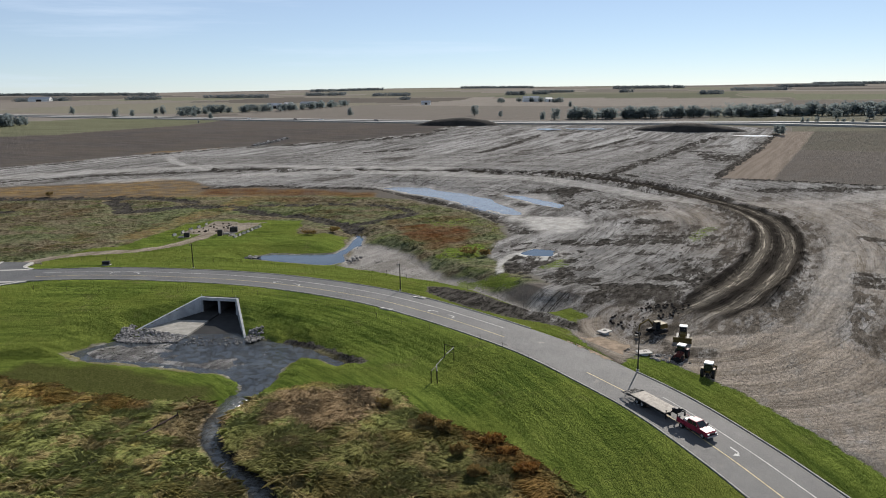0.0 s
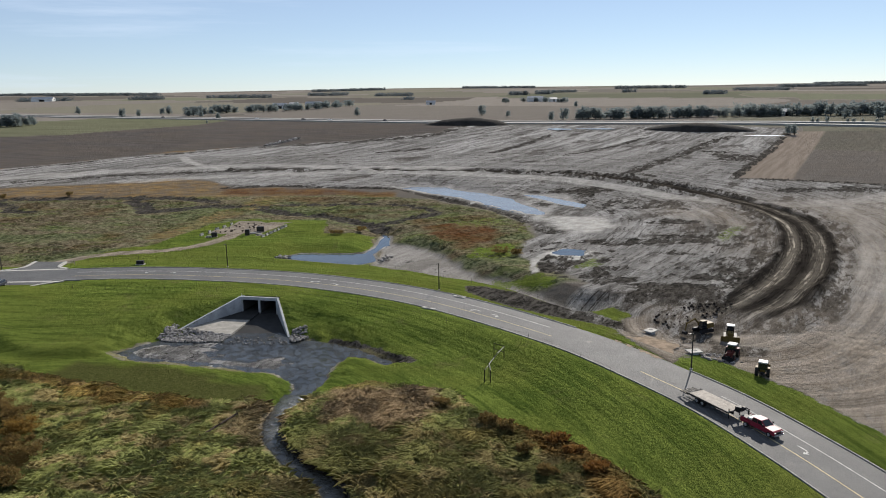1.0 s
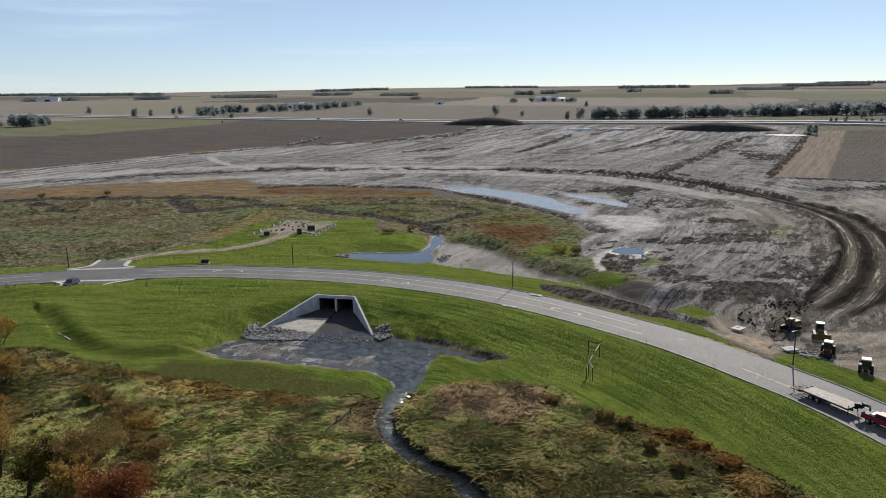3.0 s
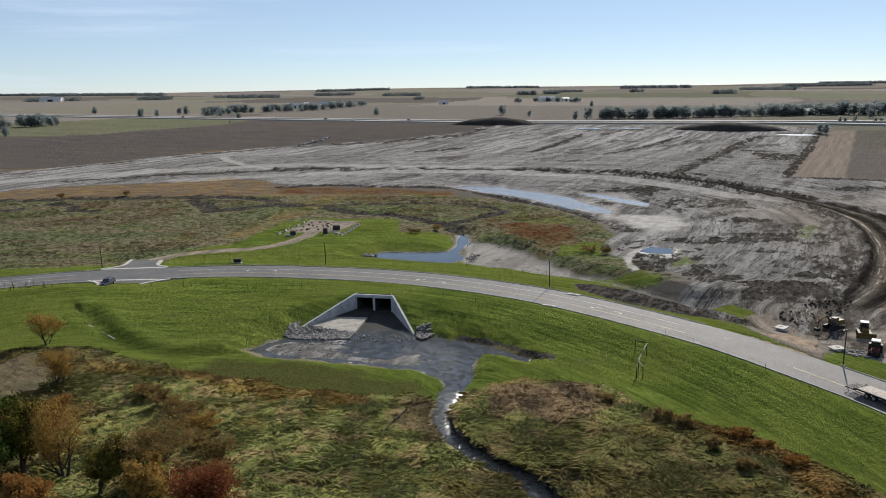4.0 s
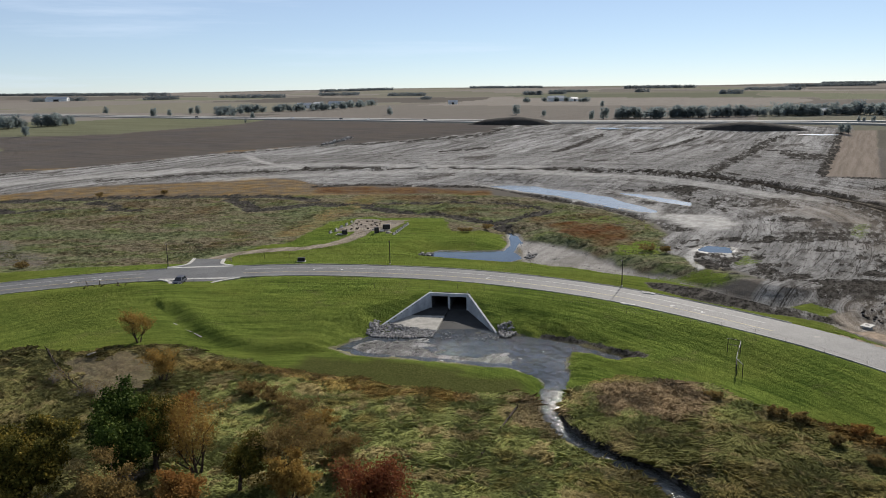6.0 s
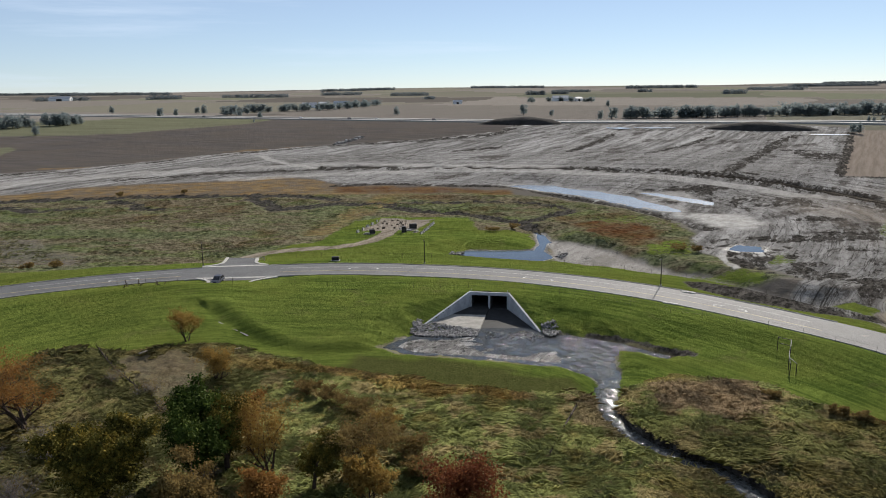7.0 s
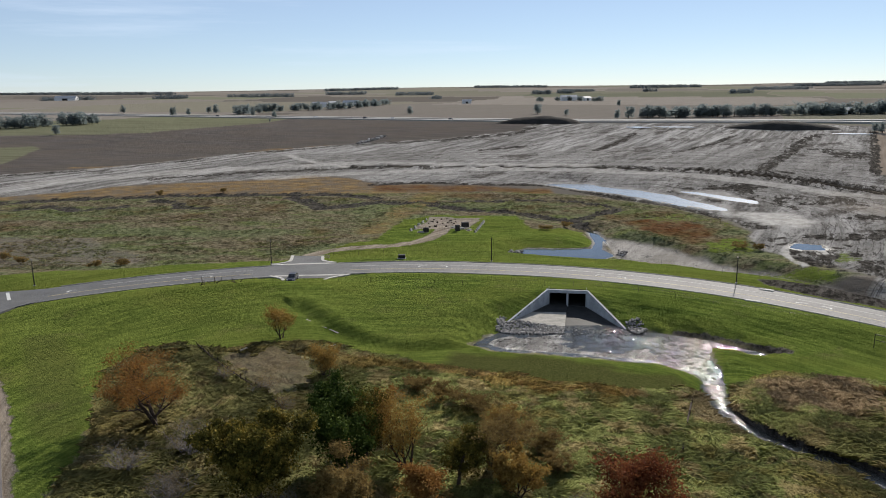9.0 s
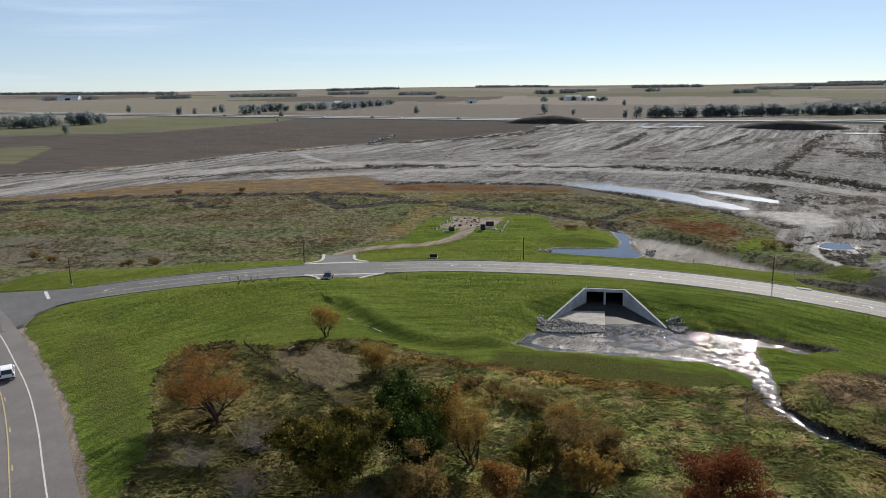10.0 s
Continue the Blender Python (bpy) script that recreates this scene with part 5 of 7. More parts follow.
def tree_builds(seed, height, spread, leaves, leaf_size, stems=1, bare=0.25, low=0.22):
    """Wood and leaf builds of a tree: limbs that fork three times, leaves in clumps at the twigs."""
    rnd = random.Random(seed)
    wood = Build()
    tips = []

    def limb(p, d, length, r, level):
        n = 4
        pts, rads = [p], [r]
        for i in range(n):
            d = (d + Vector((rnd.uniform(-1, 1), rnd.uniform(-1, 1), rnd.uniform(-0.4, 0.7))) * 0.22).normalized()
            p = p + d * length / n
            pts.append(p)
            rads.append(r * (1 - 0.62 * (i + 1) / n))
        wood.tube(pts, rads, 6 if level < 2 else 4, False)
        if level >= 2:
            tips.extend(pts[2:])
        if level < 3:
            for k in range(rnd.randint(4, 5) if level else rnd.randint(5, 7)):
                i = rnd.randint(2, n) if level else rnd.randint(1, n)
                az = rnd.uniform(0, 2 * math.pi)
                out = Vector((math.cos(az), math.sin(az), rnd.uniform(0.15, 0.75)))
                nd = (d * 0.45 + out).normalized()
                limb(pts[i], nd, length * rnd.uniform(0.5, 0.72), rads[i] * 0.62, level + 1)

    for s in range(stems):
        a = rnd.uniform(0, 6.3)
        off = 0.0 if stems == 1 else 0.25
        lean = Vector((math.cos(a) * (0.12 if stems == 1 else 0.5), math.sin(a) * (0.12 if stems == 1 else 0.5), 1)).normalized()
        limb(Vector((math.cos(a) * off, math.sin(a) * off, -0.2)), lean, height * 0.5, height * 0.042 / math.sqrt(stems), 0)
    v = np.array(wood.v)
    # fit to the wanted height and width
    kz = height / v[:, 2].max()
    kr = spread / 2 / np.percentile(np.hypot(v[:, 0], v[:, 1]), 98)
    t = np.clip(v[:, 2] / (0.35 * v[:, 2].max()), 0, 1)
    v[:, 0] *= 1 + (kr - 1) * t
    v[:, 1] *= 1 + (kr - 1) * t
    v[:, 2] *= kz
    wood.v = [tuple(p) for p in v]
    tp = np.array([tuple(p) for p in tips])
    t = np.clip(tp[:, 2] / (0.35 * tp[:, 2].max()), 0, 1)
    tp = tp * np.stack([1 + (kr - 1) * t, 1 + (kr - 1) * t, np.full(len(tp), kz)], 1)
    tp = tp[tp[:, 2] > low * height]
    g = np.random.default_rng(seed)
    keep = g.random(len(tp)) > bare
    tp = tp[keep] if keep.any() else tp
    c = tp[g.integers(0, len(tp), leaves)] + g.normal(0, 0.34 * height / 9, (leaves, 3)) * (1, 1, 0.8)
    # part of the leaves fill the crown's round
    q = g.normal(size=(leaves, 3))
    q *= (g.uniform(0.25, 1.0, leaves) ** 0.5 / np.linalg.norm(q, axis=1))[:, None]
    ball = q * (spread * 0.46, spread * 0.46, height * (0.5 - low * 0.4)) + (tp[:, 0].mean(), tp[:, 1].mean(), height * (0.52 + low * 0.35))
    gap = np.array([noise.noise(Vector(v) * (2.2 / height * 3.0) + Vector((seed, 0, 0))) for v in ball]) if leaves else np.zeros(0)
    use = (g.random(leaves) < 0.16 * (1 - bare)) & (gap > 0.05)
    c = np.where(use[:, None], ball, c)
    a = g.normal(size=(leaves, 3))
    a /= np.linalg.norm(a, axis=1)[:, None]
    b = np.cross(a, g.normal(size=(leaves, 3)))
    b /= np.linalg.norm(b, axis=1)[:, None]
    s = leaf_size * g.uniform(0.6, 1.3, (leaves, 1))
    quad = np.stack([c - a * s, c - b * s * 0.55, c + a * s, c + b * s * 0.55], 1).reshape(-1, 3)
    crown = Build()
    crown.v = [tuple(p) for p in quad]
    crown.f = [(4 * i, 4 * i + 1, 4 * i + 2, 4 * i + 3) for i in range(leaves)]
    return wood, crown


def tree(x, y, seed, height, spread, kind, leaves, label, name="tree", leaf_size=0.17, stems=1, bare=0.25, low=0.22, wood_mat=None, z=None):
    wood, crown = tree_builds(seed, height * 0.94, spread * 1.02, int(leaves * 3.6), leaf_size * 0.75, stems, bare, low)
    top = empty(name, pose(x, y, gz(x, y) if z is None else z), label, name)
    part("trunk", wood, wood_mat or MAT_BARK, top)
    if leaves > 0:
        part("crown", crown, LEAF[kind], top)
    return top


tree(-104.4, 81, 11, 10.2, 13.5, "russet", 4200, "half-bare russet tree with a wide open crown", leaf_size=0.12, stems=2, bare=0.1, low=0.36)
tree(-97, 115.6, 12, 6.6, 5.4, "orange", 1500, "small orange-leaved tree with a forked trunk", leaf_size=0.13, stems=3, bare=0.1, low=0.3)
tree(-87.6, 100.0, 13, 5.8, 5.4, "orange", 1700, "small orange-brown tree with bare limbs", leaf_size=0.13, stems=3, bare=0.15, low=0.3)
tree(-82, 73.0, 14, 11.0, 8.6, "green", 12000, "dense dark green tree among autumn trees", leaf_size=0.23, bare=0.05, low=0.1)
tree(-78.9, 75.5, 15, 9.6, 4.6, "gold", 3600, "slim yellow-green tree beside a dark green one", bare=0.1, low=0.15)
tree(-88.8, 66.5, 16, 9.4, 10.5, "gold", 17000, "broad yellowing tree with a dark dense crown", leaf_size=0.22, bare=0.05, low=0.1)
tree(-77.7, 79.8, 17, 8.0, 4.6, "russet", 1300, "thin brown tree, mostly bare", bare=0.4)
tree(-74.1, 75, 18, 9.8, 6.8, "orange", 1900, "orange-brown tree with a loose crown", leaf_size=0.14, stems=3, bare=0.1, low=0.2)
tree(-64.7, 75.3, 19, 8.6, 9.6, "brown", 3200, "spreading brown tree, half bare", leaf_size=0.13, stems=4, bare=0.15, low=0.2)
tree(-68.5, 71.5, 20, 6.8, 6.2, "gold", 3400, "yellow-green tree among brown thicket", bare=0.08, low=0.1)
tree(-62.5, 68.5, 21, 5.6, 6.0, "orange", 3000, "low orange-brown tree with several stems", stems=3, bare=0.15, low=0.1)
tree(-71.5, 66, 22, 7.0, 6.5, "russet", 3300, "russet tree in the thicket", bare=0.15, low=0.1)
tree(-52.2, 57.0, 23, 10.9, 8.6, "red", 6500, "tall dark red leaved tree with several stems", stems=3, bare=0.05, low=0.15)
tree(-80, 66, 24, 8.0, 7.0, "brown", 3200, "brown tree deep in the thicket", bare=0.2, low=0.1)
for k, (x, y, h, s, kind) in enumerate(((-58.5, 79, 2.8, 5.4, "brown"), (-66, 90.5, 3.0, 6.0, "brown"), (-70, 94.5, 2.6, 5.2, "brown"), (-63, 86.5, 3.0, 5.6, "orange"), (-73.5, 98.5, 2.4, 5.0, "brown"), (-61, 82.5, 2.2, 4.5, "brown"), (-57, 75, 2.2, 4, "brown"), (-2.5, 88.5, 1.8, 2.6, "brown"), (5.6, 83.2, 1.3, 3.0, "russet"), (8.6, 76.5, 1.4, 3.2, "russet"), (7.2, 80, 1.2, 2.6, "russet"), (-0.2, 86.5, 1.7, 2.2, "brown"), (1.2, 81, 1.5, 2.2, "brown"), (3.2, 75.5, 1.4, 2.4, "brown"), (-9, 94.5, 1.3, 2.6, "brown"))):
    tree(x, y, 40 + k, h, s, kind, 1500, "dense low bush with dry brown leaves" if kind == "brown" else "low bush with rusty leaves", "bush", 0.13, 4, 0.0, 0.05)
for k, (x, y, h, s) in enumerate(((-99, 74.5, 5.0, 8.5), (-104, 70, 4.2, 7.5), (-95, 79, 3.2, 5), (-81, 72.5, 4.0, 6), (-94.5, 93, 2.6, 5.0), (-101, 97, 2.2, 4.5), (-91, 88.5, 2.4, 4), (-87, 63, 4.5, 7), (-76, 62, 4.0, 7), (-66, 62, 3.6, 6.5), (-55, 66, 2.8, 5), (-97, 65, 4.4, 7))):
    tree(x, y, 60 + k, h, s, "brown", 160, "leafless grey thicket of thin twigs", "shrub", 0.1, 9, 0.0, 0.1, MAT_TWIG)


# ---------------------------------------------------------------- grass
def tussock_material(name, colours, vary):
    m = Mat(name, 0.9, 0, 0.05)
    p = m.pos()
    c, f = colours(m, p)
    r = m.island()
    c = m.mix(m.math("MULTIPLY", m.range(r, 0.35, 1.0), vary), c, m.mix(r, (0.3, 0.24, 0.12), (0.05, 0.048, 0.02)))
    m.colour(c)
    tr = m.node("ShaderNodeBsdfTranslucent")
    m.link(c, tr.inputs["Color"])
    mx = m.node("ShaderNodeMixShader", Fac=0.52)
    m.link(m.b.outputs[0], mx.inputs[1])
    m.link(tr.outputs[0], mx.inputs[2])
    m.link(mx.outputs[0], m.t.nodes["Material Output"].inputs["Surface"])
    return m.m


def blades(name, label, X, Y, blade_n, length, width, lean, mat, seed, combed=0.0):
    """Leaning blades round each plan point, joined into one mesh."""
    g = np.random.default_rng(seed)
    Z = ground_z(X, Y)
    n = len(X)
    base = np.repeat(np.stack([X, Y, Z], 1), blade_n, 0)
    k = n * blade_n
    base[:, :2] += g.normal(0, 0.22, (k, 2))
    L = np.repeat(np.broadcast_to(length, (n,)), blade_n) * g.uniform(0.6, 1.25, k)
    az = g.uniform(0, 2 * np.pi, k)
    comb = np.repeat(2 * np.pi * fbm(X, Y, 9, seed + 3, 2) * 2.5, blade_n)
    az = np.where(g.random(k) < combed, comb + g.normal(0, 0.5, k), az)
    dirx, diry = np.cos(az), np.sin(az)
    le = lean * g.uniform(0.4, 1.4, k)
    w = width * g.uniform(0.6, 1.4, k)
    mid = base + np.stack([dirx * le * L * 0.4, diry * le * L * 0.4, L * 0.55], 1)
    tip = base + np.stack([dirx * le * L, diry * le * L, L * (0.75 - 0.25 * np.clip(le, 0, 1.5))], 1)
    side = np.stack([-diry * w, dirx * w, np.zeros(k)], 1)
    base[:, 2] -= 0.06
    v = np.stack([base - side, base + side, mid + side, tip, mid - side], 1).reshape(-1, 3)
    i = np.arange(k)[:, None] * 5
    me = bpy.data.meshes.new(name)
    me.vertices.add(len(v))
    me.vertices.foreach_set("co", v.ravel())
    loops = (i + np.array([0, 1, 2, 3, 4])).ravel()
    me.loops.add(len(loops))
    me.loops.foreach_set("vertex_index", loops)
    me.polygons.add(k)
    me.polygons.foreach_set("loop_start", np.arange(k) * 5)
    me.update(calc_edges=True)
    me.materials.append(mat)
    zone = np.stack([*rough_zones(X, Y), np.ones(n)], -1)
    at_ = me.attributes.new("ze", "FLOAT_COLOR", "POINT")
    at_.data.foreach_set("color", np.repeat(zone, blade_n * 5, 0).astype(np.float32).ravel())
    return tagged(new(name, me), label, "grass", kind="stuff")


def scatter(poly, count, seed, keep=None):
    g = np.random.default_rng(seed)
    p = np.array(poly)
    x, y = g.uniform(p[:, 0].min(), p[:, 0].max(), count * 3), g.uniform(p[:, 1].min(), p[:, 1].max(), count * 3)
    ok = region(poly, x, y) > 0
    if keep is not None:
        ok &= keep(x, y)
    return x[ok][:count], y[ok][:count]


MAT_TUSSOCK = tussock_material("matted grass", rough_colours, 0.32)
GRASS_AREA = [(-106, 58), (-109, 66), (-110, 74), (-115, 88), (-119, 100), (-117, 109), (-110, 109.5), (-104, 108), (-100, 112), (-94, 115), (-87, 114.5), (-77, 110.5), (-64, 105), (-53, 100), (-43, 97.3), (-33, 97.5), (-25.3, 100.5), (-19.3, 103.5), (-7.3, 100), (-3.9, 93), (1, 88), (8, 82), (13, 73), (20, 58)]
gx, gy = scatter(GRASS_AREA, 56000, 5, lambda x, y: (np.abs(along(STREAM, x, y)[0] + 0.6) > 1.5 + 0.7 * fbm(x, y, 1.5, 781, 2)) & (region(POOL, x, y) < -0.8) & (region([(-106, 105), (-100, 110), (-95.5, 112.5), (-89, 106), (-87.5, 97), (-93.5, 91)], x, y) < 6 * (fbm(x, y, 2.2, 779, 3) - 0.42)))
gl = 0.5 + 0.5 * sstep(0.45, 0.65, fbm(gx, gy, 6, 777, 3))
blades("matted_grass", "matted straw-coloured and green autumn grass", gx, gy, 7, gl * 0.78, 0.032, 1.85, MAT_TUSSOCK, 9, 0.85)
MAT_MARSH = tussock_material("marsh grass", marsh_colours, 0.35)
MARSH_AREA = [(-260, 272), (-245, 280), (-200, 286), (-157, 288), (-112, 284), (-96, 276), (-50, 284), (-30.5, 282), (2.7, 255), (17, 228), (16, 205), (10, 180), (0, 175), (-14, 206), (-30, 222), (-44, 240), (-84, 242), (-102, 193), (-115, 176), (-160, 160), (-200, 170)]
def open_marsh(x, y):
    clear = (region(ORANGE, x, y) < -1) & (region(RED_SEDGE, x, y) < 0)
    for pts, w in MARSH_CUTS:
        clear &= np.abs(along(spline(pts, 3.0), x, y)[0] + w * 0.4) > w * 1.7
    return clear


gx, gy = scatter(MARSH_AREA, 14000, 6, open_marsh)
blades("marsh_grass", "grey-green and rusty marsh grass", gx, gy, 5, 0.16 + 0.34 * sstep(0.5, 0.65, fbm(gx, gy, 9, 778, 3)), 0.1, 1.4, MAT_MARSH, 10)


# ---------------------------------------------------------------- vehicle materials
def car_paint(name, col):
    m = Mat(name, 0.5, 0.0, 0.22)
    m.b.inputs["Coat Weight"].default_value = 0.04
    m.colour(m.mix(m.noise(m.obj(), 1.5, 4, 0.6, 0.45, 0.75, (0, 0.35)), col, tuple(c * 0.6 + 0.05 for c in col)))
    return m.m


MAT_RED = car_paint("red paint", (0.2, 0.012, 0.03))
MAT_SILVER = car_paint("silver white paint", (0.7, 0.71, 0.74))
MAT_DARKCAR = car_paint("dark blue paint", (0.025, 0.03, 0.045))
# yellow darkened all over to imitate the machines' backlit sides
MAT_YELLOWPAINT = plain("worn yellow paint dark for backlight", (0.13, 0.09, 0.028), 0.6, vary=0.3, scale=2)
MAT_REDMACHINE = plain("worn red paint", (0.09, 0.02, 0.016), 0.6, vary=0.3, scale=2)
MAT_PALEROOF = plain("white cab roof", (0.55, 0.55, 0.52), 0.5, vary=0.15, scale=2)
MAT_BLACK = plain("black steel", (0.02, 0.02, 0.022), 0.6, vary=0.3, scale=3)
MAT_RUBBER = plain("tyre rubber", (0.022, 0.021, 0.02), 0.85, vary=0.3, scale=4)
MAT_STEEL = plain("galvanised steel", (0.4, 0.41, 0.42), 0.45, 0.7, vary=0.2, scale=3)
MAT_DARKPOLE = plain("dark bronze pole", (0.045, 0.04, 0.035), 0.5, vary=0.2, scale=2)
MAT_PLANK = plain("weathered grey planks", (0.42, 0.38, 0.33), 0.85, vary=0.3, scale=2.5, bump=0.01)
MAT_TIMBER = plain("pale timber", (0.5, 0.42, 0.32), 0.85, vary=0.25, scale=2)
MAT_LAMP = plain("lamp lens", (0.8, 0.8, 0.78), 0.15, vary=0.05)
MAT_GLASS = Mat("tinted window glass", 0.05, 0, 0.6).colour((0.012, 0.015, 0.018)).m


def wheel(parent, x, y, r, w, rim_mat=None):
    m = pose(x, y, r, 90, 0, 0)
    b = Build()
    b.lathe([(r * 0.6, -w / 2), (r * 0.93, -w / 2), (r, -w * 0.3), (r, w * 0.3), (r * 0.93, w / 2), (r * 0.6, w / 2)], m, 20)
    t = part("wheel", b, MAT_RUBBER, parent)
    b = Build()
    b.lathe([(r * 0.58, -w * 0.52), (r * 0.2, -w * 0.42), (r * 0.2, w * 0.42), (r * 0.58, w * 0.52)], m, 14)
    part("rim", b, rim_mat or MAT_STEEL, t)


def panel(name, pts, mat, parent, thick=0.02, label=""):
    """A flat plate from corner points, given some thickness."""
    b = Build()
    p = [Vector(q) for q in pts]
    n = (p[1] - p[0]).cross(p[2] - p[0]).normalized() * thick
    k = len(p)
    b.v = [tuple(q) for q in p] + [tuple(q + n) for q in p]
    b.f = [tuple(reversed(range(k))), tuple(range(k, 2 * k))] + [(i, (i + 1) % k, k + (i + 1) % k, k + i) for i in range(k)]
    return part(name, b, mat, parent, label)


def boxpart(name, x, y, z, sx, sy, sz, mat, parent, taper=1.0, bevel=0.03, label=""):
    b = Build()
    b.box(x, y, z, sx, sy, sz, taper)
    return part(name, b, mat, parent, label, bevel=bevel)


def pickup(m, paint, label):
    top = empty("pickup_truck", m, label, "truck")
    b = Build()
    b.side_shape([(-3.1, 0.5), (-3.1, 1.25), (-1.05, 1.27), (1.25, 1.27), (2.75, 1.17), (3.05, 1.0), (3.1, 0.52)], 0.98)
    body = part("body", b, paint, top, bevel=0.07)
    b = Build()
    b.side_shape([(-1.1, 1.24), (-0.95, 1.9), (0.55, 1.93), (1.4, 1.26)], 0.9, None, 0.14, 1.6)
    part("cab", b, paint, top, bevel=0.06)
    panel("windscreen", [(1.36, -0.74, 1.3), (1.36, 0.74, 1.3), (0.64, 0.64, 1.86), (0.64, -0.64, 1.86)], MAT_GLASS, top, 0.015)
    panel("rear_window", [(-1.08, 0.7, 1.36), (-1.08, -0.7, 1.36), (-0.99, -0.62, 1.82), (-0.99, 0.62, 1.82)], MAT_GLASS, top, 0.015)
    for s in (-1, 1):
        for x0, x1 in ((-0.9, -0.05), (0.05, 0.95)):
            pts = [(x0, s * 0.9, 1.3), (x1, s * 0.9, 1.3), (min(x1, 0.55), s * 0.785, 1.82), (x0, s * 0.785, 1.82)]
            panel("side_window", pts if s < 0 else pts[::-1], MAT_GLASS, top, 0.012)
        boxpart("mirror", 1.1, s * 1.12, 1.3, 0.12, 0.24, 0.3, MAT_BLACK, top)
        boxpart("headlight", 3.04, s * 0.72, 0.82, 0.12, 0.36, 0.2, MAT_LAMP, top, label="clear headlight")
        boxpart("bed_side", -2.1, s * 0.93, 1.24, 1.98, 0.1, 0.1, paint, top)
        wheel(top, 2.1, s * 0.86, 0.42, 0.28)
        wheel(top, -1.85, s * 0.84, 0.42, 0.28)
        wheel(top, -1.85, s * 1.13, 0.42, 0.24)
        boxpart("fender", -1.85, s * 1.1, 0.86, 1.1, 0.34, 0.16, paint, top, 0.85)
    boxpart("grille", 3.09, 0, 0.72, 0.06, 1.0, 0.34, MAT_BLACK, top)
    boxpart("bumper", 3.16, 0, 0.46, 0.16, 1.9, 0.22, MAT_STEEL, top, label="chrome front bumper")
    boxpart("bumper", -3.18, 0, 0.48, 0.14, 1.85, 0.2, MAT_STEEL, top, label="steel rear bumper")
    boxpart("bed_floor", -2.1, 0, 1.26, 1.9, 1.7, 0.02, MAT_BLACK, top, bevel=0)
    boxpart("toolbox", -1.45, 0, 1.28, 0.6, 1.7, 0.3, MAT_PALEROOF, top, label="white box across the truck bed")
    return top


def trailer(m):
    top = empty("gooseneck_trailer", m, "flatbed gooseneck trailer with weathered plank deck and black frame", "trailer")
    for k in range(9):
        boxpart("plank", 0.2, -1.05 + k * 0.2625, 0.95, 6.6, 0.25, 0.06, MAT_PLANK, top, bevel=0)
    for s in (-1, 1):
        boxpart("side_rail", 0.0, s * 1.22, 0.78, 7.4, 0.1, 0.2, MAT_BLACK, top)
        boxpart("beam", 0.0, s * 0.5, 0.6, 7.6, 0.12, 0.32, MAT_BLACK, top)
        for x in (-1.9, -0.9):
            wheel(top, x, s * 1.0, 0.38, 0.24)
            wheel(top, x, s * 0.73, 0.38, 0.24)
        b = Build()
        b.tube([(3.6, s * 0.5, 0.85), (4.3, s * 0.42, 1.75), (5.6, s * 0.16, 1.85)], [0.09, 0.09, 0.08], 6)
        part("gooseneck", b, MAT_BLACK, top)
        b = Build()
        b.tube([(3.45, s * 0.95, 0.05), (3.45, s * 0.95, 1.35)], [0.06, 0.06], 6)
        part("landing_leg", b, MAT_BLACK, top)
        # tail ramps, laid back
        b = Build()
        for k in range(6):
            b.box(-4.9 + k * 0.26, s * 0.66, 0.0, 0.06, 0.95, 0.05, 1, 0, pose(0, 0, 0.62 + 0.05 * k))
        b.box(-4.2, s * 0.25, 0.58, 1.6, 0.07, 0.12)
        b.box(-4.2, s * 1.1, 0.58, 1.6, 0.07, 0.12)
        part("ramp", b, MAT_BLACK, top)
    panel("dovetail", [(-3.1, 1.2, 0.99), (-3.1, -1.2, 0.99), (-3.75, -1.2, 0.72), (-3.75, 1.2, 0.72)][::-1], MAT_BLACK, top, 0.04)
    boxpart("tool_tray", 4.25, 0, 1.25, 0.9, 0.75, 0.45, MAT_BLACK, top)
    boxpart("winch", 4.9, 0.0, 1.75, 0.5, 0.35, 0.25, MAT_BLACK, top)
    boxpart("hitch", 5.65, 0, 1.25, 0.18, 0.18, 0.6, MAT_BLACK, top)
    return top


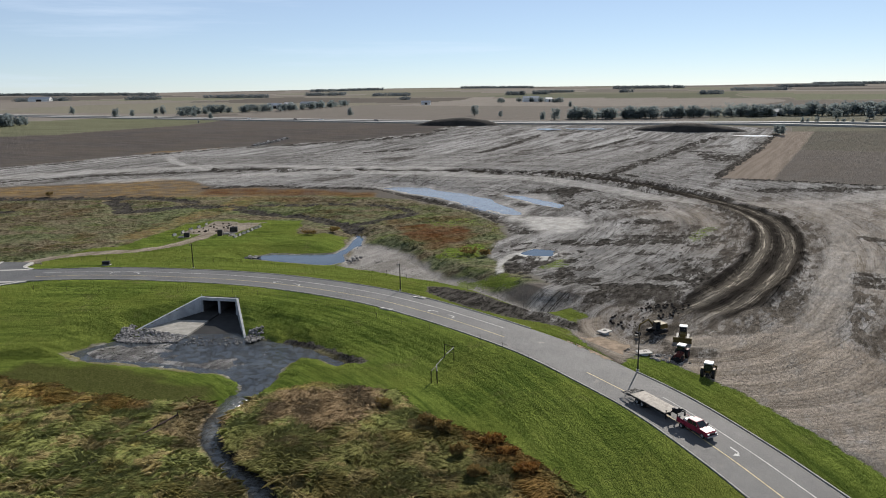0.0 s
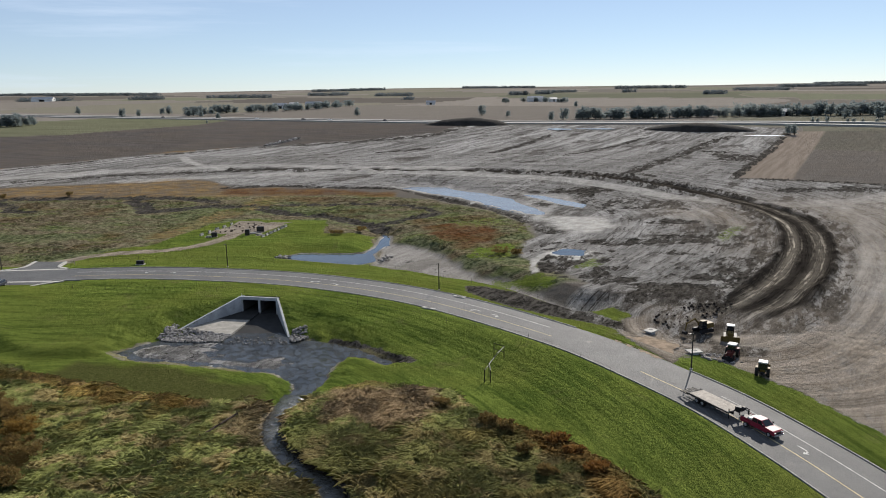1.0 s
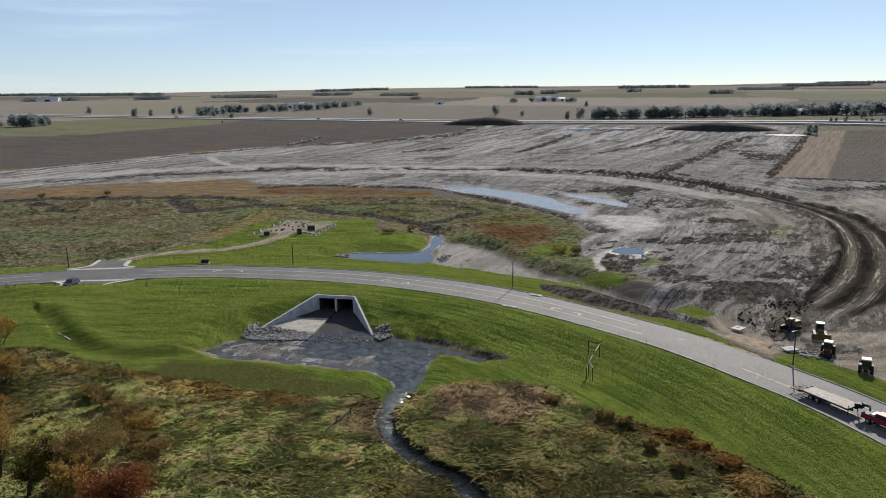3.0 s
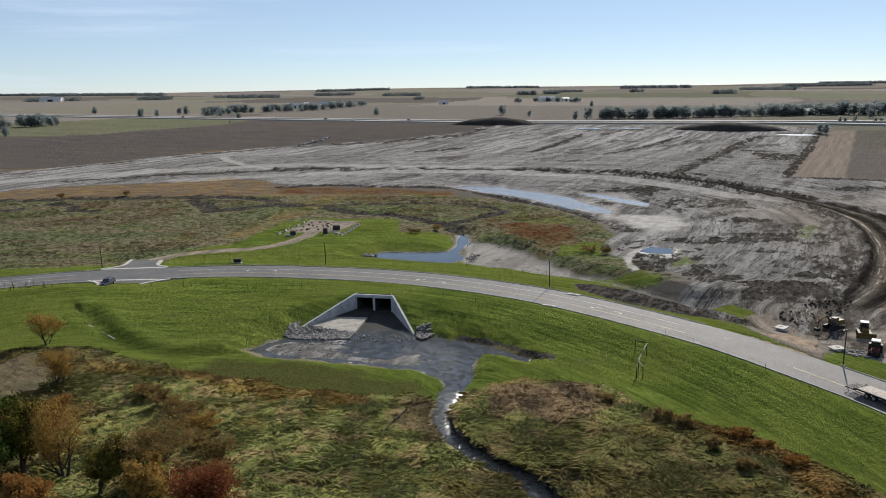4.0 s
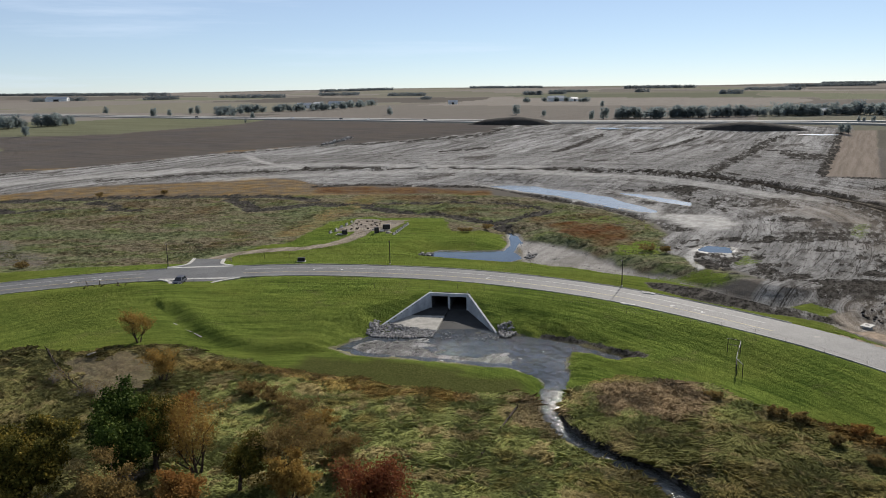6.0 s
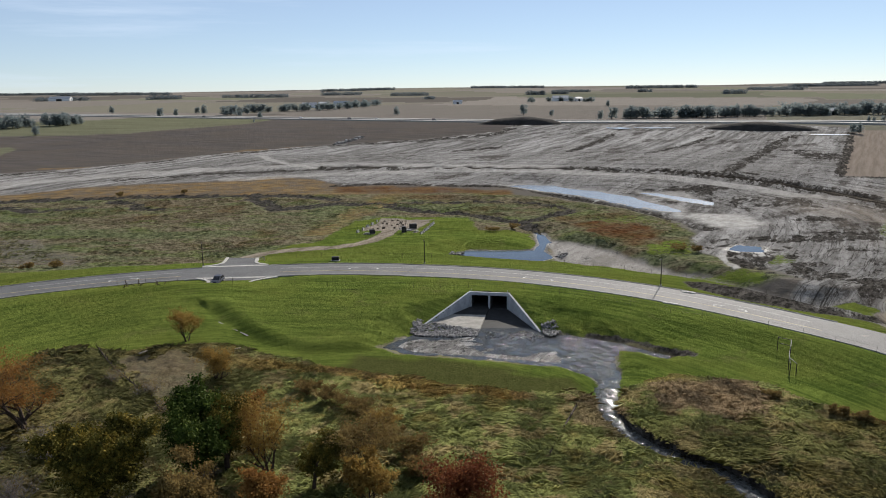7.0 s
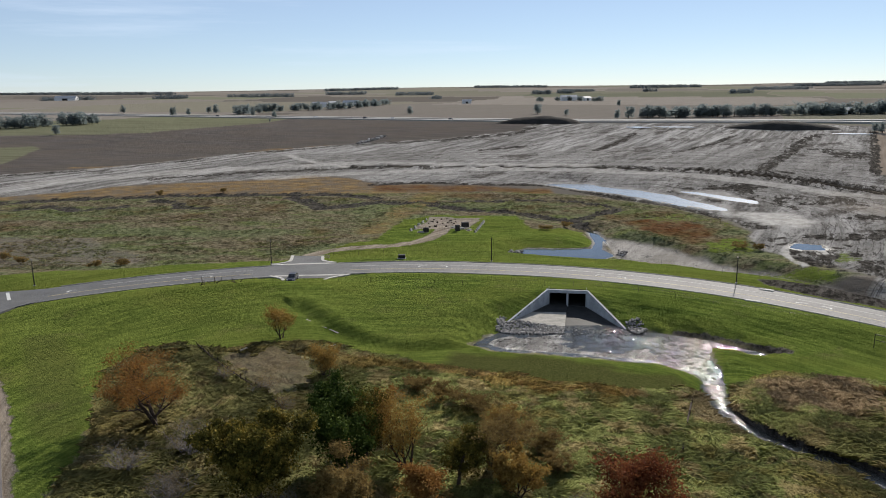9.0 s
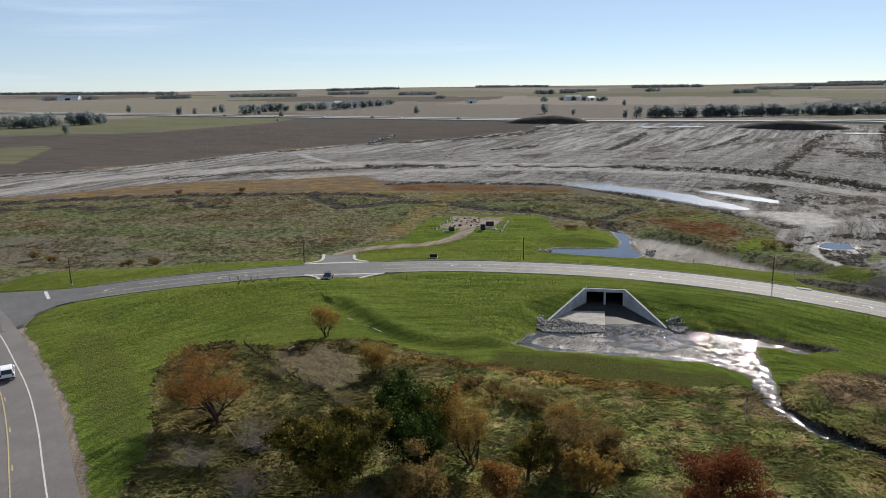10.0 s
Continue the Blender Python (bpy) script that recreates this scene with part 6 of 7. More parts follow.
def suv(m, paint, label):
    top = empty("car", m, label, "car")
    b = Build()
    b.side_shape([(-2.3, 0.45), (-2.36, 0.8), (-2.28, 1.0), (1.1, 1.02), (2.15, 0.9), (2.36, 0.7), (2.34, 0.42)], 0.92)
    part("body", b, paint, top, bevel=0.08)
    b = Build()
    b.side_shape([(-2.2, 0.98), (-1.85, 1.6), (-1.5, 1.68), (0.2, 1.66), (1.15, 1.0)], 0.88, None, 0.17, 1.3)
    part("cabin", b, paint, top, bevel=0.07)
    panel("windscreen", [(1.12, -0.72, 1.04), (1.12, 0.72, 1.04), (0.28, 0.62, 1.6), (0.28, -0.62, 1.6)], MAT_GLASS, top, 0.015)
    panel("rear_window", [(-2.2, 0.7, 1.06), (-2.2, -0.7, 1.06), (-1.9, -0.62, 1.56), (-1.9, 0.62, 1.56)], MAT_GLASS, top, 0.02)
    for s in (-1, 1):
        for x0, x1 in ((-1.8, -0.9), (-0.82, 0.75)):
            pts = [(x0, s * 0.885, 1.05), (x1, s * 0.885, 1.05), (min(x1, 0.15), s * 0.73, 1.55), (x0 + 0.15, s * 0.73, 1.55)]
            panel("side_window", pts if s < 0 else pts[::-1], MAT_GLASS, top, 0.012)
        boxpart("headlight", 2.28, s * 0.66, 0.66, 0.12, 0.36, 0.16, MAT_LAMP, top, label="clear headlight")
        boxpart("tail_light", -2.31, s * 0.74, 0.8, 0.1, 0.22, 0.3, MAT_REDMACHINE, top, label="red tail light")
        boxpart("mirror", 0.85, s * 1.0, 1.02, 0.14, 0.2, 0.15, paint, top)
        for x in (1.45, -1.4):
            wheel(top, x, s * 0.83, 0.35, 0.22)
    boxpart("bumper", 2.34, 0, 0.4, 0.1, 1.7, 0.2, MAT_BLACK, top)
    boxpart("bumper", -2.36, 0, 0.4, 0.1, 1.7, 0.2, MAT_BLACK, top)
    boxpart("licence_plate", -2.42, 0, 0.66, 0.02, 0.42, 0.15, MAT_PALEROOF, top, bevel=0)
    return top


def tractor(m, paint, label, bucket=True):
    top = empty("tractor", m, label, "tractor")
    b = Build()
    b.side_shape([(-1.1, 0.75), (-1.1, 1.25), (0.2, 1.3), (0.3, 1.5), (1.7, 1.4), (1.85, 0.8)], 0.42)
    part("hood", b, paint, top, bevel=0.06)
    boxpart("chassis", 0.2, 0, 0.5, 3.4, 0.5, 0.35, MAT_BLACK, top)
    boxpart("cab", -0.45, 0, 1.2, 1.35, 1.4, 1.15, MAT_GLASS, top, 0.9)
    boxpart("roof", -0.45, 0, 2.36, 1.6, 1.55, 0.18, MAT_PALEROOF, top, 0.92, 0.05, "white cab roof")
    for s in (-1, 1):
        for x in (-1.05, 0.15):
            b = Build()
            b.tube([(x, s * 0.7, 1.2), (x * 0.9 - 0.05, s * 0.64, 2.38)], [0.04, 0.04], 5)
            part("pillar", b, MAT_BLACK, top)
        wheel(top, -0.95, s * 0.88, 0.8, 0.48, paint)
        wheel(top, 1.45, s * 0.75, 0.52, 0.34, paint)
        boxpart("mudguard", -0.95, s * 0.88, 1.6, 1.0, 0.5, 0.06, paint, top)
        if bucket:
            b = Build()
            b.tube([(0.2, s * 0.55, 1.35), (1.8, s * 0.55, 1.15), (2.7, s * 0.55, 0.45)], [0.08, 0.08, 0.07], 5)
            part("loader_arm", b, paint, top)
    b = Build()
    b.tube([(1.2, 0.25, 1.4), (1.2, 0.25, 2.0)], [0.05, 0.05], 6)
    part("exhaust", b, MAT_BLACK, top)
    if bucket:
        b = Build()
        b.side_shape([(2.65, 0.2), (2.6, 0.8), (2.75, 0.95), (2.72, 0.3), (3.35, 0.16), (3.35, 0.1)], 0.95)
        part("bucket", b, MAT_YELLOWPAINT if paint != MAT_REDMACHINE else MAT_BLACK, top, "worn loader bucket")
    return top


def excavator(m):
    top = empty("excavator", m, "dark yellow tracked excavator with a folded boom", "excavator")
    for s in (-1, 1):
        b = Build()
        b.side_shape([(-1.8, 0.35), (-1.5, 0.05), (1.5, 0.05), (1.8, 0.35), (1.55, 0.75), (-1.55, 0.75)], 0.25, pose(0, s * 1.05, 0))
        part("track", b, MAT_BLACK, top, bevel=0.05)
    boxpart("turntable", 0, 0, 0.7, 1.4, 1.6, 0.3, MAT_BLACK, top)
    boxpart("engine_house", -0.7, 0, 1.0, 2.2, 2.3, 0.95, MAT_YELLOWPAINT, top, 0.95, 0.08)
    boxpart("cab", 0.75, 0.7, 1.0, 1.3, 0.95, 1.55, MAT_GLASS, top, 0.92)
    boxpart("roof", 0.75, 0.7, 2.55, 1.35, 1.0, 0.1, MAT_YELLOWPAINT, top, 0.95)
    b = Build()
    b.tube([(0.6, -0.15, 1.3), (2.2, -0.15, 3.0), (4.2, -0.15, 2.3)], [0.22, 0.22, 0.16], 6)
    part("boom", b, MAT_YELLOWPAINT, top)
    b = Build()
    b.tube([(4.2, -0.15, 2.5), (4.6, -0.15, 0.7)], [0.16, 0.1], 6)
    part("stick", b, MAT_YELLOWPAINT, top)
    b = Build()
    b.side_shape([(4.3, 0.2), (4.9, 0.15), (5.0, 0.7), (4.6, 0.85), (4.35, 0.7)], 0.5, pose(0, -0.15, 0))
    part("bucket", b, MAT_BLACK, top)
    return top


def dozer(m):
    top = empty("bulldozer", m, "yellow tracked bulldozer with a pale cab roof", "bulldozer")
    for s in (-1, 1):
        b = Build()
        b.side_shape([(-1.6, 0.4), (-1.3, 0.05), (1.2, 0.05), (1.5, 0.4), (1.2, 0.8), (-1.3, 0.85)], 0.27, pose(0, s * 0.9, 0))
        part("track", b, MAT_BLACK, top, bevel=0.05)
    boxpart("hood", 0.75, 0, 0.8, 1.6, 1.0, 0.75, MAT_YELLOWPAINT, top, 0.95, 0.06)
    boxpart("body", -0.7, 0, 0.7, 1.5, 1.3, 0.6, MAT_YELLOWPAINT, top)
    boxpart("cab", -0.6, 0, 1.3, 1.2, 1.3, 1.1, MAT_GLASS, top, 0.92)
    boxpart("roof", -0.6, 0, 2.4, 1.4, 1.45, 0.12, MAT_PALEROOF, top, 0.95, 0.04, "pale yellow cab roof")
    b = Build()
    b.side_shape([(2.0, 0.1), (1.9, 0.55), (2.05, 1.1), (2.15, 1.1), (2.05, 0.55), (2.12, 0.08)], 1.6)
    part("blade", b, MAT_YELLOWPAINT, top)
    for s in (-1, 1):
        boxpart("push_arm", 1.2, s * 1.25, 0.35, 1.8, 0.14, 0.2, MAT_BLACK, top)
    b = Build()
    b.tube([(0.9, 0.2, 1.5), (0.9, 0.2, 2.3)], [0.06, 0.06], 6)
    part("exhaust", b, MAT_BLACK, top)
    return top


TRUCK_RZ = -63.5
tf = Vector((math.cos(radians(TRUCK_RZ)), math.sin(radians(TRUCK_RZ)), 0))
pk = Vector((30.3, 83.0, 0.78))
pickup(pose(*pk, 0, 0, TRUCK_RZ) @ Matrix.Scale(0.82, 4), MAT_RED, "dark red crew-cab pickup truck pulling a gooseneck trailer")
tr = pk - tf * 7.55
trailer(pose(tr.x, tr.y, 0.8, 0, 0, TRUCK_RZ - 1.0))
suv(pose(-137.9, 94.2, 3.43, 0, 0, 121), MAT_SILVER, "silver-white car on the two-lane road")
suv(pose(-102.0, 149.4, 2.35, 0, 0, 268) @ Matrix.Scale(0.92, 4), MAT_DARKCAR, "dark blue car stopped at the junction apron")
tractor(pose(36.6, 109.0, gz(36.6, 109), 0, 0, 236) @ Matrix.Scale(0.88, 4), MAT_REDMACHINE, "red tractor with a white cab roof on bare soil")
tractor(pose(38.3, 101.4, gz(38.3, 101.4), 0, 0, 62) @ Matrix.Scale(0.88, 4), MAT_YELLOWPAINT, "loader tractor with a pale cab roof beside the verge")
excavator(pose(36.3, 121.0, gz(36.3, 121.0), 0, 0, 205) @ Matrix.Scale(0.85, 4))
dozer(pose(39.6, 117.4, gz(39.6, 117.4), 0, 0, 250) @ Matrix.Scale(0.92, 4))


# ---------------------------------------------------------------- street furniture
def street_lamp(x, y, toward, h=5.6):
    z = gz(x, y)
    top = empty("street_lamp", pose(x, y, z, 0, 0, toward), "slender dark street lamp standing on the green verge", "lamp", "lamps along the road")
    b = Build()
    b.lathe([(0.24, -0.4), (0.24, 0.12), (0.2, 0.16)], pose(0, 0, 0), 12)
    part("base", b, MAT_CONCRETE, top)
    b = Build()
    b.tube([(0, 0, 0.1), (0, 0, h)], [0.11, 0.07], 10)
    part("pole", b, MAT_DARKPOLE, top)
    b = Build()
    b.tube([(0, 0, h - 0.06), (0.45, 0, h + 0.02)], [0.035, 0.035], 6)
    part("arm", b, MAT_DARKPOLE, top)
    b = Build()
    b.box(0.68, 0, h - 0.05, 0.6, 0.26, 0.1, 0.85)
    head = part("lamp_head", b, MAT_DARKPOLE, top, bevel=0.02)
    b = Build()
    b.box(0.72, 0, h - 0.07, 0.4, 0.18, 0.02)
    part("lens", b, MAT_LAMP, head)


for x, y, a in ((28.3, 102.8, 210), (-9.3, 146.6, 235), (-58.8, 167.3, 262), (-109.8, 164.2, 285), (-154.2, 145.0, 300)):
    street_lamp(x, y, a)


def steel_fence(name, label, pts, spacing, h=1.15, wires=True):
    """Thin posts along a plan line with wires between them."""
    line = spline(pts, spacing)
    top = empty(name, pose(0, 0, 0), label, "fence")
    zs = [gz(*p) for p in line]
    b0 = Build()
    b0.tube([(0, 0, -0.3), (0, 0, h)], [0.03, 0.03], 5)
    me = b0.mesh("post", MAT_DARKPOLE)
    rnd = random.Random(len(pts))
    for p, z in zip(line, zs):
        ob = new("post", me)
        ob.parent = top
        ob.matrix_world = pose(p[0], p[1], z, rnd.uniform(-4, 4), rnd.uniform(-4, 4), 0)
    if wires:
        for k in (0.45, 0.95):
            b = Build()
            b.tube([(p[0], p[1], z + h * k) for p, z in zip(line, zs)], [0.008] * len(line), 3, False)
            part("wire", b, MAT_DARKPOLE, top)


steel_fence("wire_fence", "low wire fence on thin dark posts across the verge", [(-98, 181), (-78, 180.5), (-50, 176), (-19.4, 165.5), (-8.5, 156.5), (10.3, 141), (18.4, 133)], 6.5)
steel_fence("wire_fence", "wire fence on thin dark posts along the grass bank", [(-122, 146.5), (-110, 148), (-92, 147.5), (-72, 147.5), (-55, 146.2), (-38, 143.5), (-25, 136.5), (-12.7, 128.6), (1.4, 119.5), (9, 112), (16, 101)], 5.5)

# drain inlets, kerb-side slabs
for x, y, a in ((-11.2, 133.6, 148), (-5.2, 141.4, 148)):
    z = float(road_z(x)) + 0.02
    top = empty("drain_inlet", pose(x, y, z, 0, 0, a), "pale concrete drain inlet slab at the kerb", "drain")
    b = Build()
    b.box(0, 0, 0.0, 2.7, 0.8, 0.2)
    part("slab", b, MAT_CONCRETE, top, bevel=0.03)
    b = Build()
    for k in range(6):
        b.box(-0.5 + 0.2 * k, 0.0, 0.2, 0.08, 0.8, 0.015)
    part("grate", b, MAT_BLACK, top)

# manholes and slabs on the site
for x, y, r in ((31.2, 110.2, 10), (27.3, 121.0, 40)):
    top = empty("manhole", pose(x, y, gz(x, y), 0, 0, r), "square pale concrete manhole slab above muddy soil", "manhole")
    b = Build()
    b.lathe([(0.75, -0.5), (0.75, 0.35)], pose(0, 0, 0), 20)
    part("shaft", b, MAT_CULVERT, top)
    b = Build()
    b.box(0, 0, 0.35, 2.2, 1.7, 0.18)
    part("slab", b, MAT_CONCRETE, top, bevel=0.03)
    b = Build()
    b.lathe([(0.36, 0.53), (0.34, 0.56)], pose(0.2, 0.1, 0), 18)
    part("cover", b, MAT_BLACK, top)

# steel pipe frame left in the lawn: an H of rails on legs
fr = empty("pipe_frame", pose(-0.5, 113.2, gz(-0.5, 113.2), 0, 0, 0), "weathered steel pipe gate frame standing in the lawn", "frame")


def pipe(name, a, c, r, mat, parent):
    b = Build()
    b.tube([a, c], [r, r], 8)
    return part(name, b, mat, parent)


def rel(x, y, z):
    return (x + 0.5, y - 113.2, z - gz(-0.5, 113.2))


for q in ((1.2, 110.6), (-0.3, 112.0)):
    pipe("leg", rel(q[0], q[1], gz(*q) - 0.3), rel(q[0], q[1], 2.05), 0.055, MAT_DARKPOLE, fr)
pipe("rail", rel(-0.3, 112.0, 2.0), rel(1.2, 110.6, 2.0), 0.045, MAT_DARKPOLE, fr)
pipe("rail", rel(-0.35, 111.9, 1.1), rel(1.2, 110.6, 1.0), 0.04, MAT_DARKPOLE, fr)
pipe("pole", rel(1.2, 110.6, 1.95), rel(0.0, 108.2, 1.75), 0.055, MAT_CONCRETE, fr)
pipe("pole", rel(0.0, 108.2, 1.75), rel(-0.6, 107.2, 1.4), 0.06, MAT_DARKPOLE, fr)
pipe("pole", rel(-0.6, 107.2, 1.4), rel(-1.5, 105.3, 1.1), 0.055, MAT_CONCRETE, fr)
pipe("pole", rel(-1.5, 105.3, 1.1), rel(-1.4, 103.0, 1.0), 0.05, MAT_CONCRETE, fr)
for q, top in (((-1.5, 105.3), 1.1), ((-2.3, 103.1), 1.0), ((-1.4, 103.0), 1.0)):
    pipe("leg", rel(q[0], q[1], gz(*q) - 0.3), rel(q[0], q[1], top), 0.06, MAT_DARKPOLE, fr)
pipe("rail", rel(-1.5, 105.3, 1.0), rel(-2.3, 103.1, 0.95), 0.05, MAT_DARKPOLE, fr)

# utility box on the far verge
ub = empty("utility_box", pose(-80.0, 169.3, gz(-80, 169.3), 0, 0, 2), "black utility cabinet on a small concrete plinth", "cabinet")
boxpart("plinth", 0, 0, -0.2, 2.0, 1.2, 0.35, MAT_CONCRETE, ub)
boxpart("cabinet", 0, 0, 0.15, 1.7, 0.9, 0.75, MAT_BLACK, ub, 0.97, 0.04)
boxpart("lid", 0, 0, 0.9, 1.76, 0.96, 0.06, MAT_BLACK, ub)

# fallen fence timbers on the left lawn
rnd = random.Random(77)
for k, (x, y) in enumerate(((-119.6, 144.6), (-117.5, 146.0), (-113, 145.6))):
    br = empty("broken_fence", pose(x, y, gz(x, y), 0, 0, rnd.uniform(0, 180)), "collapsed dark timber fence posts and wire in the grass", "fence", "broken fences")
    for j in range(4):
        a = (rnd.uniform(-0.8, 0.8), rnd.uniform(-0.8, 0.8), 0.0)
        pipe("timber", a, (a[0] + rnd.uniform(-1.2, 1.2), a[1] + rnd.uniform(-0.6, 0.6), rnd.uniform(0.3, 1.3)), 0.07, MAT_BARK, br)

# junction aprons
for side, quad in (("north", [(-109.5, 162.9), (-106.3, 166.5), (-106.6, 172.8), (-99.3, 172.5), (-98.3, 167.5), (-95, 165.0)]), ("south", [(-107.5, 152.5), (-104.3, 150.3), (-103.9, 146.2), (-95.6, 147.4), (-94.9, 150.8), (-90.5, 154.1)])):
    zz = [float(road_z(x)) - (0.0 if i in (0, 5) else 0.12) + 0.03 for i, (x, y) in enumerate(quad)]
    ob = part("driveway", prism(quad, 1.2, zz), MAT_ROAD)
    tagged(ob, "short asphalt driveway off the road", "driveway", kind="structure")
    for i, j in ((0, 2), (3, 5)):
        ln = spline([quad[k] for k in range(i, j + 1)], 0.8)
        zl = np.interp(np.arange(len(ln)), np.linspace(0, len(ln) - 1, 3), [zz[k] for k in range(i, j + 1)])
        ob = part("kerb", strip(ln, 0.35, -0.35, lambda k: zl[k], 0.12, 0.4), MAT_CONCRETE)
        tagged(ob, "curved pale concrete kerb of the driveway", "kerb", "kerbs", "structure")
    gl_ = [quad[0], ((quad[0][0] + quad[5][0]) / 2, (quad[0][1] + quad[5][1]) / 2), quad[5]]
    ln = spline(gl_, 1.0)
    ob = part("gutter", strip(ln, 0.5, -0.5, lambda k: float(road_z(ln[k, 0])), 0.035, 0.2), MAT_CONCRETE)
    tagged(ob, "pale concrete gutter across the driveway mouth", "gutter", kind="structure")

# low concrete sill along the pond
ln = spline([(-48.9, 185.6), (-41.0, 183.9), (-34.5, 181.7)], 1.5)
tagged(part("sill", strip(ln, 0.22, -0.22, lambda k: -1.2, 0.0, 0.6), MAT_CONCRETE), "low pale concrete sill along the pond's edge", "sill", kind="structure")

# timber barrier where the gravel path begins
ba = empty("barrier", pose(-100.6, 173.4, gz(-100.6, 173.4), 0, 0, 14), "low pale timber barrier across the gravel path", "barrier")
for x in (-2.6, 0.0, 2.6):
    boxpart("post", x, 0, -0.2, 0.14, 0.14, 1.2, MAT_TIMBER, ba)
for z in (0.45, 0.85):
    boxpart("rail", 0, 0.1, z, 5.6, 0.06, 0.18, MAT_TIMBER, ba)
for x, y in ((-107.3, 174.0), (-105.2, 174.4)):
    gp = empty("bollard", pose(x, y, gz(x, y)), "short rusty steel bollard by the path", "bollard", "bollards")
    pipe("post", (0, 0, -0.2), (0, 0, 1.0), 0.09, MAT_REDMACHINE, gp)
    pipe("cap", (0, 0, 1.0), (0, 0, 1.06), 0.1, MAT_STEEL, gp)


# arrows on the turning lane
def lane_arrow(x, y, heading, z, bend):
    b = Build()
    m = pose(x, y, z, 0, 0, heading) @ Matrix.Scale(0.85, 4)
    outline = [(-1.3, -0.09), (0.35, -0.09), (0.35, 0.09), (-1.3, 0.09)]
    n = len(b.v)
    b.v += [tuple(m @ Vector((p[0], p[1], 0))) for p in outline]
    b.f.append((0, 1, 2, 3))
    pts = [(0.35, -0.1), (0.75, 0.12 * bend), (0.9, 0.55 * bend), (0.72, 0.6 * bend), (0.55, 0.28 * bend), (0.35, 0.1)]
    n = len(b.v)
    b.v += [tuple(m @ Vector((p[0], p[1], 0.001))) for p in pts]
    b.f.append(tuple(range(n, n + 6)))
    n = len(b.v)
    b.v += [tuple(m @ Vector((p[0], p[1], 0.002))) for p in ((0.4, 0.55 * bend), (1.25, 0.45 * bend), (0.85, 1.2 * bend))]
    b.f.append((n, n + 1, n + 2))
    ob = part("road_marking", b, MAT_WHITE)
    s = ob.modifiers.new("thickness", "SOLIDIFY")
    s.thickness = 0.01
    tagged(ob, "white turn arrow painted on the asphalt", "road marking", "road markings", "structure")


ACC = np.concatenate([[0], np.cumsum(np.linalg.norm(np.diff(ROAD, axis=0), axis=1))])
for x, y, bend, flip in ((33.3, 78.0, -1, 180), (-75, 162.4, 1, 0), (-70, 162.4, -1, 180), (-36, 154.3, 1, 0), (-31.5, 152.2, -1, 180), (-2.2, 132.8, 1, 0), (1.2, 129.7, -1, 180), (-145, 141.6, 1, 0), (-125, 151.2, 1, 0), (-121, 152.8, -1, 180)):
    d, run = along(ROAD, np.array([x]), np.array([y]))
    k = int(np.searchsorted(ACC, run[0]))
    t = ROAD[min(k + 1, len(ROAD) - 1)] - ROAD[max(k - 1, 0)]
    lane_arrow(x, y, math.degrees(math.atan2(t[1], t[0])) + flip, float(road_z(x)) + 0.04, bend)
for a, c, w in (((-156.8, 139.8), (-153.2, 134.2), 0.6),):
    ln = spline([a, c], 1.0)
    ob = part("road_marking", strip(ln, w / 2, -w / 2, lambda k: 3.06, 0.06, 0.05), MAT_WHITE)
    tagged(ob, "white stop bar painted on the asphalt", "road marking", "road markings", "structure")

# earth carried onto the asphalt at the site's entrance
spill = [(19.6, 116.6), (21.6, 113), (23.8, 108.2), (25.5, 106), (27.4, 108.6), (30, 113), (25.6, 117.4)]
b = Build()
xs, ys = np.arange(17, 32, 0.25), np.arange(104, 120, 0.25)
GX, GY = np.meshgrid(xs, ys, indexing="ij")
on = region(spill, GX, GY) + 3.2 * (fbm(GX, GY, 2.4, 901, 4) - 0.55) > 0
for i in range(len(xs)):
    for j in range(len(ys)):
        if on[i, j]:
            zt = float(np.interp(along(ROAD, np.array([xs[i]]), np.array([ys[j]]))[1][0], ACC, road_top)) + 0.04
            b.quad((xs[i], ys[j], zt), (xs[i] + 0.25, ys[j], zt), (xs[i] + 0.25, ys[j] + 0.25, zt), (xs[i], ys[j] + 0.25, zt))
tagged(part("dirt_layer", b, plain("trodden brown earth", (0.26, 0.2, 0.145), 0.95, vary=0.4, scale=0.9, spec=0.05)), "brown earth trodden onto the asphalt at the site entrance", "dirt", kind="structure")

# asphalt of the junction with the two-lane road
jq = JUNCTION
ob = part("road", prism(jq, 2.2, [2.8, 2.78, 2.8, 2.9, 3.05, 3.2, 3.36, 3.44, 3.44, 3.44, 3.3, 2.95]), MAT_ROAD)
tagged(ob, "asphalt mouth of the road junction", "road", kind="structure")

# old culvert strip and timber line near the trees
for a, c in (((-94.8, 125.2), (-93.0, 124.2)), ((-92.4, 123.9), (-90.6, 122.8)), ((-90.1, 122.4), (-88.4, 121.2))):
    ln = spline([a, c], 0.6)
    cs = part("path", strip(ln, 0.24, -0.2, lambda k: gz(*ln[k]), 0.04, 0.3), MAT_SLAB)
    tagged(cs, "strip of broken pale concrete in the lawn", "concrete strip", kind="structure")
lg = spline([(-41.8, 78.6), (-39.1, 85.4), (-36.3, 92.2)], 1.5)
b = Build()
b.tube([(p[0], p[1], gz(*p) + 0.35) for p in lg], [0.12] * len(lg), 6)
wf = empty("fallen_fence", pose(0, 0, 0), "fallen dark timber rail overgrown by grass", "fence")
part("rail", b, MAT_BARK, wf)
me_post = Build()
me_post.tube([(0, 0, -0.3), (0, 0, 0.8)], [0.08, 0.07], 6)
me_post = me_post.mesh("post", MAT_BARK)
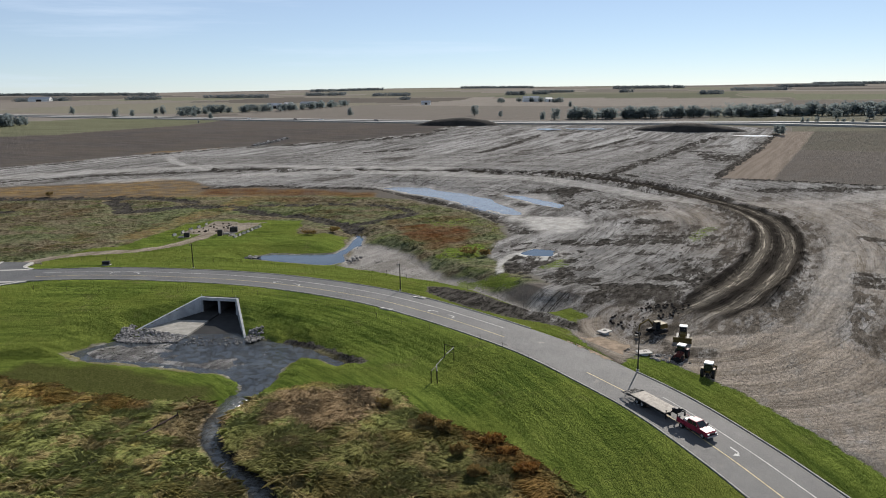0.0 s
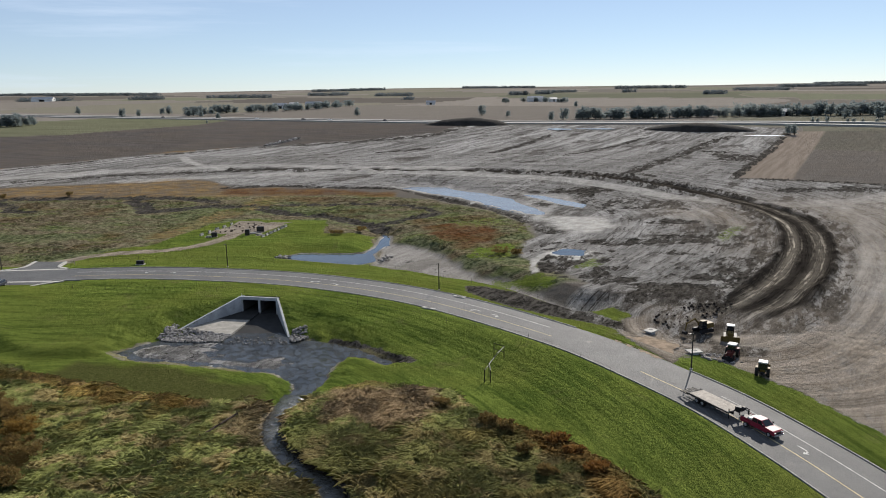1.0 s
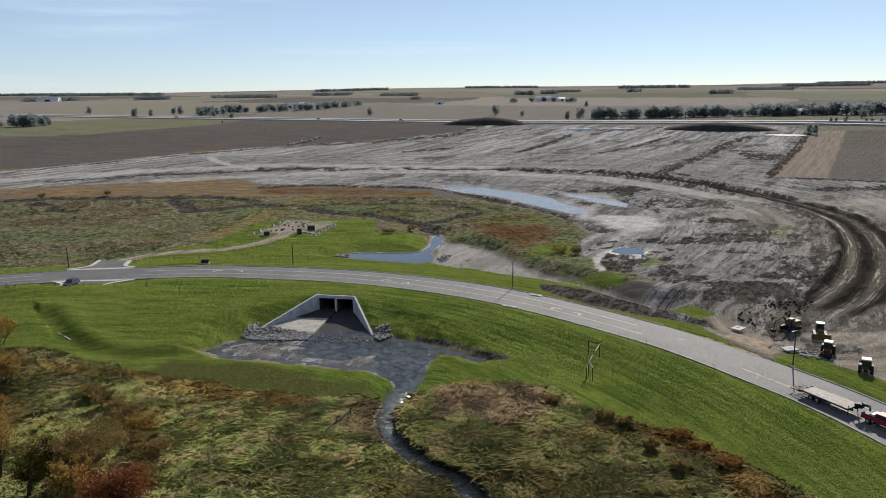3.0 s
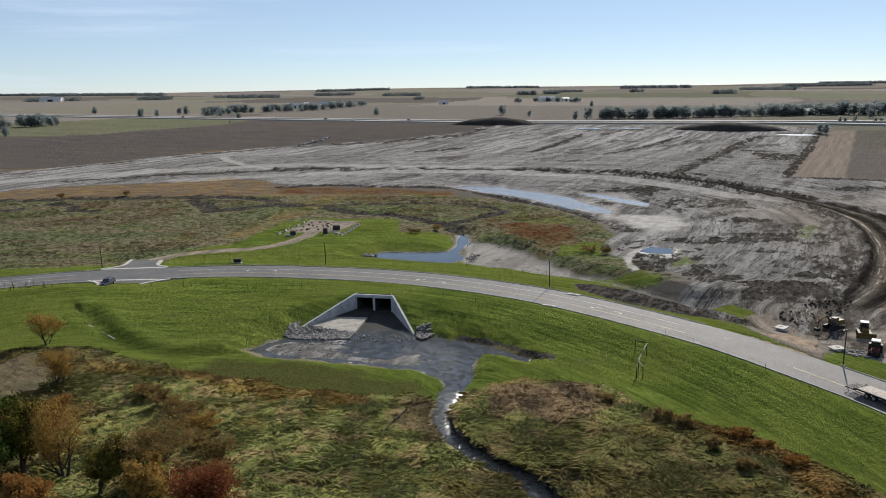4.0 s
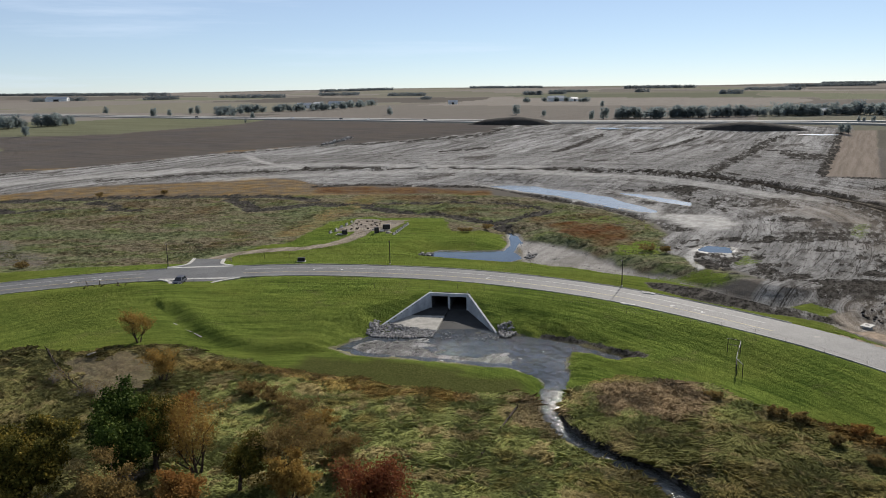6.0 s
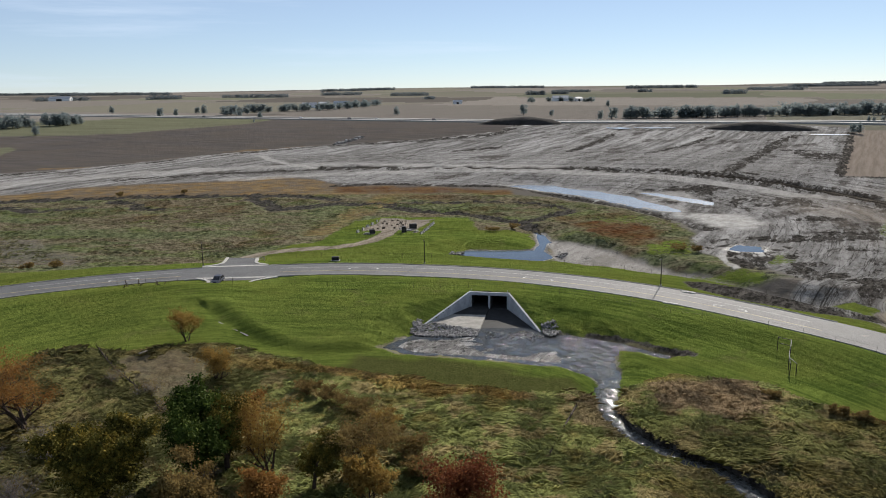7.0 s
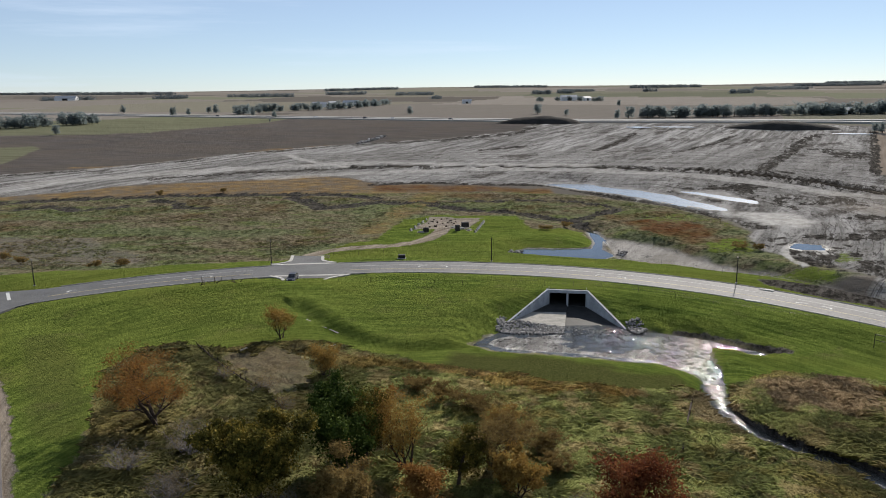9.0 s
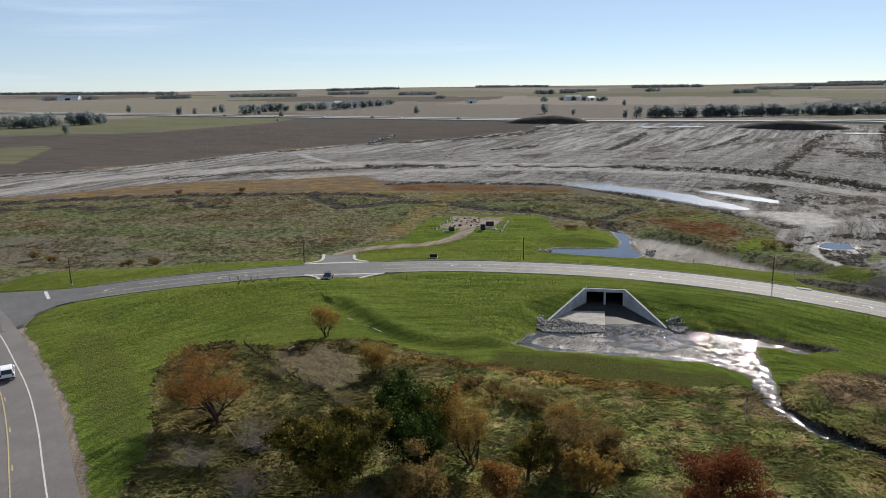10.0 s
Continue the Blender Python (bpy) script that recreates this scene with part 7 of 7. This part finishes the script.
for p in lg[::2]:
    ob = new("post", me_post)
    ob.parent = wf
    ob.matrix_world = pose(p[0] + 0.15, p[1], gz(*p), 6, -8, 0)
lg = spline([(-109, 109.5), (-104, 102.6), (-99, 97.2), (-94, 92), (-91, 88.5)], 1.5)
old = empty("old_fence", pose(0, 0, 0), "line of leaning old fence timbers through dry grass", "fence")
for i, p in enumerate(lg):
    ob = new("post", me_post)
    ob.parent = old
    ob.matrix_world = pose(p[0], p[1], gz(*p) + 0.15, rnd.uniform(-20, 20), rnd.uniform(-20, 20), 0)
b = Build()
b.tube([(p[0], p[1], gz(*p) + 0.4) for p in lg], [0.09] * len(lg), 5)
part("rail", b, MAT_BARK, old)
for k, (x, y, a) in enumerate(((-88.5, 113.5, 40), (-101.5, 108.5, 70))):
    bm_ = empty("timber_beam", pose(x, y, gz(x, y) + 0.25, 0, 4, a), "pale sawn timber beam lying in dry grass", "beam", "loose beams")
    boxpart("beam", 0, 0, 0, 1.8, 0.2, 0.18, MAT_TIMBER, bm_)
    boxpart("block", 0.8, 0, -0.25, 0.3, 0.5, 0.25, MAT_TIMBER, bm_)

# ---------------------------------------------------------------- gravel pad behind the road
for x0, y0, x1, y1, n in ((-79.8, 213.5, -75.6, 230.0, 5), (-60.8, 209.8, -57.6, 225.5, 7)):
    for k in range(n):
        t = k / (n - 1)
        x, y = x0 + (x1 - x0) * t, y0 + (y1 - y0) * t
        st = empty("concrete_barrier", pose(x, y, gz(x, y), 0, 0, 72 + 12 * math.sin(k * 2.1)), "short pale concrete barrier block at the pad's edge", "barrier", "blocks round the pad")
        b = Build()
        b.side_shape([(-0.3, 0), (-0.3, 0.12), (-0.13, 0.3), (-0.1, 0.7), (0.1, 0.7), (0.13, 0.3), (0.3, 0.12), (0.3, 0)], 0.75, pose(0, 0, 0, 0, 0, 90))
        part("block", b, MAT_KERB, st)
        b = Build()
        b.tube([(0, 0, 0.68), (0, 0, 0.8)], [0.05, 0.05], 6)
        part("lifting_eye", b, MAT_BLACK, st)
for x, y, s, lab in ((-63.6, 218.5, (2.2, 1.5, 1.4), "dark steel storage cabinet on the gravel pad"), (-66.0, 212.5, (1.3, 1.2, 1.7), "dark pump housing on the gravel pad"), (-75.3, 211.2, (1.6, 1.0, 1.2), "dark covered pallet on the gravel pad")):
    cb = empty("equipment_cabinet", pose(x, y, gz(x, y), 0, 0, 8), lab, "cabinet", "pad equipment")
    boxpart("body", 0, 0, 0.1, *s, MAT_BLACK, cb, 0.97, 0.05)
    boxpart("skid", 0, 0, 0, s[0] * 1.05, s[1] * 1.05, 0.1, MAT_TIMBER, cb)
    boxpart("door", 0, -s[1] / 2 - 0.02, 0.25, s[0] * 0.8, 0.05, s[2] * 0.75, MAT_DARKPOLE, cb, bevel=0)
for k, (x, y, w, l) in enumerate(((-76.8, 210.6, 1.2, 2.0), (-65.0, 214.8, 1.4, 2.4), (-67.2, 217.2, 1.0, 1.8), (-62.5, 212.5, 1.2, 2.0))):
    pl_ = empty("pallet", pose(x, y, gz(x, y), 0, 0, 20 * k), "pale timber pallet under a grey sheet", "pallet", "pallets on the pad")
    for j in range(5):
        boxpart("slat", 0, -w / 2 + j * w / 4, 0.1, l, w / 6, 0.05, MAT_TIMBER, pl_, bevel=0)
    for j in (-0.4, 0.0, 0.4):
        boxpart("bearer", l * j, 0, 0, 0.12, w, 0.1, MAT_TIMBER, pl_, bevel=0)
    boxpart("sheet", 0.1, 0, 0.15, l * 0.8, w * 0.8, 0.3, MAT_KERB, pl_, 0.9, 0.05)
stones("dirt_clods", "heaps of brown soil clods on the pad", [(-77, 217), (-73, 233), (-59, 231), (-63, 218)], 30, 0.4, 1.0, 21, None, CLODS)
stones("rubble", "pale broken concrete rubble lying on the mud", [(31, 108), (36, 105.5), (38.5, 106.5), (36, 110), (32.5, 111)], 40, 0.3, 0.9, 22)
stones("rubble", "dark soil clods beside the haul road", [(30, 122), (42, 128), (46, 133), (38, 134), (29, 127)], 70, 0.25, 0.75, 23, None, CLODS)
stones("rubble", "pile of pale field stones at the field's edge", [(-129, 494), (-122, 503), (-112, 540), (-118, 540)], 60, 1.0, 3.2, 24)


# ---------------------------------------------------------------- distant trees and farms
def far_tree_meshes(seed, leaves=620):
    wood, crown = tree_builds(seed, 10.0, 8.0, leaves, 0.62, 2 + seed % 2, 0.0, 0.02)
    g = np.random.default_rng(seed)
    q = np.array(crown.v).reshape(-1, 4, 3)
    q[:, :, 2] -= (q[:, :, 2].mean(1) * g.uniform(0, 0.75, len(q)) * (g.random(len(q)) < 0.5))[:, None]
    crown.v = [tuple(p) for p in q.reshape(-1, 3)]
    thin = Build()
    thin.tube([(0, 0, -0.4), (0.1, 0.05, 3.0), (0.0, 0.1, 6.5)], [0.3, 0.22, 0.08], 6)
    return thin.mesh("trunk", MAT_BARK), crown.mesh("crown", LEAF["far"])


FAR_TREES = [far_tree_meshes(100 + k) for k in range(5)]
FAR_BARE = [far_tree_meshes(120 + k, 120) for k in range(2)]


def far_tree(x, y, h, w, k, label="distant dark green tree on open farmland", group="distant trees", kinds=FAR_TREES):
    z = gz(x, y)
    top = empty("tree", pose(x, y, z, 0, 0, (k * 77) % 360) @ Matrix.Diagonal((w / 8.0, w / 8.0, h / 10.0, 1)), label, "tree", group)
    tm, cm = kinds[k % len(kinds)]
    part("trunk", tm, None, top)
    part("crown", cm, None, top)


rnd = random.Random(5)
n = 0
for pts, count, lo, hi, jitter in (
    ([(128, 722), (170, 720), (227, 726), (285, 735), (338, 734), (390, 722)], 84, 9, 16, 7),
    ([(276, 775), (329, 760), (423, 730), (480, 715)], 34, 13, 19, 8),
    ([(352, 672), (384, 648), (425, 640), (470, 610)], 9, 11, 18, 9),
    ([(-490, 645), (-462, 668), (-436, 700), (-412, 742)], 26, 10, 17, 9),
    ([(-320, 920), (-312, 1040), (-235, 1080), (-182, 1240), (-165, 1300)], 52, 10, 17, 16),
    ([(95, 1365), (160, 1400), (215, 1310)], 13, 6, 13, 10),
):
    line = spline(pts, 5.0)
    for k in range(count):
        p = line[int(rnd.random() * (len(line) - 1))]
        h = rnd.uniform(lo, hi) * 0.78
        far_tree(p[0] + rnd.uniform(-jitter, jitter), p[1] + rnd.uniform(-jitter, jitter), h, h * rnd.uniform(0.95, 1.5), n, "dark tree in a distant farm windbreak", "windbreak trees", FAR_BARE if rnd.random() < 0.12 else FAR_TREES)
        n += 1
for x, y, h in ((35, 839, 12), (61, 801, 7), (185, 1090, 9), (-109, 885, 10), (238, 522, 8), (236, 529, 7), (-406, 927, 12), (-392, 945, 9), (-375, 1005, 12), (-519, 1051, 11), (-374, 582, 8), (-387, 1008, 10), (-258, 833, 8), (-243, 742, 3), (94, 706, 9), (105, 708, 12), (-335, 960, 7), (-300, 905, 8)):
    far_tree(x, y, h, h * 0.85, n)
    n += 1
for x, y in ((293, 611), (297, 610), (304, 609), (318, 604), (323, 603), (329, 602), (339, 599), (352, 596), (360, 594)):
    far_tree(x, y, rnd.uniform(3.5, 5.5), 3.6, n, "small dark shrub in a distant planted row", "planted row")
    n += 1
for x, y, h, w in ((-180, 178.5, 2.6, 4.0), (-174, 175, 1.8, 3.5), (-183, 290, 2.2, 4.2), (-159, 295, 2.0, 4.0), (-146, 168, 1.6, 3.6), (-152, 166, 1.5, 3.4), (-40, 214, 1.4, 5), (-34, 217, 1.5, 5), (6, 184, 1.8, 5), (10, 181, 1.6, 4)):
    top = empty("bush", pose(x, y, gz(x, y), 0, 0, n * 31), "dark low bush in the marsh meadow", "bush", "marsh bushes")
    wb, cb = tree_builds(200 + n, h, w, 500, 0.22, 4, 0.0, 0.05)
    part("trunk", wb, MAT_BARK, top)
    part("crown", cb, LEAF["brown"], top)
    n += 1


def woods():
    """Groves towards the horizon, as leaf clumps over long blocks."""
    g = np.random.default_rng(8)
    v = []
    for x, y, length, deep, h in ((-810, 2030, 85, 22, 13), (-560, 2130, 130, 25, 13), (-700, 2300, 60, 20, 12), (-160, 2340, 120, 30, 13), (200, 2090, 50, 14, 14), (285, 2200, 50, 14, 14), (1100, 2620, 190, 40, 15), (-1150, 2150, 140, 40, 14), (-1320, 1900, 120, 30, 14), (-420, 2700, 150, 30, 14), (420, 2750, 120, 20, 13), (560, 2300, 40, 12, 13), (900, 3300, 320, 30, 16), (1700, 3400, 400, 30, 17), (-1500, 3300, 500, 40, 16), (-500, 3900, 400, 30, 16), (300, 4200, 420, 30, 16), (2300, 4200, 500, 30, 18), (-2300, 4100, 500, 30, 17), (-90, 1700, 30, 10, 9), (640, 1800, 60, 12, 12)):
        length, h = length * 0.6, h * 0.8
        count = int(length * 1.8)
        for _ in range(count):
            cx, cy = x + g.uniform(-length, length) / 2 * 1.6, y + g.uniform(-deep, deep)
            hh = h * g.uniform(0.55, 1.05)
            z = float(np.interp(cy, Y_BASE, Z_BASE)) + 14 * float(sstep(900, 2500, cy)) * (float(fbm(np.array([cx]), np.array([cy]), 900, 5, 3)[0]) - 0.5)
            k = 14
            c = np.stack([cx + g.normal(0, hh * 0.26, k), cy + g.normal(0, hh * 0.26, k), z + g.uniform(0.0, 1, k) * hh], 1)
            a = g.normal(size=(k, 3))
            a /= np.linalg.norm(a, axis=1)[:, None]
            b = np.cross(a, g.normal(size=(k, 3)))
            b /= np.linalg.norm(b, axis=1)[:, None]
            s = hh * 0.17
            v.append(np.stack([c - a * s, c - b * s, c + a * s, c + b * s], 1).reshape(-1, 3))
    v = np.concatenate(v)
    b = Build()
    b.v = [tuple(p) for p in v]
    b.f = [(4 * i, 4 * i + 1, 4 * i + 2, 4 * i + 3) for i in range(len(v) // 4)]
    # groves coloured lighter and bluer to imitate air haze
    tagged(part("far_woods", b, leafy("haze-tinted woods", (0.11, 0.13, 0.14), (0.15, 0.17, 0.175), (0.19, 0.2, 0.19))), "dark groves scattered towards the horizon", "woods", kind="stuff")


woods()
MAT_BARN = plain("white barn siding", (0.7, 0.7, 0.68), 0.7, vary=0.1, scale=0.3)
MAT_ROOF = plain("grey metal roof", (0.35, 0.36, 0.38), 0.5, vary=0.15, scale=0.3)


def barn(x, y, w, d, h, rz, label):
    z = gz(x, y)
    top = empty("barn", pose(x, y, z, 0, 0, rz), label, "building", "farm buildings")
    b = Build()
    b.side_shape([(-d / 2, -0.5), (-d / 2, h), (0, h + d * 0.28), (d / 2, h), (d / 2, -0.5)], w / 2, pose(0, 0, 0, 0, 0, 90))
    part("wall", b, MAT_BARN, top)
    for s in (-1, 1):
        panel("roof", [(-w / 2 - 0.4, s * (d / 2 + 0.5), h - 0.25), (w / 2 + 0.4, s * (d / 2 + 0.5), h - 0.25), (w / 2 + 0.4, 0, h + d * 0.28 + 0.05), (-w / 2 - 0.4, 0, h + d * 0.28 + 0.05)][:: -s], MAT_ROOF, top, 0.25 * 1.0)
    boxpart("door", 0, -d / 2 - 0.05, 0, w * 0.25, 0.1, h * 0.8, MAT_BLACK, top, bevel=0)


for x, y, w, d, h, rz in ((-268, 1195, 22, 12, 5, 10), (-250, 1215, 14, 10, 6, 40), (-226, 1262, 26, 13, 5, -8), (-205, 1255, 12, 9, 5, 20), (165, 1416, 30, 14, 6, 5), (196, 1400, 14, 9, 5, 20), (-1130, 2110, 60, 20, 7, 0), (330, 745, 14, 9, 4, 20), (-30, 1310, 16, 9, 4, 0)):
    barn(x, y, w, d, h, rz, "distant white farm building with a grey metal roof")

# vehicles on the far highway
line = spline([(-700, 1070), (-234, 805), (8, 672), (194, 614), (337, 566)], 4)
for k, (x, paint) in enumerate(((-330, MAT_DARKCAR), (-205, MAT_SILVER), (-150, MAT_DARKCAR), (-120, MAT_SILVER), (-62, MAT_DARKCAR), (22, MAT_SILVER))):
    i = int(np.argmin(np.abs(line[:, 0] - x)))
    t = line[i + 1] - line[i - 1]
    suv(pose(line[i, 0], line[i, 1], float(np.interp(line[i, 1], Y_BASE, Z_BASE)) + 1.22, 0, 0, math.degrees(math.atan2(t[1], t[0]))), paint, "small car on the distant highway" if paint is MAT_SILVER else "small dark car on the distant highway")


# ---------------------------------------------------------------- soil heaps by the far highway
def soil_mound(cx, cy, rx, ry, h, seed):
    nu, nv = 64, 20
    U, V = np.meshgrid(np.linspace(-1, 1, nu), np.linspace(-1, 1, nv), indexing="ij")
    X, Y = cx + U * rx, cy + V * ry - 0.25 * U * rx
    q = np.hypot(U, V) + 0.12 * (fbm(X, Y, 14, seed, 3) - 0.5)
    base = np.interp(Y, Y_BASE, Z_BASE)
    Z = base - 0.6 + (h + 0.6) * np.maximum(0, 1 - q * q) ** 0.8 * (0.85 + 0.3 * fbm(X, Y, 22, seed + 1, 3))
    b = Build()
    b.v = [tuple(p) for p in np.stack([X, Y, Z], -1).reshape(-1, 3)]
    b.f = [(i * nv + j, (i + 1) * nv + j, (i + 1) * nv + j + 1, i * nv + j + 1) for i in range(nu - 1) for j in range(nv - 1)]
    ob = part("soil_mound", b, MAT_SPOIL, smooth=True)
    tagged(ob, "long low mound of dark stripped topsoil beside the highway", "mound", "soil mounds")


MAT_SPOIL = plain("dark stripped topsoil", (0.04, 0.037, 0.034), 0.95, vary=0.35, scale=0.15, bump=0.1, spec=0.05)
soil_mound(12, 643, 38, 14, 6.2, 311)
soil_mound(184, 560, 42, 12, 5.4, 317)
